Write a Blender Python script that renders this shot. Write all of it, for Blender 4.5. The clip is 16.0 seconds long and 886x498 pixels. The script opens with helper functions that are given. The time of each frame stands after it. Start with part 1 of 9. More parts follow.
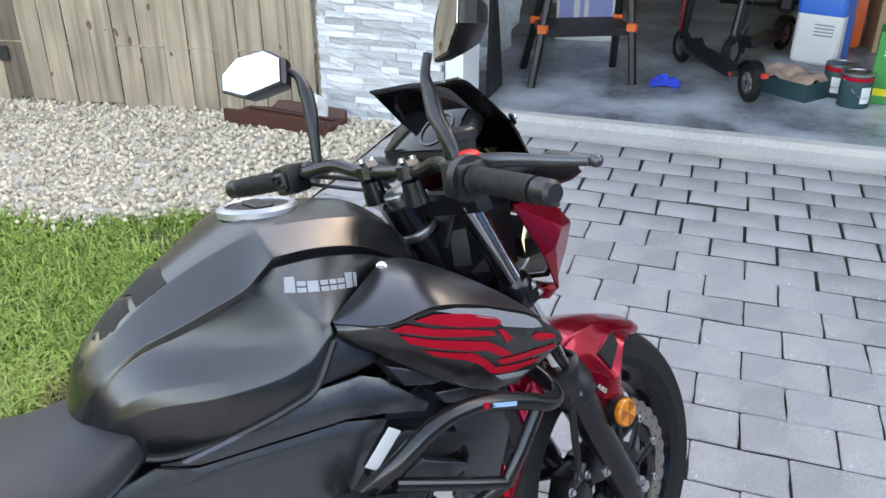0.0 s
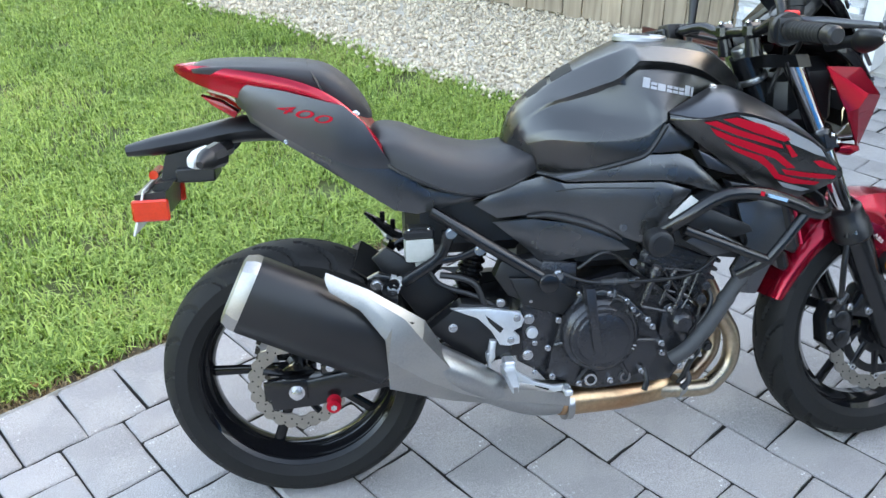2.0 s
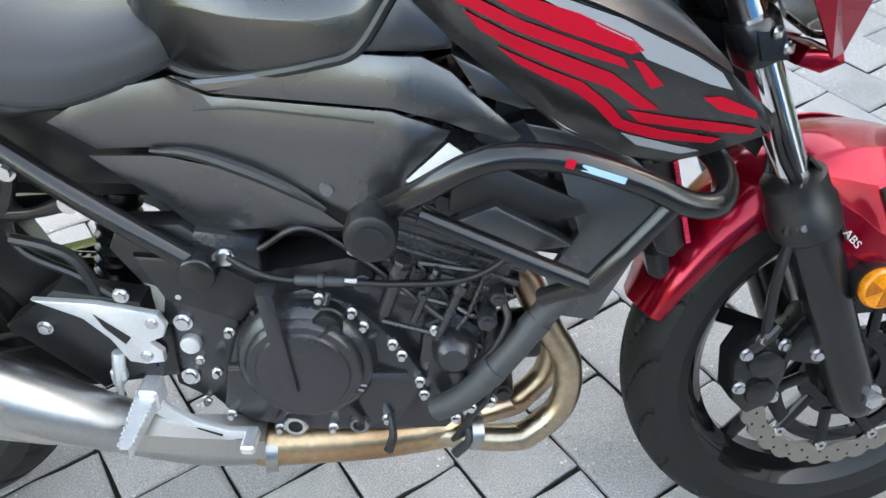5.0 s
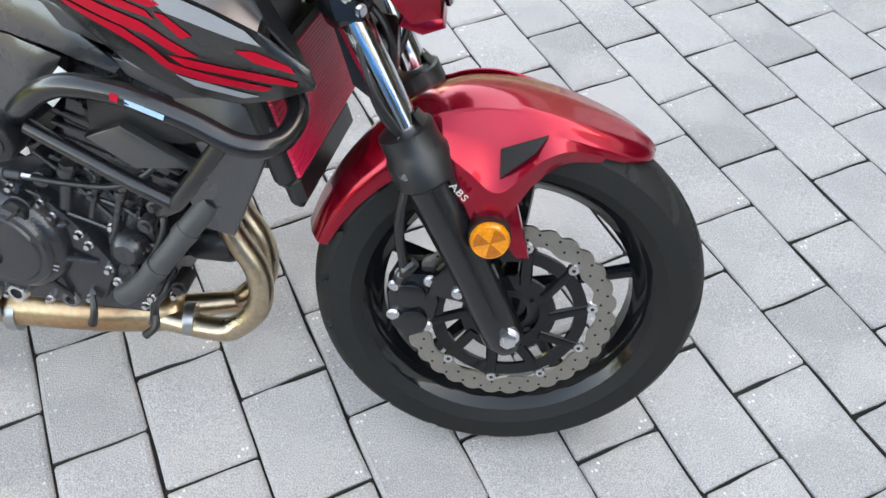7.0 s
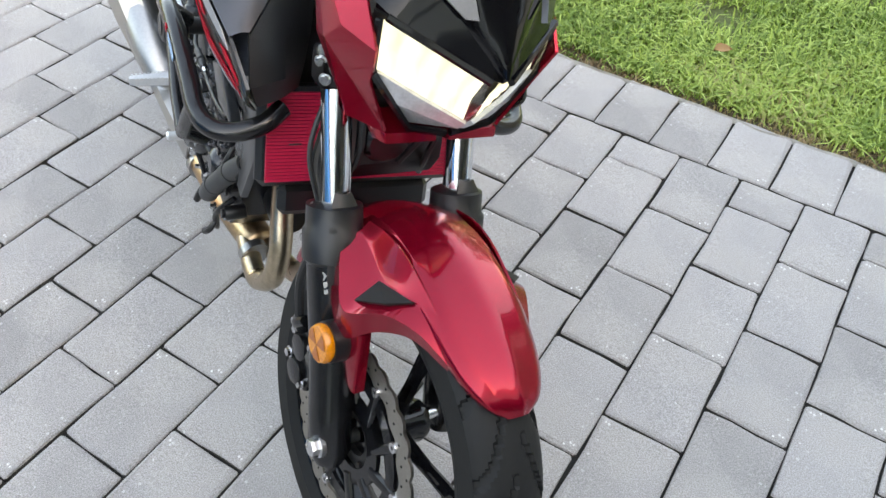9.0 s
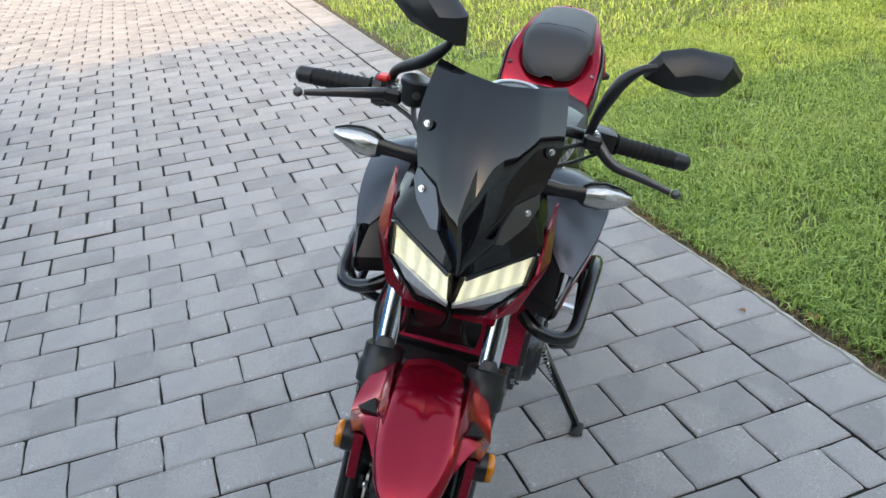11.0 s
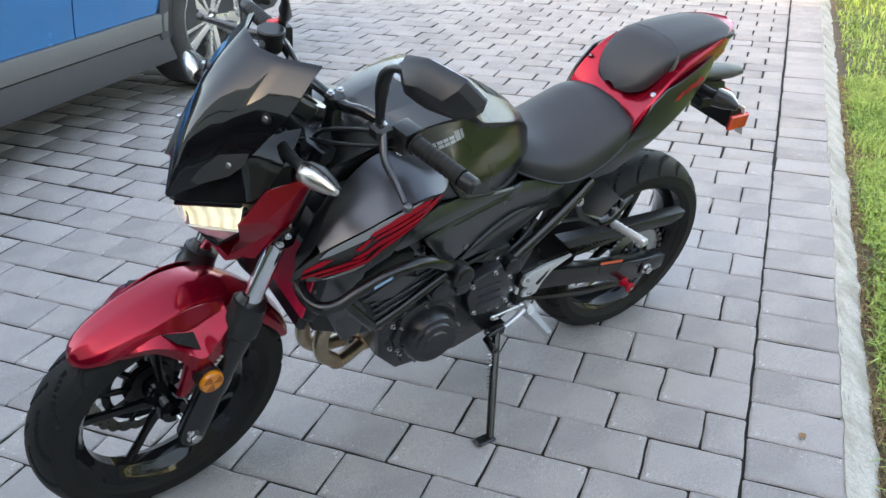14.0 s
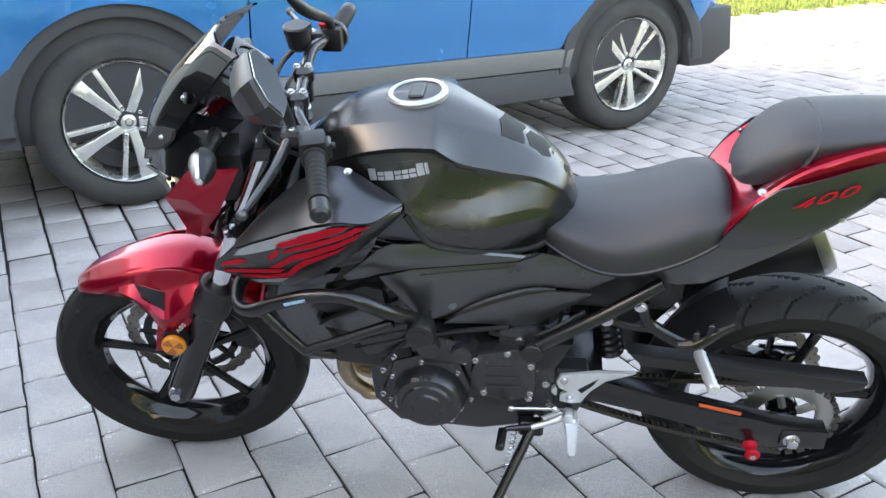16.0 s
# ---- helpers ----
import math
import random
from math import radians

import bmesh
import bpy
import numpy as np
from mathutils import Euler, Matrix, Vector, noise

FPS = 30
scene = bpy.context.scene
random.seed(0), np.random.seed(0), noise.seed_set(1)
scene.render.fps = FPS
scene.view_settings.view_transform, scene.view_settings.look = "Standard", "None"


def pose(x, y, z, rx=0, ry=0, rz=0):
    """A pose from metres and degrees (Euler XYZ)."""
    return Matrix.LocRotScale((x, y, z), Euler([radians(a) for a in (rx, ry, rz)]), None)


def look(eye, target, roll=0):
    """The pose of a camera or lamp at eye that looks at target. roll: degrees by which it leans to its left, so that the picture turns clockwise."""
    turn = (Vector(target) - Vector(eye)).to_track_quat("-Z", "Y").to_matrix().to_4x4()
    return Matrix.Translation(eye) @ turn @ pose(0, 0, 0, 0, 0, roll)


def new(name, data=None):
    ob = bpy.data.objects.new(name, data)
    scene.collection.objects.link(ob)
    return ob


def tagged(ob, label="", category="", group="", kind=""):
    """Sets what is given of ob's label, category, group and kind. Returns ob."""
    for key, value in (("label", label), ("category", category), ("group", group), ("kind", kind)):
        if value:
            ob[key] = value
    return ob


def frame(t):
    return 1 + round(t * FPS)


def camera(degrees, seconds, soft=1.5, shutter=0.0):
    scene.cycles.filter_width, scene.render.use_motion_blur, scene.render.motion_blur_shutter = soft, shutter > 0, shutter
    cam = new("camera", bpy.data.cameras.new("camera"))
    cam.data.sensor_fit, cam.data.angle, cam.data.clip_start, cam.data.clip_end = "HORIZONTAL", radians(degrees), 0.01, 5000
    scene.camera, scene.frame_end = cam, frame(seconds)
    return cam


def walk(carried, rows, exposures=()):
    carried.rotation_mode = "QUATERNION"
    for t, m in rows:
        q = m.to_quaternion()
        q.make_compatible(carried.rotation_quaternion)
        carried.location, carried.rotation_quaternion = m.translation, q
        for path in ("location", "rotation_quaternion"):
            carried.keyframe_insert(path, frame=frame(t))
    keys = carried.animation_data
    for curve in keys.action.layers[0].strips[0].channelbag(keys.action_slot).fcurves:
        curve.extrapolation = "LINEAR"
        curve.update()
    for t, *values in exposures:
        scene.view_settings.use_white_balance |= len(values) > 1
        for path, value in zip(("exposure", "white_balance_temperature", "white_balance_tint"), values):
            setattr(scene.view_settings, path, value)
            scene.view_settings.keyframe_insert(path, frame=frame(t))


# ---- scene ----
from mathutils.bvhtree import BVHTree

cam = camera(56.0, 16.0)
PATH = [
    (0, (0.362, -0.82, 1.441), (1.408, 0.63, 0.543), 0.2),
    (0.5, (0.229, -1.072, 1.459), (1.164, 0.448, 0.555), -1.4),
    (1, (0.055, -1.297, 1.451), (0.796, 0.335, 0.563), 0.0),
    (1.5, (0.076, -1.426, 1.462), (0.483, 0.318, 0.571), -0.2),
    (2, (0.167, -1.493, 1.46), (0.358, 0.23, 0.464), -0.6),
    (2.5, (0.271, -1.428, 1.439), (0.33, 0.245, 0.344), -2.9),
    (3, (0.431, -1.297, 1.456), (0.372, 0.379, 0.366), -5.6),
    (3.5, (0.728, -1.208, 1.446), (0.553, 0.454, 0.348), -5.6),
    (3.7, (0.809, -1.139, 1.415), (0.613, 0.504, 0.291), -4.4),
    (5.8, (0.885, -0.615, 1.156), (0.922, 0.643, -0.398), 2.3),
    (6, (0.979, -0.663, 1.226), (0.918, 0.556, -0.359), -1.6),
    (6.5, (1.25, -0.818, 1.323), (1.0, 0.415, -0.232), -4.4),
    (7, (1.428, -0.711, 1.311), (1.181, 0.541, -0.229), -0.2),
    (7.5, (1.632, -0.621, 1.318), (1.223, 0.58, -0.227), 1.9),
    (8, (1.814, -0.568, 1.313), (1.043, 0.416, -0.248), 3.2),
    (8.5, (1.89, -0.352, 1.273), (0.988, 0.517, -0.286), 8.8),
    (9, (2.011, -0.155, 1.339), (0.731, 0.425, -0.084), 3.4),
    (9.5, (2.109, 0.053, 1.436), (0.52, 0.279, 0.243), -0.9),
    (9.7, (2.109, 0.131, 1.437), (0.456, 0.248, 0.316), -1.5),
    (11.8, (2.617, 0.907, 1.453), (1.12, -0.03, 0.514), -6.4),
    (12, (2.573, 1.013, 1.441), (1.158, -0.005, 0.46), -6.3),
    (12.5, (2.428, 1.227, 1.441), (1.132, 0.11, 0.406), -5.8),
    (13, (2.114, 1.351, 1.424), (0.777, 0.276, 0.395), -3.8),
    (13.5, (1.874, 1.581, 1.436), (0.65, 0.319, 0.482), -2.7),
    (14, (1.659, 1.672, 1.429), (0.701, 0.177, 0.508), -0.9),
    (14.5, (1.348, 1.637, 1.408), (0.557, 0.03, 0.518), -0.3),
    (15, (1.036, 1.726, 1.341), (0.604, -0.023, 0.471), -1.8),
    (15.5, (0.781, 1.678, 1.319), (0.747, -0.165, 0.541), -1.2),
    (16, (0.543, 1.717, 1.296), (0.777, -0.109, 0.514), -0.1),
]
EXPOSURES = [(0, 3.25, 9600, 17), (0.5, 3.37, 9400, 17), (1.5, 3.34, 8800, 15), (2.5, 3.42, 9000, 9), (3.6, 3.5, 9400, 9), (6, 3.8, 10900, 13), (6.5, 3.72, 10900, 12), (7.5, 3.62, 11300, 16), (8, 3.5, 11000, 16), (8.5, 3.5, 11100, 15), (9, 3.38, 10900, 13), (9.5, 3.05, 9900, 6), (12, 2.64, 9200, 11), (12.5, 2.95, 9300, 11), (14, 2.98, 9300, 12), (15, 3.25, 9100, 12), (15.5, 3.43, 9500, 14), (16, 3.52, 9500, 14)]
walk(cam, [(t, look(eye, target, roll)) for t, eye, target, roll in PATH], EXPOSURES)

# ---- world, sun, exposure ----
DRIVE_YAW = 35.6          # heading of the driveway and house, degrees from the motorcycle's heading
SUN_EL, SUN_YAW = 25.7, 16.1
world = bpy.data.worlds.new("sky")
scene.world = world
world.use_nodes = True
wn = world.node_tree.nodes
sky = wn.new("ShaderNodeTexSky")
sky.sky_type, sky.sun_disc = "NISHITA", False
sky.sun_elevation, sky.sun_rotation = radians(SUN_EL), radians(90 - SUN_YAW)
sky.air_density, sky.dust_density, sky.ozone_density = 1.0, 1.2, 1.0
world.node_tree.links.new(sky.outputs[0], wn["Background"].inputs[0])
wn["Background"].inputs[1].default_value = 0.15
sun_dir = Vector((math.cos(radians(SUN_EL)) * math.cos(radians(SUN_YAW)), math.cos(radians(SUN_EL)) * math.sin(radians(SUN_YAW)), math.sin(radians(SUN_EL))))
sun = new("sun", bpy.data.lights.new("sun", "SUN"))
sun.data.energy, sun.data.angle, sun.data.color = 0.55, radians(0.5), (1.0, 0.76, 0.48)
sun.matrix_world = look(sun_dir * 30, (0, 0, 0))

GRID = pose(0, 0, 0, 0, 0, DRIVE_YAW)
BIKE = pose(0, 0, 0, -12.5, 0, 0)


# ---- materials ----
def nd(m, kind, **ins):
    n = m.node_tree.nodes.new(kind)
    for k, val in ins.items():
        n.inputs[k.replace("_", " ")].default_value = val
    return n


def lk(m, a, b):
    m.node_tree.links.new(a, b)


def mat(name, color, rough=0.5, metal=0.0, var=0.12, scale=6.0, fine=90.0, bump=0.15, bump_scale=None, coat=0.0, rand=0.0, island=0.0, spec=0.5, rvar=0.1, tint=None, dist=0.002):
    """A surface with two scales of colour change, uneven gloss and fine relief."""
    m = bpy.data.materials.new(name)
    m.use_nodes = True
    b = m.node_tree.nodes["Principled BSDF"]
    b.inputs["Metallic"].default_value = metal
    b.inputs["Coat Weight"].default_value = coat
    b.inputs["Coat Roughness"].default_value = 0.03
    b.inputs["Specular IOR Level"].default_value = spec
    tc = m.node_tree.nodes.new("ShaderNodeTexCoord")
    n1 = nd(m, "ShaderNodeTexNoise", Scale=scale, Detail=4.0)
    n2 = nd(m, "ShaderNodeTexNoise", Scale=fine, Detail=3.0)
    lk(m, tc.outputs["Object"], n1.inputs["Vector"])
    lk(m, tc.outputs["Object"], n2.inputs["Vector"])
    add = m.node_tree.nodes.new("ShaderNodeMath")
    add.operation = "ADD"
    lk(m, n1.outputs["Fac"], add.inputs[0])
    lk(m, n2.outputs["Fac"], add.inputs[1])
    src = add.outputs[0]
    if rand or island:
        if rand:
            oi = m.node_tree.nodes.new("ShaderNodeObjectInfo")
            r_out = oi.outputs["Random"]
        else:
            oi = m.node_tree.nodes.new("ShaderNodeNewGeometry")
            r_out = oi.outputs["Random Per Island"]
        mr = m.node_tree.nodes.new("ShaderNodeMapRange")
        amount = (rand or island) / max(var, 1e-3)
        mr.inputs["To Min"].default_value, mr.inputs["To Max"].default_value = -amount / 2, amount / 2
        lk(m, r_out, mr.inputs["Value"])
        a2 = m.node_tree.nodes.new("ShaderNodeMath")
        a2.operation = "ADD"
        lk(m, src, a2.inputs[0])
        lk(m, mr.outputs[0], a2.inputs[1])
        src = a2.outputs[0]
    ramp = m.node_tree.nodes.new("ShaderNodeMapRange")
    ramp.clamp = False
    ramp.inputs["From Min"].default_value, ramp.inputs["From Max"].default_value = 0.6, 1.4
    ramp.inputs["To Min"].default_value, ramp.inputs["To Max"].default_value = 1 - var, 1 + var
    lk(m, src, ramp.inputs["Value"])
    mul = m.node_tree.nodes.new("ShaderNodeVectorMath")
    mul.operation = "SCALE"
    mul.inputs[0].default_value = color[:3]
    lk(m, ramp.outputs[0], mul.inputs["Scale"])
    out = mul.outputs[0]
    if tint:
        n3 = nd(m, "ShaderNodeTexNoise", Scale=scale * 0.6, Detail=5.0)
        lk(m, tc.outputs["Object"], n3.inputs["Vector"])
        r3 = m.node_tree.nodes.new("ShaderNodeMapRange")
        r3.inputs["From Min"].default_value, r3.inputs["From Max"].default_value = 0.45, 0.7
        lk(m, n3.outputs["Fac"], r3.inputs["Value"])
        mx = m.node_tree.nodes.new("ShaderNodeMix")
        mx.data_type = "RGBA"
        lk(m, r3.outputs[0], mx.inputs["Factor"])
        lk(m, out, mx.inputs["A"])
        mx.inputs["B"].default_value = (*tint, 1)
        out = mx.outputs["Result"]
    lk(m, out, b.inputs["Base Color"])
    rr = m.node_tree.nodes.new("ShaderNodeMapRange")
    rr.inputs["To Min"].default_value, rr.inputs["To Max"].default_value = max(0.02, rough - rvar), min(1.0, rough + rvar)
    lk(m, n1.outputs["Fac"], rr.inputs["Value"])
    lk(m, rr.outputs[0], b.inputs["Roughness"])
    if bump:
        bp = nd(m, "ShaderNodeBump", Strength=bump, Distance=dist)
        if bump_scale:
            n4 = nd(m, "ShaderNodeTexNoise", Scale=bump_scale, Detail=3.0)
            lk(m, tc.outputs["Object"], n4.inputs["Vector"])
            lk(m, n4.outputs["Fac"], bp.inputs["Height"])
        else:
            lk(m, n2.outputs["Fac"], bp.inputs["Height"])
        lk(m, bp.outputs[0], b.inputs["Normal"])
    return m


def paver_mat(name, per_piece):
    """Grey concrete with sandy grain, pale specks and blotches."""
    m = mat(name, (0.358, 0.334, 0.324), 0.9, var=0.15, scale=7, fine=230, bump=0.9, bump_scale=330, dist=0.003, spec=0.06, tint=(0.400, 0.370, 0.350), **per_piece)
    b = m.node_tree.nodes["Principled BSDF"]
    src = b.inputs["Base Color"].links[0].from_socket
    tc = m.node_tree.nodes.new("ShaderNodeTexCoord")
    vo = nd(m, "ShaderNodeTexVoronoi", Scale=48.0)
    n = nd(m, "ShaderNodeTexNoise", Scale=24.0, Detail=5.0)
    n2 = nd(m, "ShaderNodeTexNoise", Scale=420.0, Detail=2.0)
    for k in (vo, n, n2):
        lk(m, tc.outputs["Object"], k.inputs["Vector"])
    r = m.node_tree.nodes.new("ShaderNodeMapRange")
    r.inputs["From Min"].default_value, r.inputs["From Max"].default_value = 0.17, 0.10
    lk(m, vo.outputs["Distance"], r.inputs["Value"])
    r2 = m.node_tree.nodes.new("ShaderNodeMapRange")
    r2.inputs["From Min"].default_value, r2.inputs["From Max"].default_value = 0.48, 0.66
    lk(m, n.outputs["Fac"], r2.inputs["Value"])
    mu = m.node_tree.nodes.new("ShaderNodeMath")
    mu.operation = "MULTIPLY"
    lk(m, r.outputs[0], mu.inputs[0])
    lk(m, r2.outputs[0], mu.inputs[1])
    mx = m.node_tree.nodes.new("ShaderNodeMix")
    mx.data_type = "RGBA"
    lk(m, mu.outputs[0], mx.inputs["Factor"])
    lk(m, src, mx.inputs["A"])
    mx.inputs["B"].default_value = (0.85, 0.84, 0.81, 1)
    r3 = m.node_tree.nodes.new("ShaderNodeMapRange")
    r3.inputs["From Min"].default_value, r3.inputs["From Max"].default_value = 0.3, 0.7
    r3.inputs["To Min"].default_value, r3.inputs["To Max"].default_value = 0.70, 1.30
    lk(m, n2.outputs["Fac"], r3.inputs["Value"])
    sc = m.node_tree.nodes.new("ShaderNodeVectorMath")
    sc.operation = "SCALE"
    lk(m, mx.outputs["Result"], sc.inputs[0])
    lk(m, r3.outputs[0], sc.inputs["Scale"])
    lk(m, sc.outputs[0], b.inputs["Base Color"])
    return m


M = {}
M["paver"] = paver_mat("concrete_paver", {"rand": 0.10})
M["paver_far"] = paver_mat("concrete_paver_joined", {"island": 0.11})
M["joint"] = mat("jointing_sand", (0.022, 0.020, 0.018), 0.95, var=0.4, scale=8, fine=300, bump=0.6)
# dirt and joint shadow together, put into the colour of the paver sides
M["joint_dirt_shade"] = mat("dirt_and_shade_on_paver_sides", (0.050, 0.046, 0.042), 0.95, var=0.35, scale=20, fine=200, bump=0.4)
M["kerb"] = mat("rough_pale_mortar", (0.47, 0.445, 0.40), 0.92, var=0.30, scale=14, fine=130, bump=1.0, dist=0.008, bump_scale=60, tint=(0.30, 0.27, 0.22))
M["concrete"] = mat("concrete", (0.42, 0.40, 0.37), 0.85, var=0.2, scale=3, fine=60, bump=0.4, tint=(0.5, 0.47, 0.42))
M["garage_floor"] = mat("garage_floor_concrete", (0.17, 0.18, 0.195), 0.34, var=0.75, scale=3.2, fine=19, bump=0.15, tint=(0.52, 0.55, 0.58))
M["soil"] = mat("soil", (0.09, 0.065, 0.04), 0.95, var=0.35, scale=9, fine=120, bump=0.8, dist=0.01)
M["ground"] = mat("lawn_ground", (0.07, 0.085, 0.025), 0.95, var=0.35, scale=3, fine=60, bump=0.8, dist=0.01, tint=(0.13, 0.11, 0.05))
M["gravel_bed"] = mat("gravel_bed", (0.60, 0.54, 0.45), 0.95, var=0.25, scale=5, fine=90, bump=0.8, dist=0.01)
M["pebble"] = mat("pale_pebble", (0.60, 0.50, 0.38), 0.8, var=0.12, scale=30, fine=200, bump=0.3, island=0.26)
M["stone"] = mat("ledger_stone", (0.60, 0.61, 0.62), 0.8, var=0.12, scale=9, fine=60, bump=0.8, rand=0.28, dist=0.006, bump_scale=30)
M["stucco"] = mat("white_stucco", (0.72, 0.71, 0.69), 0.9, var=0.06, scale=4, fine=120, bump=0.4)
M["white_trim"] = mat("white_trim_paint", (0.78, 0.78, 0.77), 0.45, var=0.04, scale=4, fine=60, bump=0.05)
M["roof"] = mat("roof_shingle", (0.12, 0.10, 0.09), 0.9, var=0.2, scale=4, fine=40, bump=0.5)
M["wall_in"] = mat("garage_wall_paint", (0.45, 0.44, 0.42), 0.85, var=0.1, scale=3, fine=60, bump=0.1)


def wood(name, a, b, scale=1.0):
    m = bpy.data.materials.new(name)
    m.use_nodes = True
    p = m.node_tree.nodes["Principled BSDF"]
    p.inputs["Roughness"].default_value = 0.85
    tc = m.node_tree.nodes.new("ShaderNodeTexCoord")
    mp = m.node_tree.nodes.new("ShaderNodeMapping")
    mp.inputs["Scale"].default_value = (26 * scale, 26 * scale, 1.3 * scale)
    oi = m.node_tree.nodes.new("ShaderNodeObjectInfo")
    ad = m.node_tree.nodes.new("ShaderNodeVectorMath")
    sc = m.node_tree.nodes.new("ShaderNodeMath")
    sc.operation = "MULTIPLY"
    sc.inputs[1].default_value = 37.0
    lk(m, oi.outputs["Random"], sc.inputs[0])
    lk(m, tc.outputs["Object"], ad.inputs[0])
    lk(m, sc.outputs[0], ad.inputs[1])
    lk(m, ad.outputs[0], mp.inputs["Vector"])
    n = nd(m, "ShaderNodeTexNoise", Scale=1.0, Detail=6.0, Distortion=0.6)
    lk(m, mp.outputs[0], n.inputs["Vector"])
    n2 = nd(m, "ShaderNodeTexNoise", Scale=2.2, Detail=3.0)
    lk(m, ad.outputs[0], n2.inputs["Vector"])
    r = m.node_tree.nodes.new("ShaderNodeValToRGB")
    r.color_ramp.elements[0].position, r.color_ramp.elements[1].position = 0.28, 0.68
    r.color_ramp.elements[0].color, r.color_ramp.elements[1].color = (*b, 1), (*a, 1)
    lk(m, n.outputs["Fac"], r.inputs[0])
    mul = m.node_tree.nodes.new("ShaderNodeMix")
    mul.data_type, mul.blend_type = "RGBA", "MULTIPLY"
    mul.inputs["Factor"].default_value = 0.55
    lk(m, r.outputs[0], mul.inputs["A"])
    r2 = m.node_tree.nodes.new("ShaderNodeMapRange")
    r2.inputs["From Min"].default_value, r2.inputs["From Max"].default_value = 0.3, 0.7
    r2.inputs["To Min"].default_value, r2.inputs["To Max"].default_value = 0.55, 1.2
    lk(m, n2.outputs["Fac"], r2.inputs["Value"])
    lk(m, r2.outputs[0], mul.inputs["B"])
    lk(m, mul.outputs["Result"], p.inputs["Base Color"])
    bp = nd(m, "ShaderNodeBump", Strength=0.4, Distance=0.002)
    lk(m, n.outputs["Fac"], bp.inputs["Height"])
    lk(m, bp.outputs[0], p.inputs["Normal"])
    return m


M["fence"] = wood("weathered_pine", (0.46, 0.37, 0.27), (0.25, 0.19, 0.135))
# pine darkened to paint the shade of the gate gap
M["fence_gap_shade"] = wood("pine_darkened_as_gap_shade", (0.20, 0.15, 0.11), (0.10, 0.075, 0.055))
M["hinge"] = mat("black_iron_hinge", (0.02, 0.02, 0.022), 0.5, var=0.15)
M["knot"] = mat("wood_knot", (0.16, 0.105, 0.07), 0.9, var=0.4, scale=40, fine=200)


def leafy(name, a, b, island=True):
    m = bpy.data.materials.new(name)
    m.use_nodes = True
    p = m.node_tree.nodes["Principled BSDF"]
    p.inputs["Roughness"].default_value = 0.55
    ge = m.node_tree.nodes.new("ShaderNodeNewGeometry")
    tc = m.node_tree.nodes.new("ShaderNodeTexCoord")
    n = nd(m, "ShaderNodeTexNoise", Scale=1.6, Detail=4.0)
    lk(m, tc.outputs["Object"], n.inputs["Vector"])
    ad = m.node_tree.nodes.new("ShaderNodeMath")
    ad.operation = "ADD"
    mr = m.node_tree.nodes.new("ShaderNodeMapRange")
    mr.inputs["To Min"].default_value, mr.inputs["To Max"].default_value = -0.32, 0.32
    lk(m, ge.outputs["Random Per Island"], mr.inputs["Value"])
    lk(m, n.outputs["Fac"], ad.inputs[0])
    lk(m, mr.outputs[0], ad.inputs[1])
    r = m.node_tree.nodes.new("ShaderNodeValToRGB")
    e = r.color_ramp.elements
    e[0].position, e[1].position = 0.2, 0.75
    e[0].color, e[1].color = (*a, 1), (*b, 1)
    dry = e.new(0.97)
    dry.color = (0.30, 0.25, 0.10, 1)
    lk(m, ad.outputs[0], r.inputs[0])
    lk(m, r.outputs[0], p.inputs["Base Color"])
    tr = m.node_tree.nodes.new("ShaderNodeBsdfTranslucent")
    lk(m, r.outputs[0], tr.inputs["Color"])
    mix = m.node_tree.nodes.new("ShaderNodeMixShader")
    mix.inputs[0].default_value = 0.3
    lk(m, p.outputs[0], mix.inputs[1])
    lk(m, tr.outputs[0], mix.inputs[2])
    lk(m, mix.outputs[0], m.node_tree.nodes["Material Output"].inputs["Surface"])
    return m


M["thatch"] = leafy("dry_thatch", (0.16, 0.095, 0.045), (0.40, 0.28, 0.14))
M["grass"] = leafy("grass_blade", (0.120, 0.215, 0.030), (0.47, 0.60, 0.15))


# ---- mesh helpers ----
def mesh_ob(name, bm, material, parent=None, smooth=False, matrix=None):
    me = bpy.data.meshes.new(name)
    bm.to_mesh(me)
    bm.free()
    for mm in (material if isinstance(material, (list, tuple)) else [material]):
        me.materials.append(mm)
    if smooth:
        me.shade_smooth()
        me.set_sharp_from_angle(angle=radians(smooth if smooth is not True else 35))
    ob = new(name, me)
    if parent is not None:
        ob.parent = parent
    if matrix is not None:
        ob.matrix_basis = matrix
    return ob


def part(name, bm, material, parent, label="", smooth=35):
    ob = mesh_ob(name, bm, material, parent, smooth)
    return tagged(ob, label) if label else ob


def thing(name, label, category, matrix=None, group="", kind=""):
    ob = new(name)
    ob.empty_display_size = 0.1
    if matrix is not None:
        ob.matrix_basis = matrix
    return tagged(ob, label, category, group, kind)


def box(bm, x0, x1, y0, y1, z0, z1, bev=0.0, m=None, seg=1):
    r = bmesh.ops.create_cube(bm, size=1.0, matrix=Matrix.Translation(((x0 + x1) / 2, (y0 + y1) / 2, (z0 + z1) / 2)) @ Matrix.Diagonal((abs(x1 - x0), abs(y1 - y0), abs(z1 - z0), 1)))
    vs = r["verts"]
    if bev:
        es = list({e for v in vs for e in v.link_edges})
        out = bmesh.ops.bevel(bm, geom=es, offset=bev, segments=seg, affect="EDGES", profile=0.6)
        vs = list({v for f in out["faces"] for v in f.verts} | {v for v in vs if v.is_valid})
    if m is not None:
        bmesh.ops.transform(bm, matrix=m, verts=vs)
    return vs


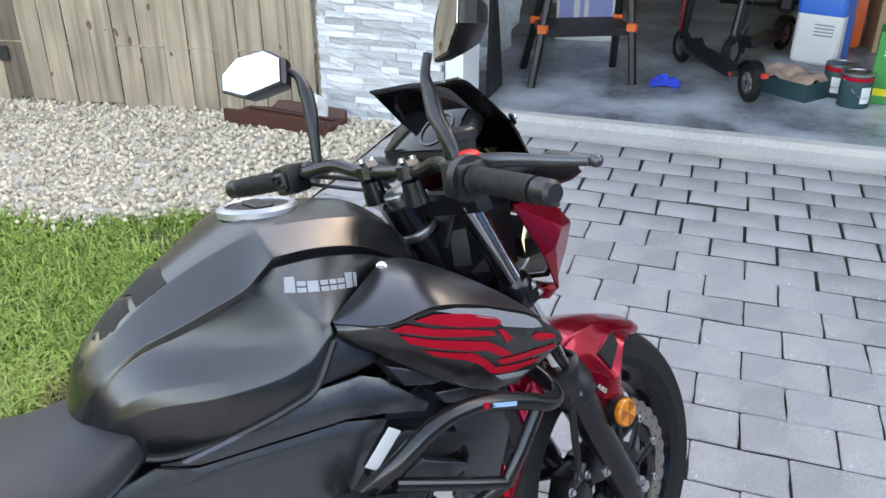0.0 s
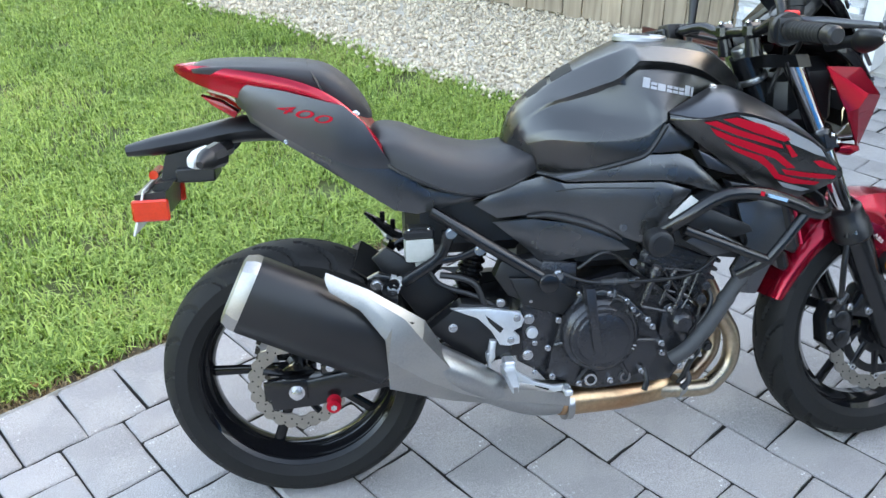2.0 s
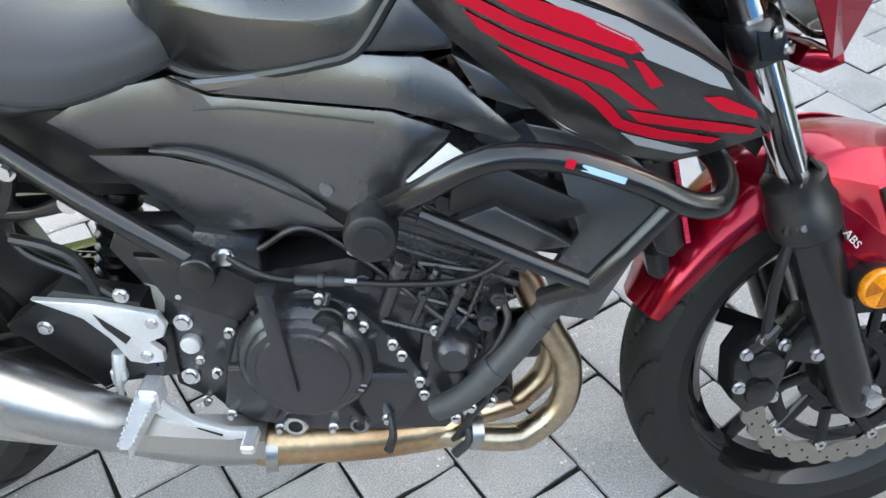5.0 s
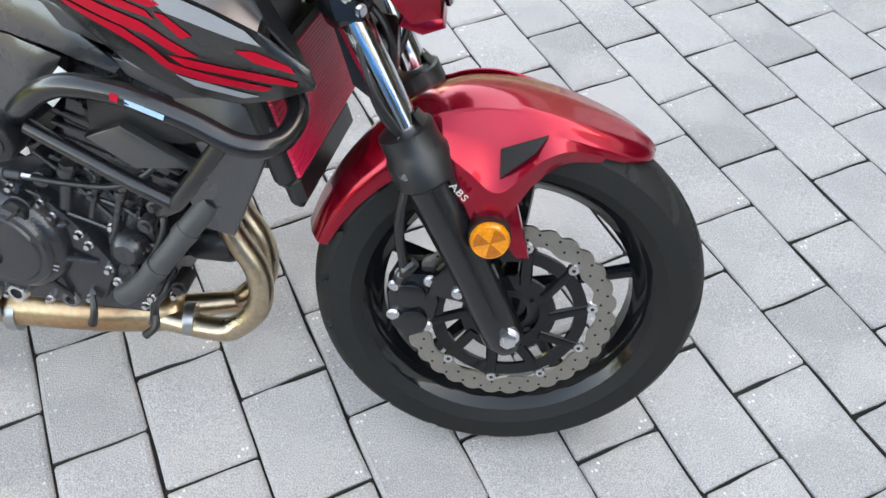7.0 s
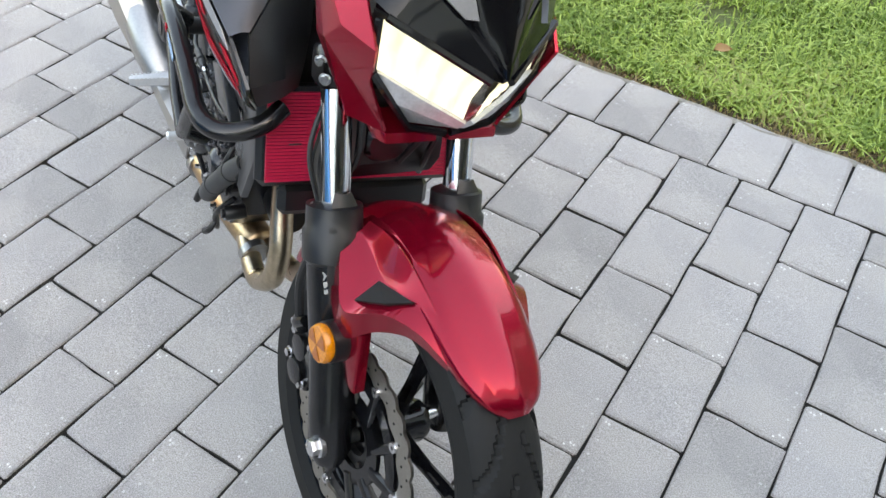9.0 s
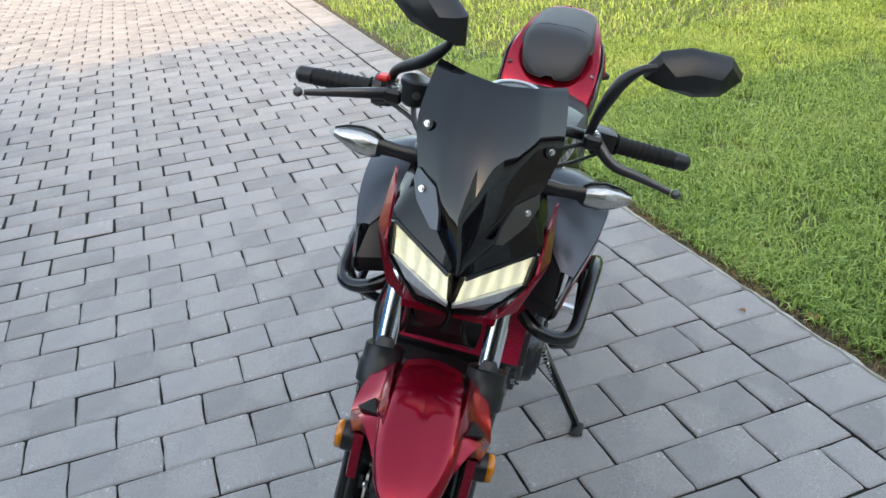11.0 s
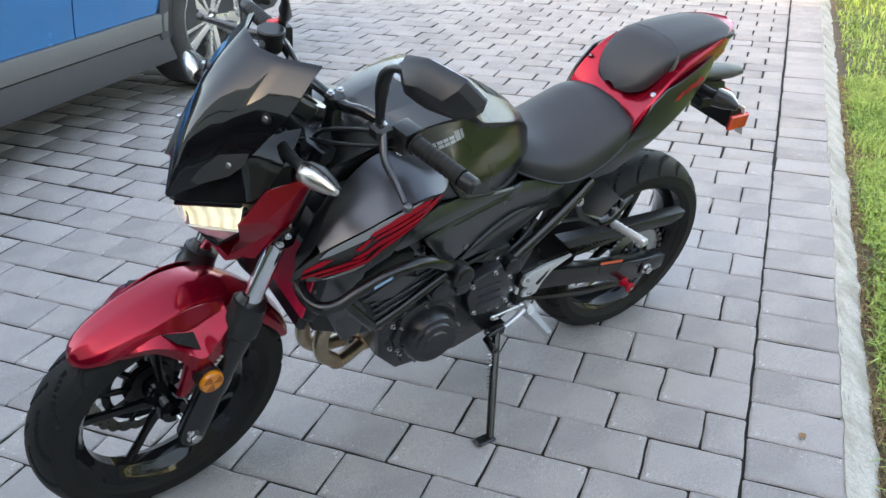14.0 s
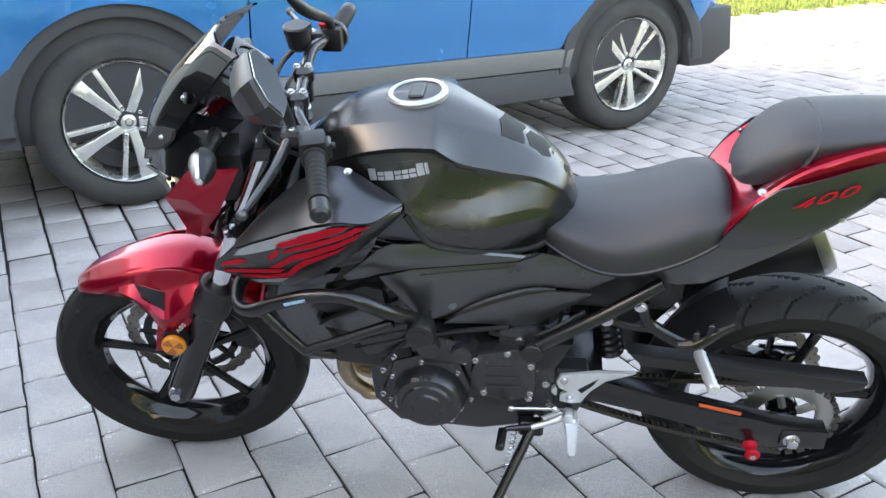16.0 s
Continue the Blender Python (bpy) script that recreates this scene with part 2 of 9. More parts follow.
def cyl(bm, p0, p1, r0, r1=None, seg=16, caps=True, bev=0.0):
    p0, p1 = Vector(p0), Vector(p1)
    d = p1 - p0
    mt = Matrix.Translation((p0 + p1) / 2) @ d.to_track_quat("Z", "Y").to_matrix().to_4x4()
    r = bmesh.ops.create_cone(bm, cap_ends=caps, segments=seg, radius1=r0, radius2=r0 if r1 is None else r1, depth=d.length, matrix=mt)
    if bev and caps:
        vs = set(r["verts"])
        es = [e for e in {e for v in vs for e in v.link_edges} if sum(len(f.verts) > 4 for f in e.link_faces) == 1]
        bmesh.ops.bevel(bm, geom=es, offset=bev, segments=2, affect="EDGES", profile=0.5)
    return r["verts"]


def smooth_path(pts, n=8):
    """Catmull-Rom points through pts."""
    P = [Vector(p) for p in pts]
    P = [P[0] * 2 - P[1]] + P + [P[-1] * 2 - P[-2]]
    out = []
    for i in range(1, len(P) - 2):
        a, b, c, d = P[i - 1:i + 3]
        for k in range(n):
            t = k / n
            out.append(0.5 * (2 * b + (c - a) * t + (2 * a - 5 * b + 4 * c - d) * t * t + (3 * b - a - 3 * c + d) * t ** 3))
    return out + [P[-2]]


def tube(bm, pts, r, seg=12, n=8, smooth=True, caps=True, flat=1.0):
    """A round bar along a path; r is a radius or one for each point of the path."""
    P = smooth_path(pts, n) if smooth else [Vector(p) for p in pts]
    rs = [r] * len(P) if not isinstance(r, (list, tuple)) else [float(np.interp(i / (len(P) - 1) * (len(r) - 1), range(len(r)), r)) for i in range(len(P))]
    up = None
    rings = []
    for i, p in enumerate(P):
        d = (P[min(i + 1, len(P) - 1)] - P[max(i - 1, 0)]).normalized()
        if up is None:
            up = Vector((0, 0, 1)) if abs(d.z) < 0.9 else Vector((1, 0, 0))
        up = (up - d * up.dot(d)).normalized()
        s = d.cross(up)
        rings.append([bm.verts.new(p + (s * math.cos(a) * flat + up * math.sin(a)) * rs[i]) for a in (2 * math.pi * k / seg for k in range(seg))])
    for a, b in zip(rings, rings[1:]):
        for k in range(seg):
            bm.faces.new((a[k], a[(k + 1) % seg], b[(k + 1) % seg], b[k]))
    if caps:
        bm.faces.new(rings[0][::-1])
        bm.faces.new(rings[-1])


def lathe(bm, profile, axis="y", seg=48, closed=True, at=(0, 0, 0)):
    """Turns a profile of (radius, along) about an axis; closed joins its end to its start."""
    rings = []
    for rad, al in profile:
        ring = []
        for k in range(seg):
            a = 2 * math.pi * k / seg
            c, s = rad * math.cos(a), rad * math.sin(a)
            v = {"y": (c, al, s), "x": (al, c, s), "z": (c, s, al)}[axis]
            ring.append(bm.verts.new(Vector(v) + Vector(at)))
        rings.append(ring)
    n = len(rings)
    for i in range(n if closed else n - 1):
        a, b = rings[i], rings[(i + 1) % n]
        for k in range(seg):
            bm.faces.new((a[k], a[(k + 1) % seg], b[(k + 1) % seg], b[k]))
    bmesh.ops.recalc_face_normals(bm, faces=bm.faces[:])


def loft(bm, rings, close=False, caps=True):
    """Skins rings of points, each with the same count; close: the ring runs round."""
    R = [[bm.verts.new(p) for p in ring] for ring in rings]
    for a, b in zip(R, R[1:]):
        n = len(a)
        for k in range(n if close else n - 1):
            bm.faces.new((a[k], a[(k + 1) % n], b[(k + 1) % n], b[k]))
    if caps and close:
        bm.faces.new(R[0][::-1])
        bm.faces.new(R[-1])
    bmesh.ops.recalc_face_normals(bm, faces=bm.faces[:])
    return R


def slab(bm, outline, y0, y1, bev=0.004, bulge=None):
    """A plate with an outline in x, z between y0 and y1; bulge(x, z) moves its outer face (y1) outwards."""
    sgn = 1 if y1 > y0 else -1
    a = [bm.verts.new((x, y0 + (bulge(x, z) * sgn if bulge else 0), z)) for x, z in outline]
    b = [bm.verts.new((x, y1 + (bulge(x, z) * sgn if bulge else 0), z)) for x, z in outline]
    n = len(a)
    fa, fb = bm.faces.new(a), bm.faces.new(b[::-1])
    fs = [bm.faces.new((a[k], b[k], b[(k + 1) % n], a[(k + 1) % n])) for k in range(n)]
    bmesh.ops.recalc_face_normals(bm, faces=[fa, fb] + fs)
    if bev:
        bmesh.ops.bevel(bm, geom=list(fb.edges), offset=bev, segments=2, affect="EDGES", profile=0.5)


def soup(name, verts, faces, material, matrix=None, smooth=False):
    """One mesh from whole arrays; faces all have the same count of corners."""
    me = bpy.data.meshes.new(name)
    verts, faces = np.asarray(verts, np.float32), np.asarray(faces, np.int32)
    me.vertices.add(len(verts))
    me.vertices.foreach_set("co", verts.ravel())
    me.loops.add(faces.size)
    me.loops.foreach_set("vertex_index", faces.ravel())
    me.polygons.add(len(faces))
    me.polygons.foreach_set("loop_start", np.arange(0, faces.size, faces.shape[1], dtype=np.int32))
    if smooth:
        me.polygons.foreach_set("use_smooth", np.ones(len(faces), bool))
    me.update(calc_edges=True)
    me.validate()
    me.materials.append(material)
    ob = new(name, me)
    if matrix is not None:
        ob.matrix_basis = matrix
    return ob


# ---- setting: ground, driveway, house, fence ----
EDGE_V, INNER_V, FAR_V = 0.735, 0.490, -5.95     # lawn edge of the driveway, inside of its border course, far edge
FRONT_U = 3.97                                  # front of the garage slab
ROW, LEN = 0.1615, 0.2395                        # paver course and length


def flat_sheet(name, u0, u1, v0, v1, z, material, label, category, cut=1):
    bm = bmesh.new()
    bmesh.ops.create_grid(bm, x_segments=cut, y_segments=cut, size=0.5, matrix=Matrix.Translation(((u0 + u1) / 2, (v0 + v1) / 2, z)) @ Matrix.Diagonal((u1 - u0, v1 - v0, 1, 1)))
    return tagged(mesh_ob(name, bm, material, matrix=GRID), label, category, kind="structure")


flat_sheet("ground", -600, 600, -600, 600, -0.078, M["ground"], "green lawn soil reaching to the horizon", "ground")
flat_sheet("driveway_bed", -14.0, FRONT_U, FAR_V, EDGE_V + 0.01, -0.014, M["joint"], "dark sand bed between the grey driveway pavers", "driveway bed")
bm = bmesh.new()
rnd = random.Random(3)
strip = []
for i in range(0, 1500):
    u = -14 + i * 0.0125
    if u > FRONT_U - 0.1:
        break
    w = 0.114 + 0.012 * noise.noise((u * 2.3, 0, 0)) + 0.012 * noise.noise((u * 9, 3, 0))
    a = EDGE_V - 0.016 + 0.010 * noise.noise((u * 4.1, 7, 0)) + 0.007 * noise.noise((u * 13, 5, 0))
    h = lambda k: 0.0035 * noise.noise((u * 8, k, 0))
    strip.append([(u, a, -0.010), (u, a + 0.005, 0.004 + 0.5 * h(2)), (u, a + 0.032, -0.016 + 1.5 * h(1)), (u, a + 0.058, -0.040 + 2.5 * h(6)), (u, a + 0.084, -0.057 + 2.5 * h(4)), (u, a + w, -0.088)])
loft(bm, strip)
tagged(mesh_ob("kerb_edging", bm, M["kerb"], matrix=GRID, smooth=50), "pale rough concrete edging along the driveway pavers", "edging", kind="structure")
flat_sheet("soil_strip", -14.0, 2.4, EDGE_V + 0.03, EDGE_V + 0.19, -0.073, M["soil"], "bare brown soil between the edging and the lawn", "soil")


def gravel_edge(v):
    return 2.30 + 0.22 * np.exp(-((v - 0.9) / 0.5) ** 2) - 0.06 * (v - 2) + 0.05 * np.sin(v * 2.3) + 0.03 * np.sin(v * 7.1)


bed, bank = bmesh.new(), bmesh.new()
rows_v = [0.76 + 0.1 * k for k in range(84)]
loft(bed, [[(gravel_edge(v) - 0.015, v, -0.030), (gravel_edge(v) + 0.03, v, -0.012), (4.3, v, -0.012)] for v in rows_v])
loft(bank, [[(gravel_edge(v) - 0.75, v, -0.079), (gravel_edge(v) - 0.30, v, -0.050), (gravel_edge(v) + 0.02, v, -0.024)] for v in rows_v])
tagged(mesh_ob("gravel_bed", bed, M["gravel_bed"], matrix=GRID), "pale gravel bed in front of the fence", "gravel bed", kind="structure")
tagged(mesh_ob("lawn_bank", bank, M["ground"], matrix=GRID), "low grassy rise beside the gravel bed", "ground", kind="structure")

# house
def wall_box(name, u0, u1, v0, v1, z0, z1, material, label, category="wall"):
    bm = bmesh.new()
    box(bm, u0, u1, v0, v1, z0, z1)
    return tagged(mesh_ob(name, bm, material, matrix=GRID), label, category, kind="structure")


PIER_U, OPEN_L, OPEN_R, CORNER_V = 3.93, 0.50, -4.9, 1.22
SLAB = 0.07
wall_box("garage_floor", FRONT_U + 0.16, 10.2, -6.1, 1.1, -0.1, SLAB, M["garage_floor"], "stained grey concrete garage floor", "floor")
bm = bmesh.new()
rows_ = []
for i in range(0, 60):
    v = 0.62 - i * 0.11
    n = noise.noise((v * 3, 0, 0)) * 0.008
    rows_.append([(FRONT_U + 0.002, v, -0.05), (FRONT_U + n, v, 0.012 + n * 0.4), (FRONT_U + 0.10 + n, v, 0.034), (FRONT_U + 0.118, v, SLAB - 0.004 + n * 0.3), (FRONT_U + 0.17, v, SLAB + 0.003)])
loft(bm, rows_)
tagged(mesh_ob("garage_apron", bm, M["concrete"], matrix=GRID, smooth=40), "pale worn concrete apron at the garage opening", "apron", kind="structure")
wall_box("wall_pier", PIER_U + 0.03, PIER_U + 0.33, OPEN_L, CORNER_V, -0.1, 2.9, M["stucco"], "house wall pier beside the garage opening")
wall_box("door_jamb", PIER_U + 0.002, PIER_U + 0.30, OPEN_L - 0.10, OPEN_L - 0.002, 0.02, 2.25, M["white_trim"], "white painted jamb of the garage opening", "trim")
wall_box("wall_header", PIER_U + 0.03, PIER_U + 0.33, -6.1, OPEN_L - 0.003, 2.26, 2.9, M["stucco"], "house wall above the garage opening")
wall_box("wall_pier_far", PIER_U + 0.03, PIER_U + 0.33, -6.1, OPEN_R, -0.1, 2.257, M["stucco"], "house wall beyond the garage opening")
wall_box("garage_wall_left", PIER_U + 0.335, 10.2, 1.02, 1.22, -0.1, 2.9, M["wall_in"], "garage side wall")
wall_box("garage_wall_right", PIER_U + 0.335, 10.2, -6.3, -6.103, -0.1, 2.9, M["wall_in"], "garage side wall")
wall_box("garage_wall_back", 10.203, 10.4, -6.3, 1.22, -0.1, 2.9, M["wall_in"], "garage back wall")
wall_box("ceiling", PIER_U + 0.335, 10.2, -6.1, 1.017, 2.62, 2.7, M["wall_in"], "garage ceiling", "ceiling")
wall_box("wall_front_far", PIER_U + 0.03, 10.0, -9.5, -6.305, -0.1, 2.9, M["stucco"], "house front wall beyond the garage")
wall_box("roof_eave", PIER_U + 0.02, 10.6, -9.6, 1.5, 2.903, 2.937, M["roof"], "low roof over the garage", "roof")
# unseen upper storey; its outline is fitted to the shadow edge on the pavers
bm = bmesh.new()
loft(bm, [[(u, -1.89, 3.025), (u, -1.89, 4.78), (u, -3.1, 4.76), (u, -3.9, 4.74), (u, -4.72, 4.64), (u, -5.74, 4.23), (u, -7.2, 3.97), (u, -9.5, 3.6), (u, -9.5, 3.025)] for u in (PIER_U + 0.05, 10.0)], close=True)
tagged(mesh_ob("wall_upper", bm, M["stucco"], matrix=GRID), "unseen upper wall of the house, its roofline shaped to cast the driveway shadow", "wall", kind="structure")
# unseen wing, added so that its eave shades the lawn
wall_box("unseen_wall_wing", 4.75, 5.0, 1.225, 10.0, -0.1, 3.0, M["stucco"], "unseen wall added behind the fence under the shading roof")
wall_box("unseen_roof_wing", 4.35, 9.0, 1.505, 10.2, 3.02, 3.14, M["roof"], "unseen low roof added behind the fence to shade the lawn", "roof")

# fence of upright boards
FENCE_A, FENCE_B = (3.90, 1.24), (2.95, 6.9)


def fence_u(v):
    return FENCE_A[0] + (v - FENCE_A[1]) / (FENCE_B[1] - FENCE_A[1]) * (FENCE_B[0] - FENCE_A[0])


def build_fence():
    fence = thing("fence", "weathered unpainted pine board fence with knots", "fence", GRID, kind="structure")
    rnd = random.Random(8)
    meshes = []
    for k in range(4):
        bm = bmesh.new()
        r = random.Random(k)
        wid = 0.138
        n = 6
        ring = []
        for i in range(n + 1):
            z = i / n * 1.83
            dx = r.uniform(-0.002, 0.002)
            ring.append([(-0.008, -wid / 2 + dx, z), (0.008, -wid / 2 + dx, z), (0.010, 0, z), (0.008, wid / 2 + dx, z), (-0.008, wid / 2 + dx, z), (-0.010 - r.uniform(0, 0.002), 0, z)])
        loft(bm, ring, close=True)
        me = bpy.data.meshes.new("board")
        bm.to_mesh(me)
        bm.free()
        me.materials.append(M["fence"])
        meshes.append(me)
    dark_mesh = meshes[0].copy()
    dark_mesh.materials.clear()
    dark_mesh.materials.append(M["fence_gap_shade"])
    v = FENCE_A[1] + 0.07
    i = 0
    while v < 7.4:
        # this board stands in the gate gap; its dark colour is the gap's shade
        dark = abs(v - 3.085) < 0.072
        ob = new("board", dark_mesh if dark else rnd.choice(meshes))
        ob.parent = fence
        ang = math.atan2(-(FENCE_B[0] - FENCE_A[0]), FENCE_B[1] - FENCE_A[1])
        ob.matrix_basis = Matrix.Translation((fence_u(v) + rnd.gauss(0, 0.003), v, 0.005 + rnd.uniform(-0.012, 0.02))) @ Euler((rnd.gauss(0, 0.004), 0, ang + (math.pi if rnd.random() < 0.5 else 0))).to_matrix().to_4x4()
        v += 0.142 + rnd.uniform(0.0, 0.003)
        i += 1
    # knots, each a flat oval sunk in a board
    spots = [(2.52, 0.459, 1.7), (2.369, 0.424, 1.2), (2.155, 0.571, 1.0), (2.058, 0.315, 1.0), (3.253, 0.298, 1.3), (2.806, 0.169, 1.0), (1.425, 0.379, 0.7)]
    spots += [(rnd.uniform(1.3, 6.6), rnd.uniform(0.08, 1.2), rnd.uniform(0.5, 1.4)) for _ in range(60)]
    bm = bmesh.new()
    bmesh.ops.create_icosphere(bm, subdivisions=2, radius=1, matrix=Matrix.Diagonal((0.0022, 0.010, 0.016, 1)))
    kn = bpy.data.meshes.new("knot")
    bm.to_mesh(kn)
    bm.free()
    kn.materials.append(M["knot"])
    for v, z, k in spots:
        ob = new("knot", kn)
        ob.parent = fence
        ob.matrix_basis = Matrix.Translation((fence_u(v) - 0.0105, v, z)) @ Matrix.Rotation(ang, 4, "Z") @ Matrix.Rotation(rnd.uniform(-0.4, 0.4), 4, "X") @ Matrix.Diagonal((1, k, k * rnd.uniform(0.8, 1.5), 1))
    bm = bmesh.new()
    box(bm, fence_u(3.085) - 0.022, fence_u(3.085) - 0.010, 3.045, 3.115, 0.235, 0.325, 0.004)
    part("hinge", bm, M["hinge"], fence, "small black gate hinge")
    for z in (0.35, 1.0, 1.6):
        bm = bmesh.new()
        a, b = Vector((FENCE_A[0] + 0.04, FENCE_A[1], z)), Vector((FENCE_B[0] + 0.04, FENCE_B[1], z))
        cyl(bm, a, b, 0.05, seg=4)
        part("rail", bm, M["fence"], fence, smooth=0)
    return fence


build_fence()

# ---- motorcycle ----
M["tank"] = mat("satin_black_metallic_paint", (0.086, 0.086, 0.086), 0.27, metal=0.92, var=0.05, scale=5, fine=400, bump=0.02, rvar=0.04)
M["charcoal"] = mat("matt_charcoal_paint", (0.088, 0.090, 0.098), 0.31, metal=0.85, var=0.05, scale=5, fine=400, bump=0.02, rvar=0.04)
M["decal_grey"] = mat("silver_grey_decal", (0.30, 0.31, 0.33), 0.4, metal=0.3, var=0.05, bump=0.02)
M["red"] = mat("candy_red_paint", (0.32, 0.004, 0.020), 0.22, metal=0.7, spec=0.1, var=0.05, scale=4, fine=500, bump=0.015, coat=0.5, rvar=0.04)
M["red"].node_tree.nodes["Principled BSDF"].inputs["Coat IOR"].default_value = 1.5
M["decal_red"] = mat("red_decal", (0.42, 0.004, 0.018), 0.5, spec=0.15, var=0.05, bump=0.02)
M["plastic"] = mat("grained_black_plastic", (0.009, 0.009, 0.010), 0.38, spec=0.5, var=0.12, scale=8, fine=300, bump=0.12, bump_scale=500)
M["panel"] = mat("satin_black_panel", (0.112, 0.114, 0.119), 0.29, metal=0.85, spec=0.5, var=0.08, scale=8, fine=300, bump=0.05, bump_scale=500)
M["lever"] = mat("dark_lever_alloy", (0.10, 0.10, 0.105), 0.35, metal=0.8, var=0.06, bump=0.03)
M["silver_lamp"] = mat("silvered_lamp", (0.55, 0.52, 0.48), 0.16, metal=0.85, var=0.35, scale=80, fine=200, bump=0.3)
M["frame_black"] = mat("black_powder_coat", (0.009, 0.009, 0.010), 0.22, var=0.1, scale=8, fine=200, bump=0.06, metal=0.2, spec=0.7)
M["gloss_black"] = mat("gloss_black_enamel", (0.006, 0.006, 0.007), 0.07, var=0.06, bump=0.0, spec=0.35, rvar=0.03)
M["stop_red"] = mat("bright_red_switch", (0.70, 0.015, 0.015), 0.4, var=0.05, bump=0.02)
M["engine"] = mat("black_cast_engine_case", (0.024, 0.024, 0.027), 0.24, metal=0.25, spec=0.8, var=0.2, scale=10, fine=160, bump=0.25, bump_scale=260)
M["rubber"] = mat("tyre_rubber", (0.011, 0.011, 0.011), 0.62, spec=0.25, var=0.18, scale=9, fine=140, bump=0.15, tint=(0.011, 0.0105, 0.010))
M["grip"] = mat("soft_grip_rubber", (0.009, 0.009, 0.009), 0.62, spec=0.3, var=0.12, bump=0.3, bump_scale=300)
M["vinyl"] = mat("black_seat_vinyl", (0.024, 0.024, 0.027), 0.52, spec=0.45, var=0.10, scale=6, fine=500, bump=0.3, bump_scale=700, dist=0.0008)
M["hose"] = mat("grey_black_hose_rubber", (0.040, 0.041, 0.043), 0.55, spec=0.5, var=0.15, scale=20, fine=200, bump=0.1)
M["engine_bolt"] = mat("dull_bolt", (0.26, 0.26, 0.27), 0.35, metal=1.0, var=0.1, bump=0.03)
M["chrome"] = mat("polished_chrome", (0.75, 0.76, 0.78), 0.09, metal=1.0, var=0.04, bump=0.0, rvar=0.03)
M["steel"] = mat("brushed_steel", (0.40, 0.40, 0.395), 0.36, metal=1.0, var=0.1, scale=12, fine=200, bump=0.05)
M["bolt"] = mat("zinc_bolt", (0.62, 0.62, 0.63), 0.25, metal=1.0, var=0.1, bump=0.03)
M["cast"] = mat("silver_cast_aluminium", (0.66, 0.67, 0.68), 0.38, metal=0.7, var=0.08, scale=12, fine=200, bump=0.15)
M["alu_ring"] = mat("brushed_aluminium_ring", (0.42, 0.43, 0.45), 0.40, metal=0.8, var=0.08, scale=12, fine=200, bump=0.1)
M["shield"] = mat("brushed_shield_steel", (0.43, 0.42, 0.405), 0.40, metal=1.0, var=0.12, scale=14, fine=220, bump=0.06, tint=(0.48, 0.46, 0.42))
M["heat"] = mat("heat_tinted_steel", (0.46, 0.37, 0.27), 0.30, metal=1.0, var=0.22, scale=11, fine=120, bump=0.05, tint=(0.34, 0.18, 0.11))
M["heat_warm"] = mat("copper_tinted_steel", (0.52, 0.36, 0.22), 0.33, metal=1.0, var=0.25, scale=7, fine=120, bump=0.05, tint=(0.40, 0.17, 0.08))
M["chain"] = mat("oily_chain_steel", (0.09, 0.085, 0.075), 0.38, metal=0.9, var=0.25, scale=60, fine=200, bump=0.1)
M["disc"] = mat("brake_disc_steel", (0.36, 0.335, 0.30), 0.36, metal=1.0, var=0.12, scale=30, fine=300, bump=0.08)
# near-black that paints the shade inside holes, slots and recesses
M["dark_hole"] = mat("dark_recess_shade", (0.008, 0.008, 0.008), 0.9, var=0.05, bump=0)
M["white"] = mat("white_plastic", (0.70, 0.70, 0.68), 0.4, var=0.05, bump=0.03)
M["cup"] = mat("clouded_white_plastic", (0.42, 0.42, 0.39), 0.35, var=0.1, bump=0.03)
M["amber"] = mat("amber_reflector", (0.66, 0.20, 0.008), 0.12, var=0.30, scale=110, fine=300, bump=0.35, bump_scale=260, coat=0.7)
M["amber_dark"] = mat("amber_prism_shade", (0.34, 0.085, 0.004), 0.15, var=0.3, scale=110, fine=300, bump=0.3, bump_scale=260, coat=0.5)
M["red_lens"] = mat("red_lens", (0.60, 0.03, 0.012), 0.15, var=0.12, scale=40, fine=250, bump=0.3, bump_scale=260, coat=0.8)
M["tail_red"] = mat("dark_red_tail_lens", (0.36, 0.012, 0.012), 0.12, var=0.15, scale=40, fine=250, bump=0.2, bump_scale=260, coat=0.8)
M["radiator_red"] = mat("red_radiator_guard", (0.55, 0.014, 0.055), 0.4, var=0.1, bump=0.05)
M["sticker_red"] = mat("orange_sticker", (0.65, 0.10, 0.03), 0.5, bump=0)
M["sticker_white"] = mat("white_sticker", (0.75, 0.75, 0.73), 0.5, bump=0)
M["sticker_blue"] = mat("pale_blue_sticker", (0.25, 0.42, 0.60), 0.4, bump=0)


M["lens"] = bpy.data.materials.new("clear_lens")
M["lens"].use_nodes = True
_n = M["lens"].node_tree.nodes
_gl, _tr, _mx = _n.new("ShaderNodeBsdfGlossy"), _n.new("ShaderNodeBsdfTransparent"), _n.new("ShaderNodeMixShader")
_gl.inputs["Roughness"].default_value, _mx.inputs[0].default_value = 0.04, 0.12
lk(M["lens"], _tr.outputs[0], _mx.inputs[1])
lk(M["lens"], _gl.outputs[0], _mx.inputs[2])
lk(M["lens"], _mx.outputs[0], _n["Material Output"].inputs["Surface"])
M["smoke"] = mat("dark_smoked_acrylic", (0.004, 0.004, 0.005), 0.05, spec=0.5, var=0.05, bump=0.0, rvar=0.03)
M["lamp_on"] = bpy.data.materials.new("lit_headlamp")
M["lamp_on"].use_nodes = True
_b = M["lamp_on"].node_tree.nodes["Principled BSDF"]
_b.inputs["Base Color"].default_value = (0.8, 0.8, 0.7, 1)
_b.inputs["Roughness"].default_value = 0.25
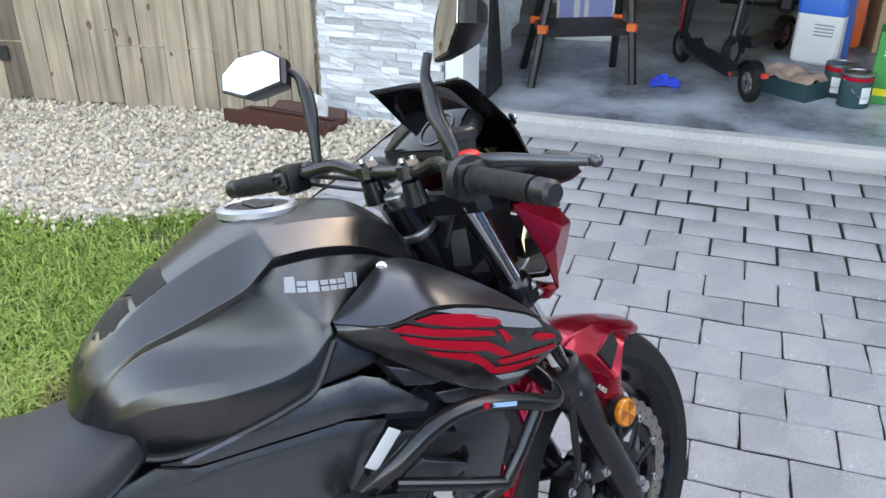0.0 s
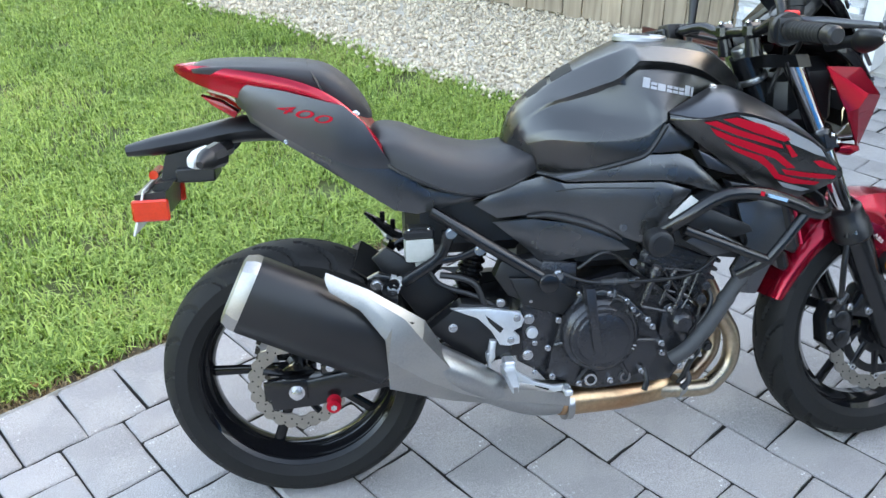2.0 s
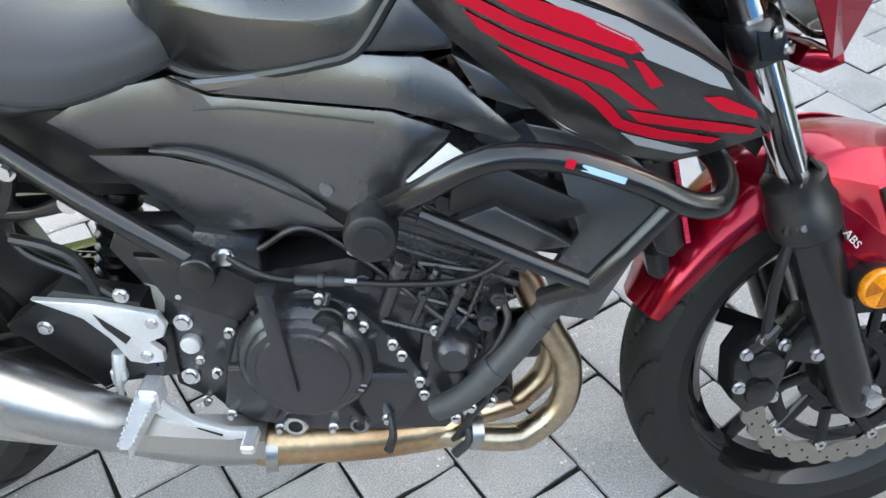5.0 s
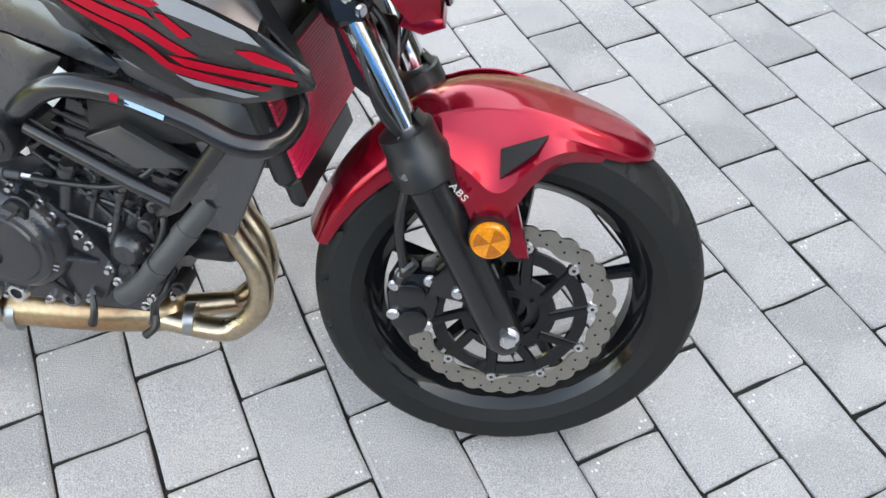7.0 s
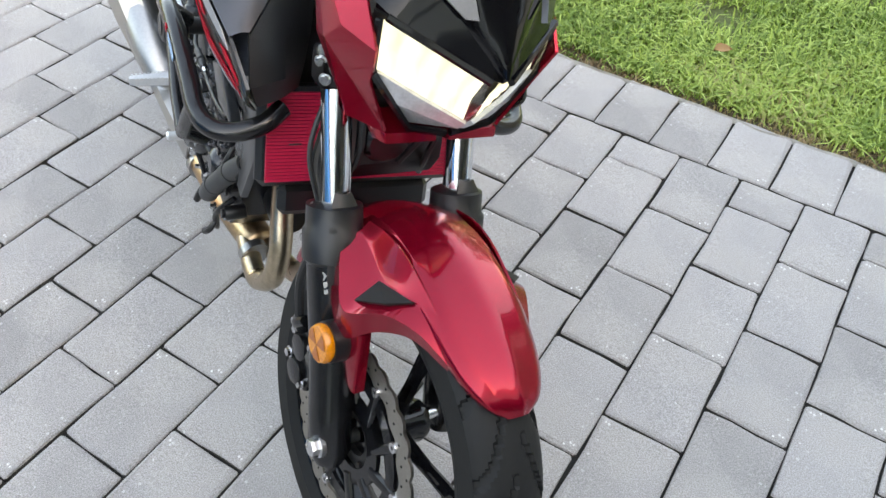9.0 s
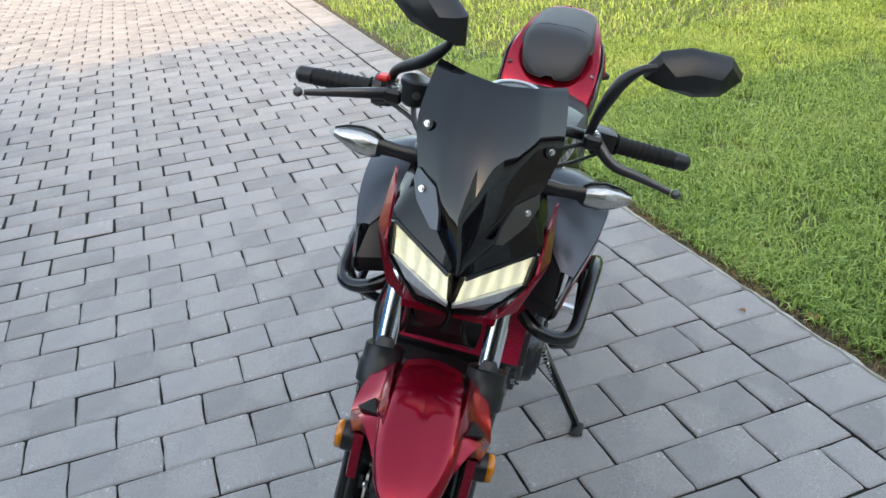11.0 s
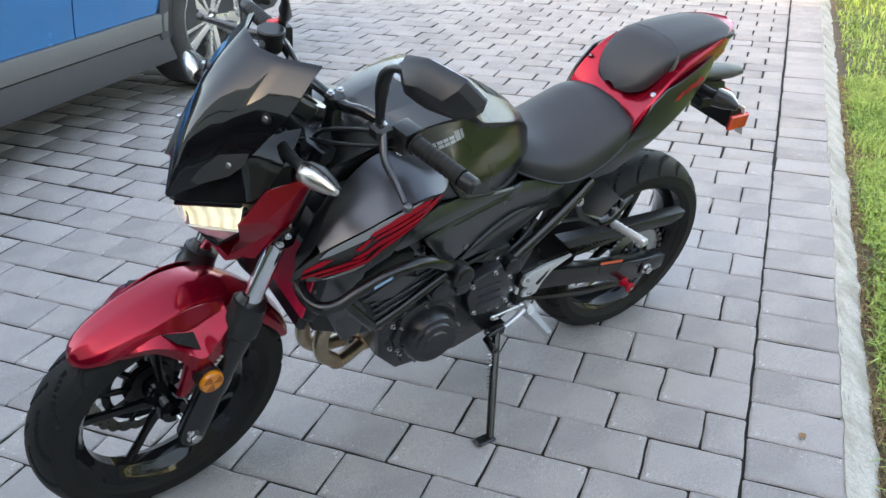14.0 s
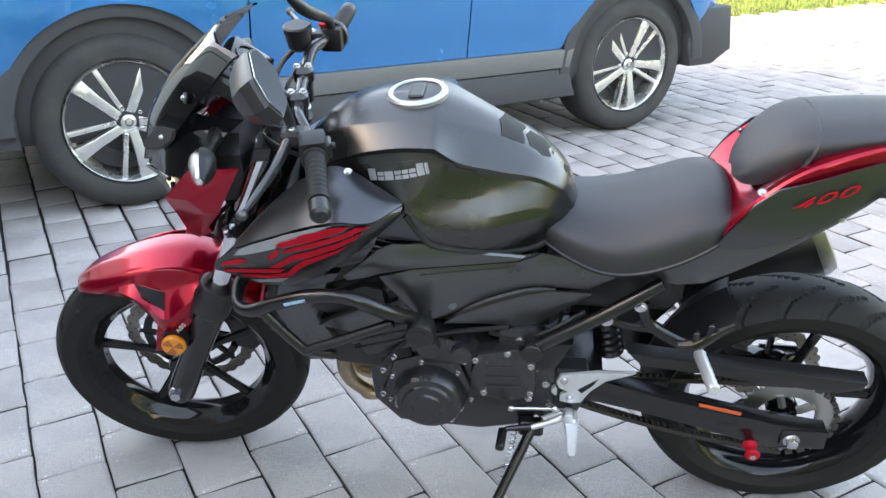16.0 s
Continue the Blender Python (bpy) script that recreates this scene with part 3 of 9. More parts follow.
_b.inputs["Emission Color"].default_value = (0.88, 1.0, 0.82, 1)
_lt = M["lamp_on"].node_tree
_tc = _lt.nodes.new("ShaderNodeTexCoord")
_wv = nd(M["lamp_on"], "ShaderNodeTexWave", Scale=13.0, Distortion=3.0, Detail=3.0)
_wv.bands_direction = "Y"
_lm = nd(M["lamp_on"], "ShaderNodeMapRange")
_lm.inputs["To Min"].default_value, _lm.inputs["To Max"].default_value = 0.07, 0.145
lk(M["lamp_on"], _tc.outputs["Object"], _wv.inputs["Vector"])
lk(M["lamp_on"], _wv.outputs["Fac"], _lm.inputs["Value"])
lk(M["lamp_on"], _lm.outputs[0], _b.inputs["Emission Strength"])
M["lamp_clear"] = mat("frosted_clear_lamp", (0.55, 0.56, 0.58), 0.18, metal=0.4, var=0.15, scale=60, fine=200, bump=0.3)
M["mirror"] = bpy.data.materials.new("mirror_glass")
M["mirror"].use_nodes = True
_b = M["mirror"].node_tree.nodes["Principled BSDF"]
_b.inputs["Base Color"].default_value = (0.62, 0.66, 0.70, 1)
_b.inputs["Metallic"].default_value, _b.inputs["Roughness"].default_value = 1.0, 0.01

bike = thing("motorcycle", "matt black and red naked motorcycle leaning on its side stand", "motorcycle", BIKE)

# steering turned a little to its left, about the raked steering axis
AX_P, AX_D = Vector((1.46, 0, 0)), Vector((-0.4147, 0, 0.91))
STEER = Matrix.Translation(AX_P) @ Matrix.Rotation(radians(9.5), 4, AX_D) @ Matrix.Translation(-AX_P)


def bpart(name, bm, material, label="", steer=False, parent=None, smooth=35):
    ob = part(name, bm, material, parent or bike, label, smooth)
    if steer and parent is None:
        ob.matrix_basis = STEER
    return ob


def poly_spline(P, n, sharp):
    """Points along P; smooth but for corners at the indices in sharp."""
    cuts = [0] + sorted(i for i in sharp if 0 < i < len(P) - 1) + [len(P) - 1]
    out = []
    for a, b in zip(cuts, cuts[1:]):
        out += smooth_path(P[a:b + 1], n)[:-1] if b - a > 0 else []
    return out + [Vector(P[-1])]


def surf(bm, ctrl, nu=3, nv=3, sharp_u=(), sharp_v=()):
    """A skin through a net of control points: ctrl[station][line]."""
    rows = [poly_spline(r, nv, sharp_v) for r in ctrl]
    cols = [poly_spline([r[k] for r in rows], nu, sharp_u) for k in range(len(rows[0]))]
    loft(bm, [[c[i] for c in cols] for i in range(len(cols[0]))])


def solid(bm, t):
    """Gives an open skin a thickness."""
    bmesh.ops.recalc_face_normals(bm, faces=bm.faces[:])
    bmesh.ops.solidify(bm, geom=bm.faces[:], thickness=t)


def panel(outline, yf, s, t=0.004, cuts=3, roll=0.003):
    """A shell with an outline in x, z that follows the side surface yf(x, z); its rim is rolled inwards."""
    bm = bmesh.new()
    f = bm.faces.new([bm.verts.new((x, 0, z)) for x, z in outline])
    bmesh.ops.triangulate(bm, faces=[f])
    bmesh.ops.subdivide_edges(bm, edges=bm.edges[:], cuts=cuts, use_grid_fill=True)
    for v in bm.verts:
        v.co.y = s * (yf(v.co.x, v.co.z) - (roll if v.is_boundary else 0))
    r = bmesh.ops.extrude_face_region(bm, geom=bm.faces[:], use_keep_orig=True)
    for v in r["geom"]:
        if isinstance(v, bmesh.types.BMVert):
            v.co.y -= s * t
    bmesh.ops.recalc_face_normals(bm, faces=bm.faces[:])
    return bm


def soft_edges(ob, width, angle=18):
    m = ob.modifiers.new("soft_edges", "BEVEL")
    m.width, m.segments, m.limit_method, m.angle_limit = width, 2, "ANGLE", radians(angle)
    return ob


def bolts(parent, spots, r=0.006, h=0.005, axis=(0, 1, 0), material=None, name="bolt", hexed=True, steer=False):
    """Hexagon or round bolt heads; each is a part of its own on one mesh."""
    bm = bmesh.new()
    cyl(bm, (0, 0, 0), (0, 0, h * 0.35), r * 1.35, seg=14)
    cyl(bm, (0, 0, h * 0.35), (0, 0, h), r, r * 0.92, seg=6 if hexed else 12)
    me = bpy.data.meshes.new(name)
    bm.to_mesh(me)
    bm.free()
    me.materials.append(material or M["bolt"])
    q = Vector(axis).to_track_quat("Z", "Y").to_matrix().to_4x4()
    for p in spots:
        ob = new(name, me)
        ob.parent = parent
        ob.matrix_basis = (STEER if steer else Matrix()) @ Matrix.Translation(p) @ q


def text_mesh(body, size, shear=0.0, space=1.1):
    """Lettering in the built-in font as a thin solid in the x, y plane."""
    cu = bpy.data.curves.new("lettering", "FONT")
    cu.body, cu.size, cu.extrude, cu.shear, cu.space_character = body, size, 0.0006, shear, space
    tmp = new("lettering_text", cu)
    dg = bpy.context.evaluated_depsgraph_get()
    me = bpy.data.meshes.new_from_object(tmp.evaluated_get(dg))
    bpy.data.objects.remove(tmp)
    bm = bmesh.new()
    bm.from_mesh(me)
    bpy.data.meshes.remove(me)
    return bm


# wheels -------------------------------------------------------------
def tyre_mesh(R, half, depth, seed, grooves):
    bm = bmesh.new()
    seg, n = 440, 30
    rings = []
    prof = []
    for i in range(n + 1):
        a = -1.18 + 2.36 * i / n
        prof.append((R - half * 0.95 + half * 0.95 * math.cos(a) ** 0.85 if abs(a) < 1.5 else 0, half * math.sin(a) / math.sin(1.18)))
    side = [(R - depth, half * 0.62), (R - depth * 0.98, half * 0.80), (R - depth * 0.75, half * 0.97)]
    prof = [(r, -y) for r, y in side] + prof[1:-1] + [(r, y) for r, y in side[::-1]]
    for k in range(seg):
        t = 2 * math.pi * k / seg
        ring = []
        for r, y in prof:
            g_ = 0.0
            yn = abs(y) / half
            if 0.12 < yn < 0.93 and r > R - depth * 0.7:
                side_ = 0 if y > 0 else 0.5
                ph = (t / (2 * math.pi) * grooves + side_ + 1.35 * math.sin(yn * 1.5) + 0.2) % 1.0
                if ph < 0.16:
                    g_ = 0.0055
            rr = r - g_
            ring.append((rr * math.cos(t), y, rr * math.sin(t)))
        rings.append(ring)
    rings.append(rings[0])
    R_ = [[bm.verts.new(p) for p in ring] for ring in rings[:-1]]
    m = len(prof)
    for k in range(seg):
        a, b = R_[k], R_[(k + 1) % seg]
        for j in range(m - 1):
            bm.faces.new((a[j], b[j], b[j + 1], a[j + 1]))
    bmesh.ops.recalc_face_normals(bm, faces=bm.faces[:])
    return bm


def wheel(front):
    R, half, rim = (0.2945, 0.056, 0.222) if front else (0.301, 0.076, 0.2245)
    at = Vector((1.375, -0.005, 0.293)) if front else Vector((0.009, -0.010, 0.287))
    place = (STEER if front else Matrix()) @ Matrix.Translation(at)
    name = "front_wheel" if front else "rear_wheel"
    bm = bmesh.new()
    w = half * 0.72
    lathe(bm, [(rim + 0.004, w), (rim - 0.004, w + 0.004), (rim - 0.012, w - 0.002), (rim - 0.018, w * 0.82), (rim - 0.026, w * 0.55), (rim - 0.034, 0.014),
               (rim - 0.034, -0.014), (rim - 0.026, -w * 0.55), (rim - 0.018, -w * 0.82), (rim - 0.012, -w + 0.002), (rim - 0.004, -w - 0.004), (rim + 0.004, -w), (rim + 0.004, 0)], seg=96)
    rimo = part("wheel_rim", bm, M["gloss_black"], bike, "gloss black cast wheel rim", 40)
    rimo.name = name
    rimo.matrix_basis = place
    tyre = part("tyre", tyre_mesh(R, half, R - rim + 0.006, 1, 19 if front else 21), M["rubber"], rimo, "black road tyre with cut tread", 28)
    bm = bmesh.new()
    hw = 0.05 if front else 0.07
    lathe(bm, [(0.012, -hw), (0.03, -hw), (0.034, -hw + 0.012), (0.030, -0.02), (0.036, 0), (0.030, 0.02), (0.034, hw - 0.012), (0.03, hw), (0.012, hw)], seg=32)
    part("hub", bm, M["gloss_black"], rimo)
    for k in range(5):
        a = 2 * math.pi * k / 5 + (0.25 if front else 0.6)
        bm = bmesh.new()
        c, s = math.cos(a), math.sin(a)
        tx, tz = -s, c
        tube(bm, [(c * 0.03, 0.0, s * 0.03), (c * 0.10, 0, s * 0.10), (c * (rim - 0.03), 0, s * (rim - 0.03))], [0.015, 0.011, 0.013], seg=8, n=4, flat=0.75)
        part("spoke", bm, M["gloss_black"], rimo)
    # pale balance label on the rim
    bm = bmesh.new()
    box(bm, -0.024, 0.024, w * 0.62, w * 0.62 + 0.001, -0.0055, 0.0055)
    lab = part("rim_label", bm, M["sticker_white"], rimo, "white rim label", 0)
    lab.matrix_basis = Matrix.Rotation(0.15, 4, "Y") @ Matrix.Translation((0, 0.006, -(rim - 0.0155))) @ Matrix.Rotation(-0.9, 4, "X")
    return rimo


def petal_disc(r_out, r_in, petals, y, parent, place_label, holes):
    seg = petals * 8
    bm = bmesh.new()
    rings = []
    for side in (y - 0.0022, y + 0.0022):
        o, i_ = [], []
        for k in range(seg):
            a = 2 * math.pi * k / seg
            ro = r_out - 0.0055 * (0.5 - 0.5 * math.cos(petals * a)) ** 2
            ri = r_in + 0.003 * math.cos(petals / 2 * a)
            o.append(bm.verts.new((ro * math.cos(a), side, ro * math.sin(a))))
            i_.append(bm.verts.new((ri * math.cos(a), side, ri * math.sin(a))))
        rings.append((o, i_))
    (o0, i0), (o1, i1) = rings
    for k in range(seg):
        j = (k + 1) % seg
        bm.faces.new((o0[k], o0[j], i0[j], i0[k]))
        bm.faces.new((o1[k], i1[k], i1[j], o1[j]))
        bm.faces.new((o0[k], o1[k], o1[j], o0[j]))
        bm.faces.new((i0[k], i0[j], i1[j], i1[k]))
    bmesh.ops.recalc_face_normals(bm, faces=bm.faces[:])
    d = part("brake_disc", bm, M["disc"], parent, place_label, 30)
    bm = bmesh.new()
    # solid dark dots stand in for the shaded drill holes
    for k in range(holes):
        a = 2 * math.pi * k / holes
        for q, rr in ((0, r_in + (r_out - r_in) * 0.3), (0.5, r_in + (r_out - r_in) * 0.66)):
            t = a + q * 2 * math.pi / holes
            p = Vector((rr * math.cos(t), y, rr * math.sin(t)))
            cyl(bm, p + Vector((0, -0.0026, 0)), p + Vector((0, 0.0026, 0)), 0.0021, seg=8)
    part("drill_hole_dot", bm, M["dark_hole"], parent, "", 0)
    return d


fw, rw = wheel(True), wheel(False)
petal_disc(0.157, 0.125, 30, -0.066, fw, "drilled petal brake disc", 30)
petal_disc(0.110, 0.078, 24, -0.085, rw, "drilled rear petal brake disc", 24)
# disc carriers
bm = bmesh.new()
lathe(bm, [(0.045, -0.060), (0.070, -0.060), (0.070, -0.067), (0.045, -0.067)], seg=40)
lathe(bm, [(0.096, -0.062), (0.116, -0.062), (0.116, -0.068), (0.096, -0.068)], seg=48)
for k in range(10):
    a = 2 * math.pi * k / 10
    bs = bmesh.new()
    tube(bs, [(0.06 * math.cos(a), -0.065, 0.06 * math.sin(a)), (0.125 * math.cos(a + 0.18), -0.066, 0.125 * math.sin(a + 0.18))], [0.010, 0.0085], seg=8, smooth=False, flat=0.6)
    part("carrier_arm", bs, M["gloss_black"], fw)
part("disc_carrier", bm, M["gloss_black"], fw)
for k in range(10):
    a = 2 * math.pi * k / 10 + 0.18
    bm = bmesh.new()
    p = Vector((0.122 * math.cos(a), -0.066, 0.122 * math.sin(a)))
    lathe(bm, [(0.003, -0.006), (0.0075, -0.006), (0.0085, -0.003), (0.0085, 0.003), (0.003, 0.003)], seg=14, at=p)
    part("disc_button", bm, M["bolt"], fw)
bm = bmesh.new()
lathe(bm, [(0.028, -0.05), (0.05, -0.052), (0.05, -0.058), (0.028, -0.06)], seg=36)
for k in range(5):
    a = 2 * math.pi * k / 5 + 0.5
    cyl(bm, (0.042 * math.cos(a), -0.058, 0.042 * math.sin(a)), (0.042 * math.cos(a), -0.064, 0.042 * math.sin(a)), 0.006, seg=8)
part("sensor_ring", bm, M["plastic"], fw)
bm = bmesh.new()
for k in range(5):
    a = 2 * math.pi * k / 5
    bs = bmesh.new()
    tube(bs, [(0.04 * math.cos(a), -0.08, 0.04 * math.sin(a)), (0.082 * math.cos(a + 0.2), -0.085, 0.082 * math.sin(a + 0.2))], 0.008, seg=6, smooth=False)
    part("carrier_arm", bs, M["gloss_black"], rw)
lathe(bm, [(0.03, -0.075), (0.045, -0.078), (0.045, -0.086), (0.03, -0.088)], seg=30)
part("disc_carrier", bm, M["gloss_black"], rw)
# sprocket
bm = bmesh.new()
seg = 41 * 4
o, i_ = [], []
for yy in (0.078, 0.084):
    ro, ri = [], []
    for k in range(seg):
        a = 2 * math.pi * k / seg
        r_ = 0.102 + 0.004 * math.cos(41 * a)
        ro.append(bm.verts.new((r_ * math.cos(a), yy, r_ * math.sin(a))))
        ri.append(bm.verts.new((0.062 * math.cos(a), yy, 0.062 * math.sin(a))))
    o.append(ro)
    i_.append(ri)
for k in range(seg):
    j = (k + 1) % seg
    bm.faces.new((o[0][k], o[0][j], i_[0][j], i_[0][k]))
    bm.faces.new((o[1][k], i_[1][k], i_[1][j], o[1][j]))
    bm.faces.new((o[0][k], o[1][k], o[1][j], o[0][j]))
for k in range(5):
    a = 2 * math.pi * k / 5
    tube(bm, [(0.03 * math.cos(a), 0.078, 0.03 * math.sin(a)), (0.068 * math.cos(a), 0.081, 0.068 * math.sin(a))], 0.009, seg=6, smooth=False)
bmesh.ops.recalc_face_normals(bm, faces=bm.faces[:])
part("sprocket", bm, M["steel"], rw, "dark steel toothed sprocket")
# axle ends
for s in (-1, 1):
    bm = bmesh.new()
    cyl(bm, (1.372, s * 0.06, 0.293), (1.372, s * 0.128, 0.293), 0.010, seg=16)
    cyl(bm, (1.372, s * 0.117, 0.293), (1.372, s * 0.124, 0.293), 0.017, seg=18)
    cyl(bm, (1.372, s * 0.122, 0.293), (1.372, s * 0.136, 0.293), 0.0125, seg=6, bev=0.001)
    bpart("front_axle_nut", bm, M["bolt"], "zinc axle nut", steer=True)
    bm = bmesh.new()
    cyl(bm, (0.007, s * 0.06, 0.284), (0.007, s * 0.148, 0.284), 0.010, seg=16)
    cyl(bm, (0.007, s * 0.130, 0.284), (0.007, s * 0.137, 0.284), 0.017, seg=18)
    cyl(bm, (0.007, s * 0.136, 0.284), (0.007, s * 0.150, 0.284), 0.0125, seg=6, bev=0.001)
    bpart("rear_axle_nut", bm, M["bolt"], "zinc axle nut")

# fork ---------------------------------------------------------------
def fork_at(z, y=0.0):
    return Vector((1.360 + (0.293 - z) * 0.4663, y, z))


for s in (-1, 1):
    y = s * 0.098
    bm = bmesh.new()
    prof = [(0.255, 0.020), (0.275, 0.031), (0.33, 0.031), (0.37, 0.030), (0.42, 0.031), (0.50, 0.035), (0.54, 0.036)]
    P = [fork_at(z, y) for z, _ in prof]
    tube(bm, P, [r for _, r in prof], seg=20, smooth=False)
    lower = bpart("fork_lower", bm, M["frame_black"], "black fork lower leg", steer=True)
    bm = bmesh.new()
    tube(bm, [fork_at(z, y) for z in (0.528, 0.534, 0.566, 0.572, 0.598, 0.602)], [0.036, 0.042, 0.042, 0.038, 0.037, 0.027], seg=20, smooth=False)
    part("dust_seal", bm, M["plastic"], lower)
    bm = bmesh.new()
    tube(bm, [fork_at(z, y) for z in (0.56, 0.93)], 0.0205, seg=24, smooth=False)
    bpart("fork_tube", bm, M["chrome"], "polished chrome fork tube", steer=True)
    bm = bmesh.new()
    tube(bm, [fork_at(z, y) for z in (0.735, 0.742, 0.775, 0.78)], [0.026, 0.030, 0.030, 0.027], seg=20, smooth=False)
    bpart("fork_clamp", bm, M["frame_black"], "black fork clamp", steer=True)
    bolts(bike, [fork_at(0.752, y) + Vector((0.02, s * 0.026, 0)), fork_at(0.768, y) + Vector((0.012, s * 0.028, 0))], 0.006, 0.007, (0.7, s * 0.7, 0), steer=True)
    # stone guard in front of the tube
    bm = bmesh.new()
    rings = []
    for z, w in ((0.52, 0.036), (0.56, 0.035), (0.60, 0.030), (0.62, 0.016)):
        c = fork_at(z, y) + Vector((0.012, 0, 0.005))
        rings.append([c + Vector((0.030 * math.cos(a), 0.037 * math.sin(a), 0)) * (w / 0.036) for a in np.linspace(-0.8, 0.8, 9)])
    loft(bm, rings)
    solid(bm, 0.003)
    bpart("fork_guard", bm, M["plastic"], "black plastic fork guard", steer=True)

# triple clamps
bm = bmesh.new()
for z, h in ((0.925, 0.026), (0.755, 0.03)):
    c = fork_at(z)
    slab_pts = [(-0.03, -0.06), (0.0, -0.128), (0.03, -0.128), (0.034, -0.08), (0.012, -0.04), (0.012, 0.04), (0.034, 0.08), (0.03, 0.128), (0.0, 0.128), (-0.03, 0.06), (-0.045, 0)]
    lo = [bm.verts.new(c + Vector((x - 0.005, y, -h / 2))) for x, y in slab_pts]
    hi = [bm.verts.new(c + Vector((x - 0.015, y, h / 2))) for x, y in slab_pts]
    bm.faces.new(lo[::-1])
    bm.faces.new(hi)
    for k in range(len(lo)):
        bm.faces.new((lo[k], lo[(k + 1) % len(lo)], hi[(k + 1) % len(lo)], hi[k]))
bmesh.ops.recalc_face_normals(bm, faces=bm.faces[:])
bpart("triple_clamp", bm, M["frame_black"], "black triple clamp", steer=True)
bm = bmesh.new()
cyl(bm, (1.11, 0, 0.73), (1.015, 0, 0.94), 0.030, seg=24)
bpart("steering_head", bm, M["frame_black"])
bm = bmesh.new()
cyl(bm, (1.018, 0, 0.935), (1.008, 0, 0.957), 0.022, seg=24, bev=0.003)
cyl(bm, (1.042, 0, 0.882), (1.036, 0, 0.895), 0.034, seg=28, bev=0.003)
bpart("steering_stem_nut", bm, M["steel"], "steel stem nut and lock ring", steer=True)

# front mudguard -----------------------------------------------------
def fender_net():
    cx, cz = 1.372, 0.293
    net = []
    spec = [(161, 0.310, 0.030, 0.052, 0.030), (150, 0.312, 0.042, 0.060, 0.036), (136, 0.318, 0.046, 0.064, 0.045), (120, 0.330, 0.050, 0.068, 0.058), (106, 0.335, 0.055, 0.072, 0.070), (94, 0.327, 0.058, 0.074, 0.058),
            (82, 0.317, 0.055, 0.072, 0.036), (71, 0.312, 0.050, 0.066, 0.032), (62, 0.313, 0.040, 0.055, 0.028), (56, 0.312, 0.026, 0.038, 0.018), (53, 0.306, 0.010, 0.016, 0.006)]
    for deg, r, w1, w2, drop in spec:
        a = radians(deg)
        c, s = math.cos(a), math.sin(a)
        half = [(w2 - 0.001, r - drop), (w2, r - drop * 0.55), (w1, r - drop * 0.10), (w1 * 0.45, r + 0.001), (0.0, r + 0.004)]
        line = [Vector((cx + c * rr, -yy, cz + s * rr)) for yy, rr in half] + [Vector((cx + c * rr, yy, cz + s * rr)) for yy, rr in half[-2::-1]]
        net.append(line)
    return net


bm = bmesh.new()
surf(bm, fender_net(), 4, 3, sharp_v=(2, 6))
solid(bm, 0.003)
fender = bpart("front_mudguard", bm, M["red"], "glossy candy red front mudguard", steer=True, smooth=40)
for s in (-1, 1):
    # wing that folds out from the mudguard's side, with its vent and the tab down the fork
    wing = [
        [(1.262, 0.070, 0.602), (1.264, 0.080, 0.590), (1.266, 0.106, 0.574), (1.262, 0.110, 0.535)],
        [(1.300, 0.070, 0.614), (1.302, 0.081, 0.582), (1.300, 0.120, 0.553), (1.296, 0.118, 0.505)],
        [(1.342, 0.068, 0.616), (1.346, 0.083, 0.574), (1.340, 0.128, 0.530), (1.346, 0.122, 0.487)],
        [(1.390, 0.065, 0.606), (1.390, 0.077, 0.586), (1.389, 0.110, 0.568), (1.384, 0.104, 0.530)],
        [(1.432, 0.062, 0.592), (1.432, 0.068, 0.581), (1.432, 0.086, 0.573), (1.424, 0.082, 0.552)],
        [(1.482, 0.056, 0.564), (1.481, 0.059, 0.560), (1.480, 0.062, 0.556), (1.476, 0.060, 0.546)],
    ]
    bm = bmesh.new()
    surf(bm, [[Vector((x, s * y, z)) for x, y, z in row] for row in wing], 5, 3, sharp_v=(1, 2))
    solid(bm, 0.003)
    soft_edges(part("side_wing", bm, M["red"], fender, "red mudguard side wing", 50), 0.0015, 25)
    bm = bmesh.new()
    slab(bm, [(1.258, 0.540), (1.296, 0.552), (1.338, 0.520), (1.366, 0.505), (1.390, 0.421), (1.372, 0.420), (1.330, 0.470), (1.298, 0.472)], s * 0.094, s * 0.112, 0.004)
    part("fork_tab", bm, M["red"], fender, "red mudguard tab beside the fork", 40)
    # solid plate, blackened as the shade inside the vent
    bm = bmesh.new()
    quad = [(1.340, 0.088, 0.572), (1.340, 0.116, 0.545), (1.382, 0.104, 0.577), (1.400, 0.078, 0.590)]
    loft(bm, [[Vector((x, s * (y + d), z + d)) for x, y, z in quad] for d in (-0.004, 0.0012)], close=True)
    part("vent", bm, M["dark_hole"], fender, "black plate painted as the shaded vent opening", 0)
    # amber side reflector
    bm = bmesh.new()
    lathe(bm, [(0.001, s * 0.132), (0.024, s * 0.132), (0.0265, s * 0.136), (0.0265, s * 0.142), (0.024, s * 0.146), (0.001, s * 0.147)], seg=36, closed=False, at=(1.333, 0, 0.466))
    refl = bpart("side_reflector", bm, M["amber"], "round amber side reflector", steer=True)
    bm = bmesh.new()
    cyl(bm, (1.333, s * 0.100, 0.466), (1.333, s * 0.1335, 0.466), 0.028, seg=36)
    part("reflector_back", bm, M["plastic"], refl)
    for k in range(3):
        bm = bmesh.new()
        a0 = 0.35 + k * 2 * math.pi / 3
        fan = [(1.333, 0.466)] + [(1.333 + 0.0215 * math.cos(a0 + q), 0.466 + 0.0215 * math.sin(a0 + q)) for q in np.linspace(0, 1.0, 6)]
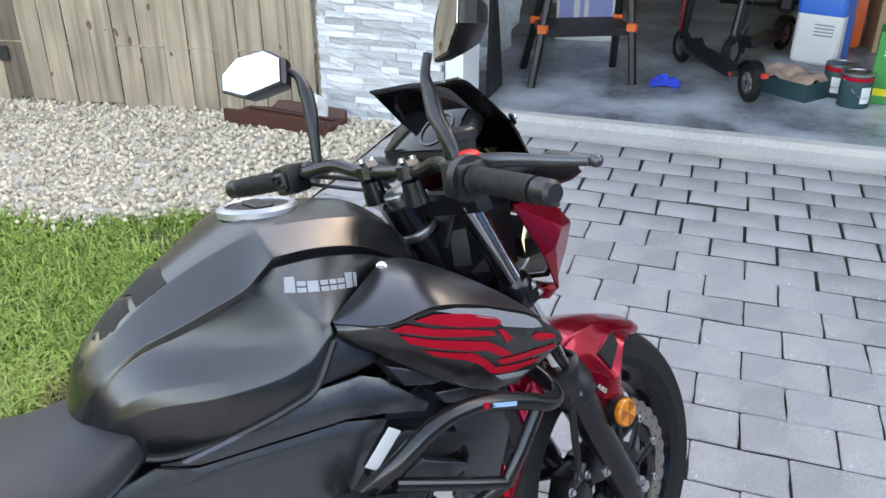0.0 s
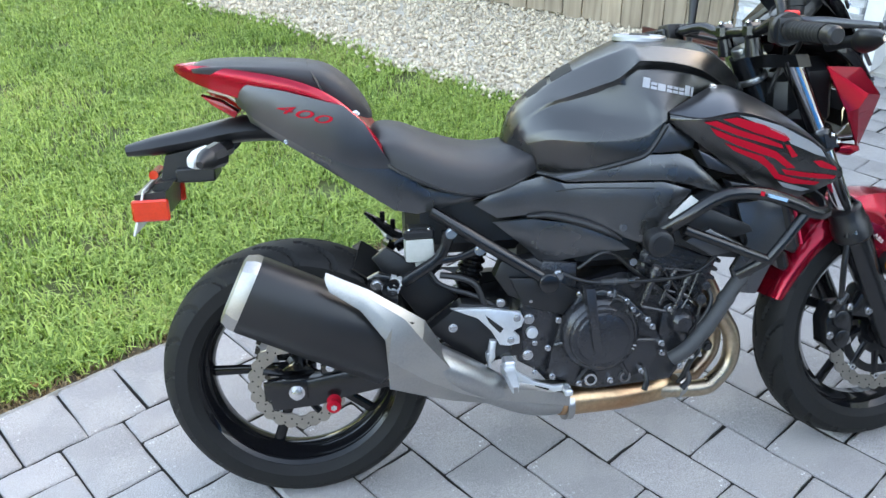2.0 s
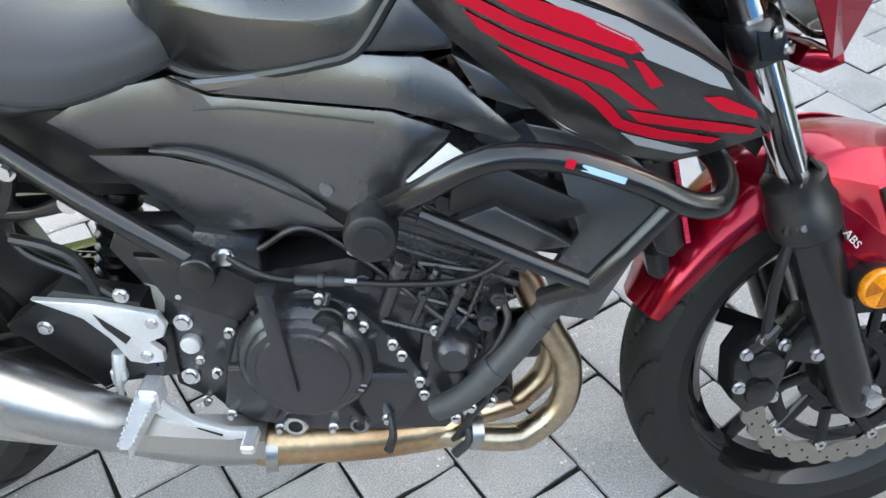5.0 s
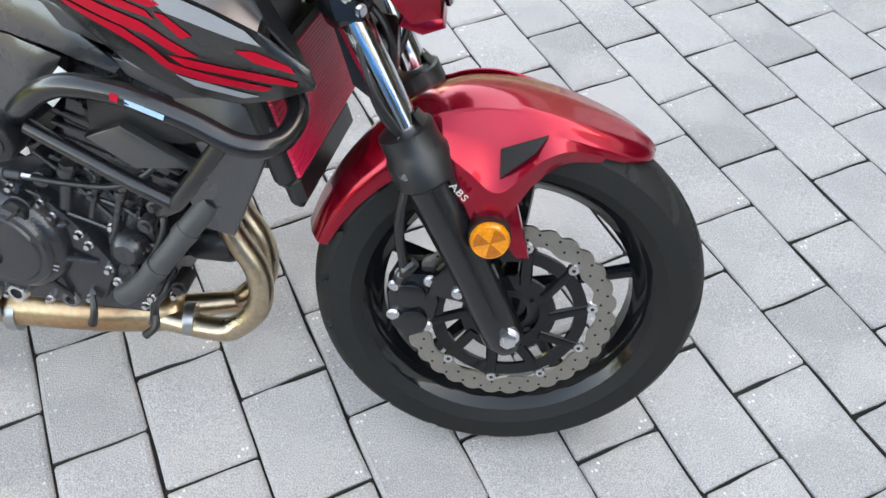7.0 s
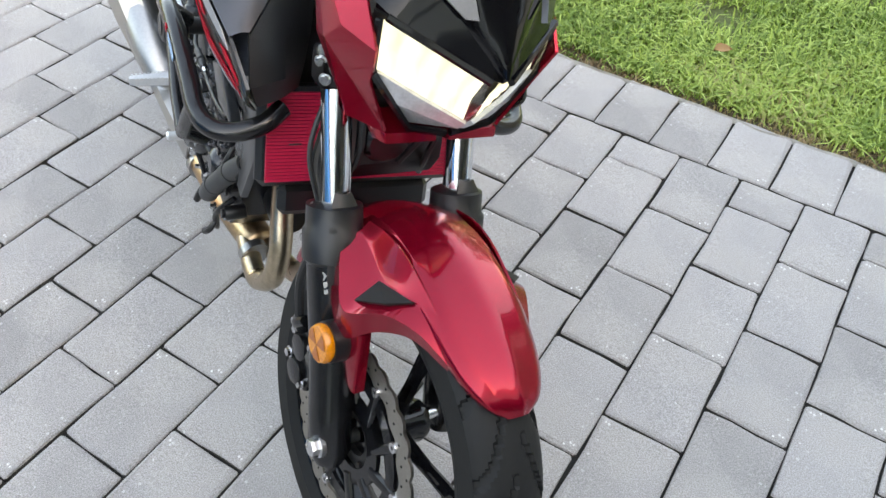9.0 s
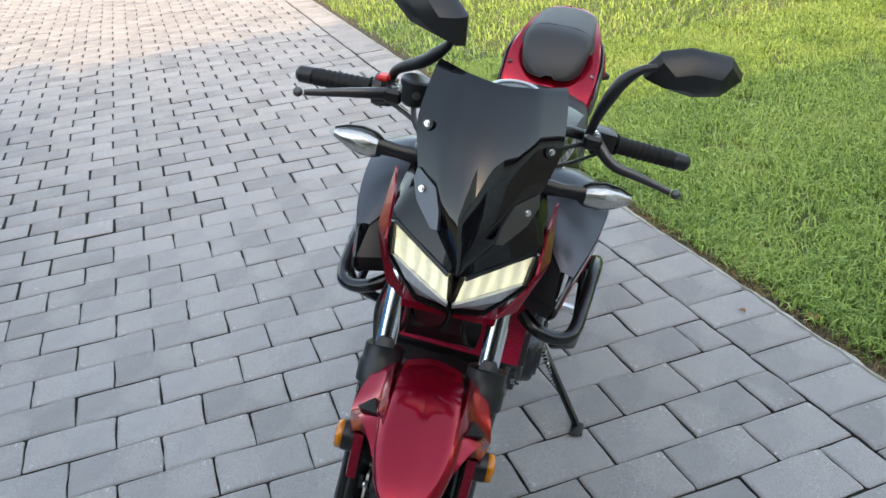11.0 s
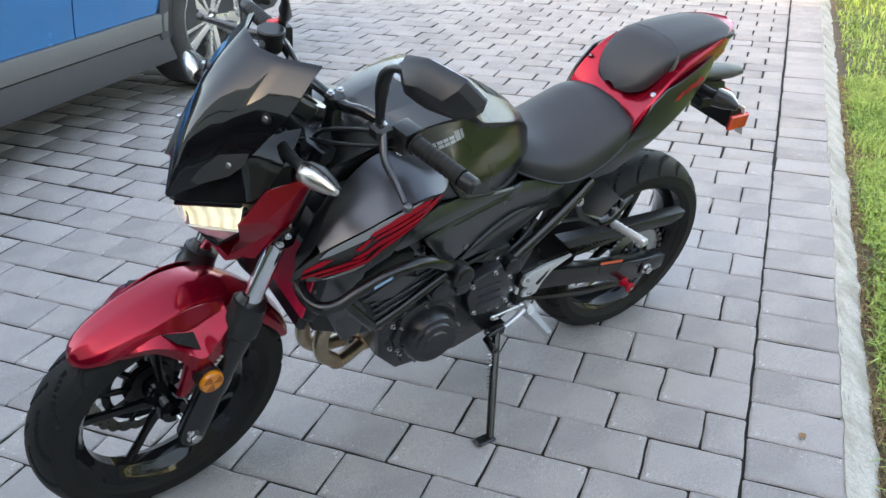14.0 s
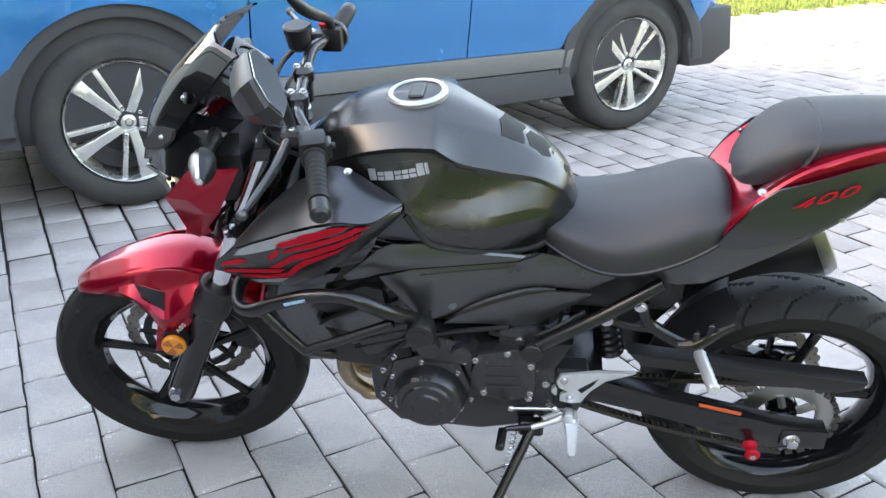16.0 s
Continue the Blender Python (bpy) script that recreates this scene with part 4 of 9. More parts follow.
        slab(bm, fan, s * 0.1450, s * 0.1474, 0.0)
        part("prism_sector", bm, M["amber_dark"], refl, "darker amber prism sector", 0)

    word = text_mesh("ABS", 0.0130)
    p0, p1 = (Vector((1.276, -0.1275, 0.536)), Vector((1.316, -0.1318, 0.496))) if s < 0 else (Vector((1.318, 0.1318, 0.494)), Vector((1.278, 0.1275, 0.534)))
    ux = (p1 - p0).normalized()
    nn = Vector((0, s, 0))
    nn = (nn - ux * nn.dot(ux)).normalized()
    mt = Matrix((ux, nn.cross(ux), nn)).transposed().to_4x4()
    mt.translation = p0
    bmesh.ops.transform(word, matrix=mt @ Matrix.Diagonal((1.25, 1, 1, 1)), verts=word.verts[:])
    part("lettering", word, M["cup"], fender, "small white letters ABS", 0)

# front brake caliper and lines
bm = bmesh.new()
slab(bm, [(1.196, 0.335), (1.214, 0.372), (1.262, 0.372), (1.272, 0.320), (1.262, 0.268), (1.226, 0.252), (1.202, 0.276)], -0.045, -0.092, 0.008)
slab(bm, [(1.255, 0.345), (1.318, 0.330), (1.335, 0.400), (1.300, 0.425), (1.262, 0.372)], -0.084, -0.104, 0.004)
cyl(bm, (1.232, -0.090, 0.338), (1.232, -0.101, 0.338), 0.021, seg=20, bev=0.003)
cyl(bm, (1.236, -0.090, 0.291), (1.236, -0.101, 0.291), 0.021, seg=20, bev=0.003)
tube(bm, [(1.215, -0.092, 0.365), (1.222, -0.104, 0.385), (1.236, -0.104, 0.400)], [0.012, 0.011, 0.008], seg=10, n=4)
caliper = bpart("front_brake_caliper", bm, M["frame_black"], "black two-piston brake caliper", steer=True)
bolts(caliper, [(1.298, -0.104, 0.352), (1.312, -0.104, 0.398), (1.208, -0.092, 0.352), (1.206, -0.092, 0.300), (1.258, -0.092, 0.362), (1.255, -0.092, 0.282), (1.218, -0.104, 0.383)], 0.007, 0.008, (0, -1, 0))
for k, (pts, r) in enumerate((([(1.222, -0.104, 0.385), (1.214, -0.115, 0.47), (1.225, -0.11, 0.57), (1.185, -0.12, 0.64), (1.155, -0.09, 0.74), (1.12, -0.05, 0.83)], 0.0068),
                              ([(1.30, -0.105, 0.42), (1.245, -0.125, 0.52), (1.222, -0.118, 0.585), (1.18, -0.13, 0.66), (1.15, -0.1, 0.75)], 0.0035))):
    bm = bmesh.new()
    tube(bm, pts, r, seg=8, n=8)
    bpart("brake_hose", bm, M["plastic"], "black brake hose", steer=True)
bm = bmesh.new()
box(bm, 1.205, 1.232, -0.128, -0.106, 0.535, 0.56, 0.003)
box(bm, 1.208, 1.228, -0.13, -0.10, 0.585, 0.60, 0.003)
bpart("hose_clamp", bm, M["plastic"], steer=True)
bolts(bike, [(1.222, -0.130, 0.55)], 0.006, 0.007, (0, -1, 0), steer=True)

# headlight cowl, lamps, screen --------------------------------------
def cowl():
    bm = bmesh.new()
    net = []
    # stations from the visor peak down and back over each side
    for s_ in (0,):
        net = [
            [Vector((1.325, 0, 0.842)), Vector((1.300, 0.045, 0.858)), Vector((1.246, 0.120, 0.882)), Vector((1.205, 0.132, 0.895))],
            [Vector((1.303, 0, 0.890)), Vector((1.282, 0.045, 0.898)), Vector((1.236, 0.105, 0.915)), Vector((1.170, 0.125, 0.930))],
            [Vector((1.270, 0, 0.940)), Vector((1.255, 0.045, 0.945)), Vector((1.216, 0.090, 0.955)), Vector((1.130, 0.110, 0.960))],
            [Vector((1.225, 0, 0.985)), Vector((1.210, 0.04, 0.987)), Vector((1.175, 0.078, 0.985)), Vector((1.100, 0.085, 0.975))],
        ]
    full = [[Vector((p.x, -p.y, p.z)) for p in row[:0:-1]] + row for row in net]
    surf(bm, full, 3, 3, sharp_v=(2, 4))
    solid(bm, 0.004)
    return bm


cowl_ob = bpart("headlight_cowl", cowl(), M["gloss_black"], "glossy black headlight cowl", steer=True, smooth=40)
for s in (-1, 1):
    # glossy red cheek beside the lamp
    bm = bmesh.new()
    ring_o = [(1.205, 0.136, 0.905), (1.110, 0.150, 0.912), (1.165, 0.150, 0.815), (1.222, 0.120, 0.738), (1.256, 0.085, 0.735), (1.252, 0.122, 0.800), (1.262, 0.132, 0.845)]
    vs = [bm.verts.new((x, s * y, z)) for x, y, z in ring_o]
    vc = [bm.verts.new((1.215, s * 0.152, 0.850)), bm.verts.new((1.190, s * 0.154, 0.822))]
    for f_ in ((0, 1, 7), (1, 2, 8), (1, 8, 7), (2, 3, 8), (3, 4, 8), (4, 5, 8), (5, 7, 8), (5, 6, 7), (6, 0, 7)):
        bm.faces.new([(vs + vc)[k] for k in f_])
    solid(bm, 0.004 if s > 0 else 0.004)
    part("cheek", bm, M["red"], cowl_ob, "glossy red cheek panel", 15)
    # lamp: dark surround, lit reflector with ribs, clear lens
    A, B, C, D = Vector((1.246, s * 0.120, 0.872)), Vector((1.318, s * 0.014, 0.836)), Vector((1.298, s * 0.006, 0.770)), Vector((1.250, s * 0.114, 0.812))
    inward = Vector((-0.006, 0, 0.001))

    def lampnet(k0, off, n=8):
        rows = []
        for i in range(n + 1):
            u = i / n
            top, bot = A.lerp(B, k0 + (1 - 2 * k0) * u), D.lerp(C, k0 + (1 - 2 * k0) * u)
            rows.append([top.lerp(bot, k0 + (1 - 2 * k0) * w) + off for w in (0, 0.25, 0.5, 0.75, 1)])
        return rows
    bm = bmesh.new()
    rows = lampnet(0.01, inward, 14)
    for i, row in enumerate(rows):
        for j, p in enumerate(row):
            row[j] = p + Vector((-0.0012 if (i % 2) else 0.0006, 0, 0)) + Vector((-0.005 * (1 - abs(j - 2) / 2), 0, 0))
    loft(bm, rows)
    housing = bmesh.new()
    loft(housing, [[p + Vector((-0.016 - 0.012 * (1 - abs(j - 2) / 2), 0, 0)) for j, p in enumerate(r)] for r in lampnet(-0.04, Vector((0, 0, 0)))])
    solid(housing, 0.004)
    part("lamp_housing", housing, M["plastic"], cowl_ob, "black lamp housing", 30)
    lamp = part("headlamp_reflector", bm, M["lamp_on"], cowl_ob, "lit pale yellow headlamp reflector", 10)
    bm = bmesh.new()
    loft(bm, [[p + Vector((0.006 * (1 - abs(j - 2) / 2), 0, 0)) for j, p in enumerate(r)] for r in lampnet(0.0, Vector((0, 0, 0)))])
    solid(bm, 0.0025)
    ln = part("headlamp_lens", bm, M["lens"], cowl_ob, "clear headlamp lens", 30)
    ln.visible_shadow = False
    # clear position lamp below
    bm = bmesh.new()
    E_ = Vector((1.262, s * 0.060, 0.752))
    F_ = Vector((1.262, s * 0.004, 0.742))
    loft(bm, [[D, (D + E_) / 2 + Vector((0.004, 0, -0.004)), E_], [(C + D) / 2 + Vector((0.004, 0, 0)), (C + D + E_ + F_) / 4 + Vector((0.012, 0, 0)), (E_ + F_) / 2], [C, (C + F_) / 2 + Vector((0.006, 0, 0)), F_]])
    solid(bm, 0.006)
    part("position_lamp", bm, M["lamp_clear"], cowl_ob, "silvery position lamp below the headlamp", 20)
    bm = bmesh.new()
    tube(bm, [A + Vector((0.002, 0, 0.006)), B + Vector((0.004, 0, 0.006))], 0.005, seg=6, smooth=False)
    tube(bm, [D + Vector((0.0, s * 0.006, 0)), E_ + Vector((0.002, 0, -0.006)), F_ + Vector((0.004, 0, -0.006))], 0.005, seg=6, smooth=False)
    tube(bm, [A + Vector((-0.004, s * 0.005, 0)), D + Vector((-0.002, s * 0.006, 0))], 0.005, seg=6, smooth=False)
    part("lamp_surround", bm, M["gloss_black"], cowl_ob)
    # red lower lip
    bm = bmesh.new()
    slab(bm, [(1.215, 0.742), (1.258, 0.734), (1.262, 0.722), (1.235, 0.712), (1.205, 0.722)], s * 0.010, s * 0.085, 0.004)
    part("lip", bm, M["red"], cowl_ob, "red lower lip")
    # indicator
    bm = bmesh.new()
    tube(bm, [(1.150, s * 0.10, 0.955), (1.152, s * 0.145, 0.957), (1.153, s * 0.185, 0.960)], [0.017, 0.012, 0.015], seg=10, n=4, flat=0.8)
    ind = bpart("indicator", bm, M["plastic"], "black indicator stalk with clear lens", steer=True)
    bm = bmesh.new()
    rings = []
    for t_, ry, rz in ((0.0, 0.018, 0.018), (0.12, 0.022, 0.023), (0.35, 0.023, 0.025), (0.65, 0.017, 0.019), (0.9, 0.008, 0.009), (1.0, 0.002, 0.002)):
        c = Vector((1.160 - 0.014 * t_, s * (0.182 + 0.088 * t_), 0.960 + 0.004 * t_))
        rings.append([c + Vector((math.cos(a) * ry, 0, math.sin(a) * rz)) for a in np.linspace(0, 2 * math.pi, 10, endpoint=False)])
    loft(bm, rings, close=True)
    part("indicator_lens", bm, M["lens"], ind, "clear indicator lens", 40)
    bm = bmesh.new()
    loft(bm, [[p * 1.0 for p in [c0 + (q - c0) * 0.82 for c0 in [sum(r, Vector()) / len(r)] for q in r]] for r in rings[:5]], close=True)
    part("indicator_reflector", bm, M["silver_lamp"], ind)
    bm = bmesh.new()
    bmesh.ops.create_uvsphere(bm, u_segments=12, v_segments=8, radius=0.0055, matrix=Matrix.Translation((1.164, s * 0.206, 0.961)))
    part("bulb", bm, M["amber"], ind, "amber indicator bulb", 60)
    bm = bmesh.new()
    rings2 = []
    for t_, ry, rz in ((-0.08, 0.017, 0.017), (0.05, 0.0232, 0.0235), (0.35, 0.0246, 0.0262), (0.65, 0.0186, 0.0204), (0.92, 0.008, 0.009)):
        c = Vector((1.157 - 0.014 * t_, s * (0.182 + 0.088 * t_), 0.960 + 0.004 * t_))
        rings2.append([c + Vector((math.cos(a) * ry, 0, math.sin(a) * rz)) for a in np.linspace(math.pi * 0.50, math.pi * 1.48, 9)])
    loft(bm, rings2)
    solid(bm, 0.003)
    part("indicator_housing", bm, M["plastic"], ind, "", 40)

bm = bmesh.new()
half = [
    [(1.332, 0, 0.850), (1.318, 0.010, 0.853), (1.304, 0.020, 0.858)],
    [(1.318, 0, 0.890), (1.298, 0.035, 0.893), (1.268, 0.062, 0.898)],
    [(1.298, 0, 0.945), (1.276, 0.050, 0.945), (1.236, 0.092, 0.942)],
    [(1.262, 0, 1.000), (1.240, 0.062, 0.998), (1.198, 0.112, 0.990)],
    [(1.222, 0, 1.045), (1.203, 0.068, 1.043), (1.160, 0.124, 1.035)],
    [(1.160, 0, 1.098), (1.145, 0.062, 1.100), (1.098, 0.116, 1.100)],
    [(1.140, 0, 1.110), (1.126, 0.060, 1.113), (1.080, 0.110, 1.112)],
]
full = [[Vector((x, -y, z)) for x, y, z in row[:0:-1]] + [Vector(p) for p in row] for row in half]
surf(bm, full, 4, 4, sharp_v=(1, 3))
solid(bm, 0.004)
screen = bpart("windscreen", bm, M["smoke"], "dark smoked windscreen with four bolts", steer=True, smooth=22)
for s in (-1, 1):
    bolts(screen, [(1.188, s * 0.104, 1.034), (1.2515, s * 0.088, 0.9475)], 0.0042, 0.006, (0.85, s * 0.45, 0.3), hexed=False)
    for p, d in (((1.186, s * 0.103, 1.033), (0.85, s * 0.45, 0.3)), ((1.244, s * 0.082, 0.943), (0.85, s * 0.45, 0.3))):
        bm = bmesh.new()
        cyl(bm, p, Vector(p) + Vector(d) * 0.003, 0.010, seg=16)
        part("washer", bm, M["plastic"], screen)
    # lighter faceted plate round the lower bolt
    n_ = Vector((0.70, s * 0.56, 0.44)).normalized()
    down = (Vector((1.246, s * 0.083, 0.944)) - Vector((1.188, s * 0.104, 1.034)))
    down = (down - n_ * down.dot(n_)).normalized()
    inw = n_.cross(down) * s
    if inw.y * s > 0:
        inw = -inw
    o_ = Vector((1.244, s * 0.082, 0.943)) + n_ * 0.0075
    bm = bmesh.new()
    rim_ = [(-0.013, -0.038), (0.026, 0.000), (0.036, 0.040), (0.036, 0.070), (0.022, 0.066), (-0.010, 0.019), (-0.020, -0.018)]
    loft(bm, [[o_ + inw * a + down * b + n_ * h for a, b in rim_] for h in (-0.006, 0.0015)], close=True)
    bmesh.ops.recalc_face_normals(bm, faces=bm.faces[:])
    part("screen_plate", bm, M["panel"], screen, "satin grey plate at the screen's lower bolt", 20)

# instrument
bm = bmesh.new()
c = Vector((1.105, 0, 1.02))
rot = Matrix.Translation(c) @ Matrix.Rotation(radians(-40), 4, "Y")
box(bm, -0.05, 0.05, -0.085, 0.085, -0.02, 0.02, 0.018, rot, 3)
dash = bpart("instrument", bm, M["plastic"], "black instrument cluster with glossy face", steer=True)
bm = bmesh.new()
box(bm, -0.042, 0.042, -0.075, 0.075, 0.019, 0.0235, 0.002, rot, 2)
part("dial_face", bm, M["gloss_black"], dash)
bm = bmesh.new()
lathe(bm, [(0.030, 0.0238), (0.034, 0.0238), (0.034, 0.026), (0.030, 0.026)], axis="z", seg=32)
bmesh.ops.transform(bm, matrix=rot @ Matrix.Translation((0, -0.03, 0)), verts=bm.verts[:])
part("dial_ring", bm, M["frame_black"], dash)

# handlebar and controls ----------------------------------------------
bm = bmesh.new()
tube(bm, [(0.938, 0.37, 0.976), (0.952, 0.27, 0.985), (0.970, 0.19, 0.995), (0.992, 0.13, 1.003), (1.000, 0.075, 0.990), (1.002, 0, 0.988), (1.000, -0.075, 0.990), (0.992, -0.13, 1.003), (0.970, -0.19, 0.995), (0.952, -0.27, 0.985), (0.938, -0.37, 0.976)], 0.0112, seg=14, n=8)
bar = bpart("handlebar", bm, M["frame_black"], "black tubular handlebar", steer=True)
for s in (-1, 1):
    bm = bmesh.new()
    cyl(bm, (1.008, s * 0.05, 0.938), (1.002, s * 0.05, 0.975), 0.019, 0.016, seg=18)
    box(bm, 0.983, 1.021, s * 0.05 - 0.016, s * 0.05 + 0.016, 0.972, 1.007, 0.008)
    r_ = bpart("bar_riser", bm, M["frame_black"], "black handlebar riser", steer=True)
    bolts(r_, [(0.991, s * 0.05, 1.006), (1.013, s * 0.05, 1.006)], 0.0055, 0.006, (0, 0, 1), hexed=False)
    # grip with ribs, and bar end
    bm = bmesh.new()
    a, b = Vector((0.956, s * 0.238, 0.987)), Vector((0.940, s * 0.352, 0.977))
    pts, rs = [], []
    for k in range(41):
        t_ = k / 40
        pts.append(a.lerp(b, t_))
        rs.append(0.0205 if k in (0, 1) else (0.0165 + (0.0012 if (k // 2) % 2 else 0) if 6 < k < 36 else 0.0172))
    tube(bm, pts, rs, seg=18, smooth=False)
    part("grip", bm, M["grip"], bar, "black rubber grip")
    bm = bmesh.new()
    d = (b - a).normalized()
    tube(bm, [b, b + d * 0.004, b + d * 0.006, b + d * 0.030, b + d * 0.036], [0.012, 0.0165, 0.017, 0.0165, 0.012], seg=20, smooth=False)
    part("bar_end_weight", bm, M["plastic"], bar, "black bar end")
    # switch housing
    bm = bmesh.new()
    q = (b - a).to_track_quat("Y", "Z").to_matrix().to_4x4()
    mt = Matrix.Translation(a - d * 0.026) @ q
    box(bm, -0.022, 0.024, -0.022, 0.022, -0.026, 0.024, 0.008, mt, 2)
    box(bm, -0.030, -0.018, -0.014, 0.014, -0.018, 0.014, 0.004, mt, 1)
    sw = part("switch_housing", bm, M["plastic"], bar, "black switch housing")
    bm = bmesh.new()
    if s < 0:
        box(bm, -0.024, 0.004, -0.012, 0.012, 0.022, 0.034, 0.004, mt)
        part("stop_switch", bm, M["stop_red"], sw, "red stop switch")
        bm = bmesh.new()
        lathe(bm, [(0.018, -0.012), (0.031, -0.012), (0.033, -0.004), (0.031, 0.004), (0.018, 0.004)], axis="y", seg=28)
        bmesh.ops.transform(bm, matrix=mt @ Matrix.Translation((0, 0.012, 0)), verts=bm.verts[:])
    else:
        for k in range(3):
            cyl(bm, mt @ Vector((-0.030, -0.01 + k * 0.01, -0.008 + 0.008 * k)), mt @ Vector((-0.036, -0.01 + k * 0.01, -0.008 + 0.008 * k)), 0.0045, seg=10)
    part("switch_button", bm, M["plastic"], sw)
    # lever with ball end
    bm = bmesh.new()
    zb = 0.987 if s < 0 else 0.959
    tube(bm, [(1.000, s * 0.195, 1.000), (1.022, s * 0.235, zb + 0.012), (1.040, s * 0.29, zb + 0.006), (1.060, s * 0.343, zb)], [0.0125, 0.0105, 0.0085, 0.0060], seg=10, n=6, flat=0.7)
    bmesh.ops.create_icosphere(bm, subdivisions=2, radius=0.0095, matrix=Matrix.Translation((1.063, s * 0.353, zb)))
    part("lever", bm, M["lever"], bar, "dark grey alloy lever with ball end", 60)
    bm = bmesh.new()
    box(bm, 0.968, 1.018, s * 0.172, s * 0.206, 0.985, 1.013, 0.006)
    part("lever_perch", bm, M["plastic"], bar)
    bolts(bar, [(0.995, s * 0.19, 1.013)], 0.005, 0.005, (0, 0, 1))
    # mirror
    bm = bmesh.new()
    if s > 0:
        stalk = [(0.995, 0.180, 1.005), (1.002, 0.184, 1.045), (1.012, 0.194, 1.090), (1.020, 0.208, 1.128), (1.026, 0.232, 1.156), (1.024, 0.258, 1.166)]
    else:
        stalk = [(0.958, -0.205, 1.005), (0.962, -0.195, 1.035), (0.985, -0.150, 1.068), (1.004, -0.125, 1.095), (1.018, -0.104, 1.125), (1.030, -0.104, 1.156)]
    tube(bm, stalk, [0.008, 0.0095, 0.0125, 0.0125, 0.0075, 0.0065], seg=12, n=6)
    mir = bpart("mirror", bm, M["plastic"], "black five-sided mirror on a stalk", steer=True)
    outline = [(0.235, 1.140), (0.250, 1.190), (0.300, 1.212), (0.378, 1.207), (0.412, 1.176), (0.400, 1.142), (0.330, 1.122)]
    cy, cz = 0.325, 1.168
    if s > 0:
        turn = Matrix.Translation((1.0, cy, cz)) @ Matrix.Rotation(radians(12), 4, "Z") @ Matrix.Rotation(radians(30), 4, "Y")
    else:
        turn = Matrix.Translation((1.045, -0.150, 1.190)) @ Matrix.Rotation(radians(-30), 4, "Z") @ Matrix.Rotation(radians(10), 4, "Y") @ Matrix.Rotation(radians(-16), 4, "X")
    ringsm = []
    for x_, k_ in ((-0.010, 0.97), (-0.004, 1.0), (0.014, 0.93), (0.036, 0.62), (0.046, 0.2)):
        ringsm.append([turn @ Vector((x_, s * (y - cy) * k_, (z - cz) * k_)) for y, z in outline])
    bm = bmesh.new()
    loft(bm, ringsm, close=True)
    part("mirror_shell", bm, M["plastic"], mir, "black mirror shell", 28)
    bm = bmesh.new()
    fv = [bm.verts.new(turn @ Vector((-0.0115, s * (y - cy) * 0.90, (z - cz) * 0.90))) for y, z in outline]
    f_ = bm.faces.new(fv)
    bmesh.ops.recalc_face_normals(bm, faces=[f_])
    bmesh.ops.solidify(bm, geom=[f_], thickness=0.001)
    part("mirror_glass", bm, M["mirror"], mir, "mirror glass", 0)

# front brake reservoir on the right, hoses and cables round the head
bm = bmesh.new()
mt = Matrix.Translation((1.018, -0.150, 1.022)) @ Matrix.Rotation(0.25, 4, "Z")
lathe(bm, [(0.001, -0.026), (0.018, -0.026), (0.023, -0.020), (0.025, 0.010), (0.028, 0.011), (0.0285, 0.022), (0.025, 0.025), (0.001, 0.025)], axis="z", seg=32, closed=False)
bmesh.ops.recalc_face_normals(bm, faces=bm.faces[:])
bmesh.ops.transform(bm, matrix=mt, verts=bm.verts[:])
res = bpart("brake_reservoir", bm, M["plastic"], "black brake fluid reservoir", steer=True)
bm = bmesh.new()
lathe(bm, [(0.001, 0.022), (0.006, 0.022), (0.008, 0.026), (0.001, 0.0265)], axis="x", seg=16, closed=False)
bmesh.ops.transform(bm, matrix=mt, verts=bm.verts[:])
part("sight_glass", bm, M["steel"], res)
for pts, r in (([(1.02, -0.15, 1.005), (1.06, -0.13, 0.97), (1.08, -0.07, 0.93), (1.085, 0.0, 0.90)], 0.0055), ([(0.975, 0.2, 0.99), (1.02, 0.13, 0.975), (1.06, 0.08, 0.95), (1.05, 0.05, 0.87)], 0.0045),
               ([(0.975, -0.22, 0.985), (1.02, -0.14, 0.965), (1.05, -0.09, 0.93), (1.04, -0.06, 0.86)], 0.0045), ([(0.97, 0.23, 0.98), (1.03, 0.15, 0.955), (1.075, 0.06, 0.93), (1.06, -0.02, 0.87)], 0.0035)):
    bm = bmesh.new()
    tube(bm, pts, r, seg=8, n=8)
    bpart("cable", bm, M["plastic"], "black control cable", steer=True)
bm = bmesh.new()
box(bm, 1.06, 1.13, -0.07, 0.07, 0.80, 0.90, 0.02)
box(bm, 1.09, 1.20, -0.085, 0.085, 0.77, 0.93, 0.03)
bpart("cowl_core", bm, M["plastic"], steer=True)
bm = bmesh.new()
slab(bm, [(1.118, 0.745), (1.165, 0.735), (1.195, 0.640), (1.185, 0.612), (1.150, 0.640)], -0.070, 0.070, 0.006)
bpart("fork_bridge_cover", bm, M["plastic"], "black cover between the fork legs", steer=True)
bm = bmesh.new()
lathe(bm, [(0.001, 1.205), (0.030, 1.204), (0.036, 1.198), (0.038, 1.182), (0.020, 1.172), (0.001, 1.172)], axis="x", seg=28, closed=False, at=(0, -0.03, 0.680))
bpart("horn", bm, M["frame_black"], "round black horn", steer=True)
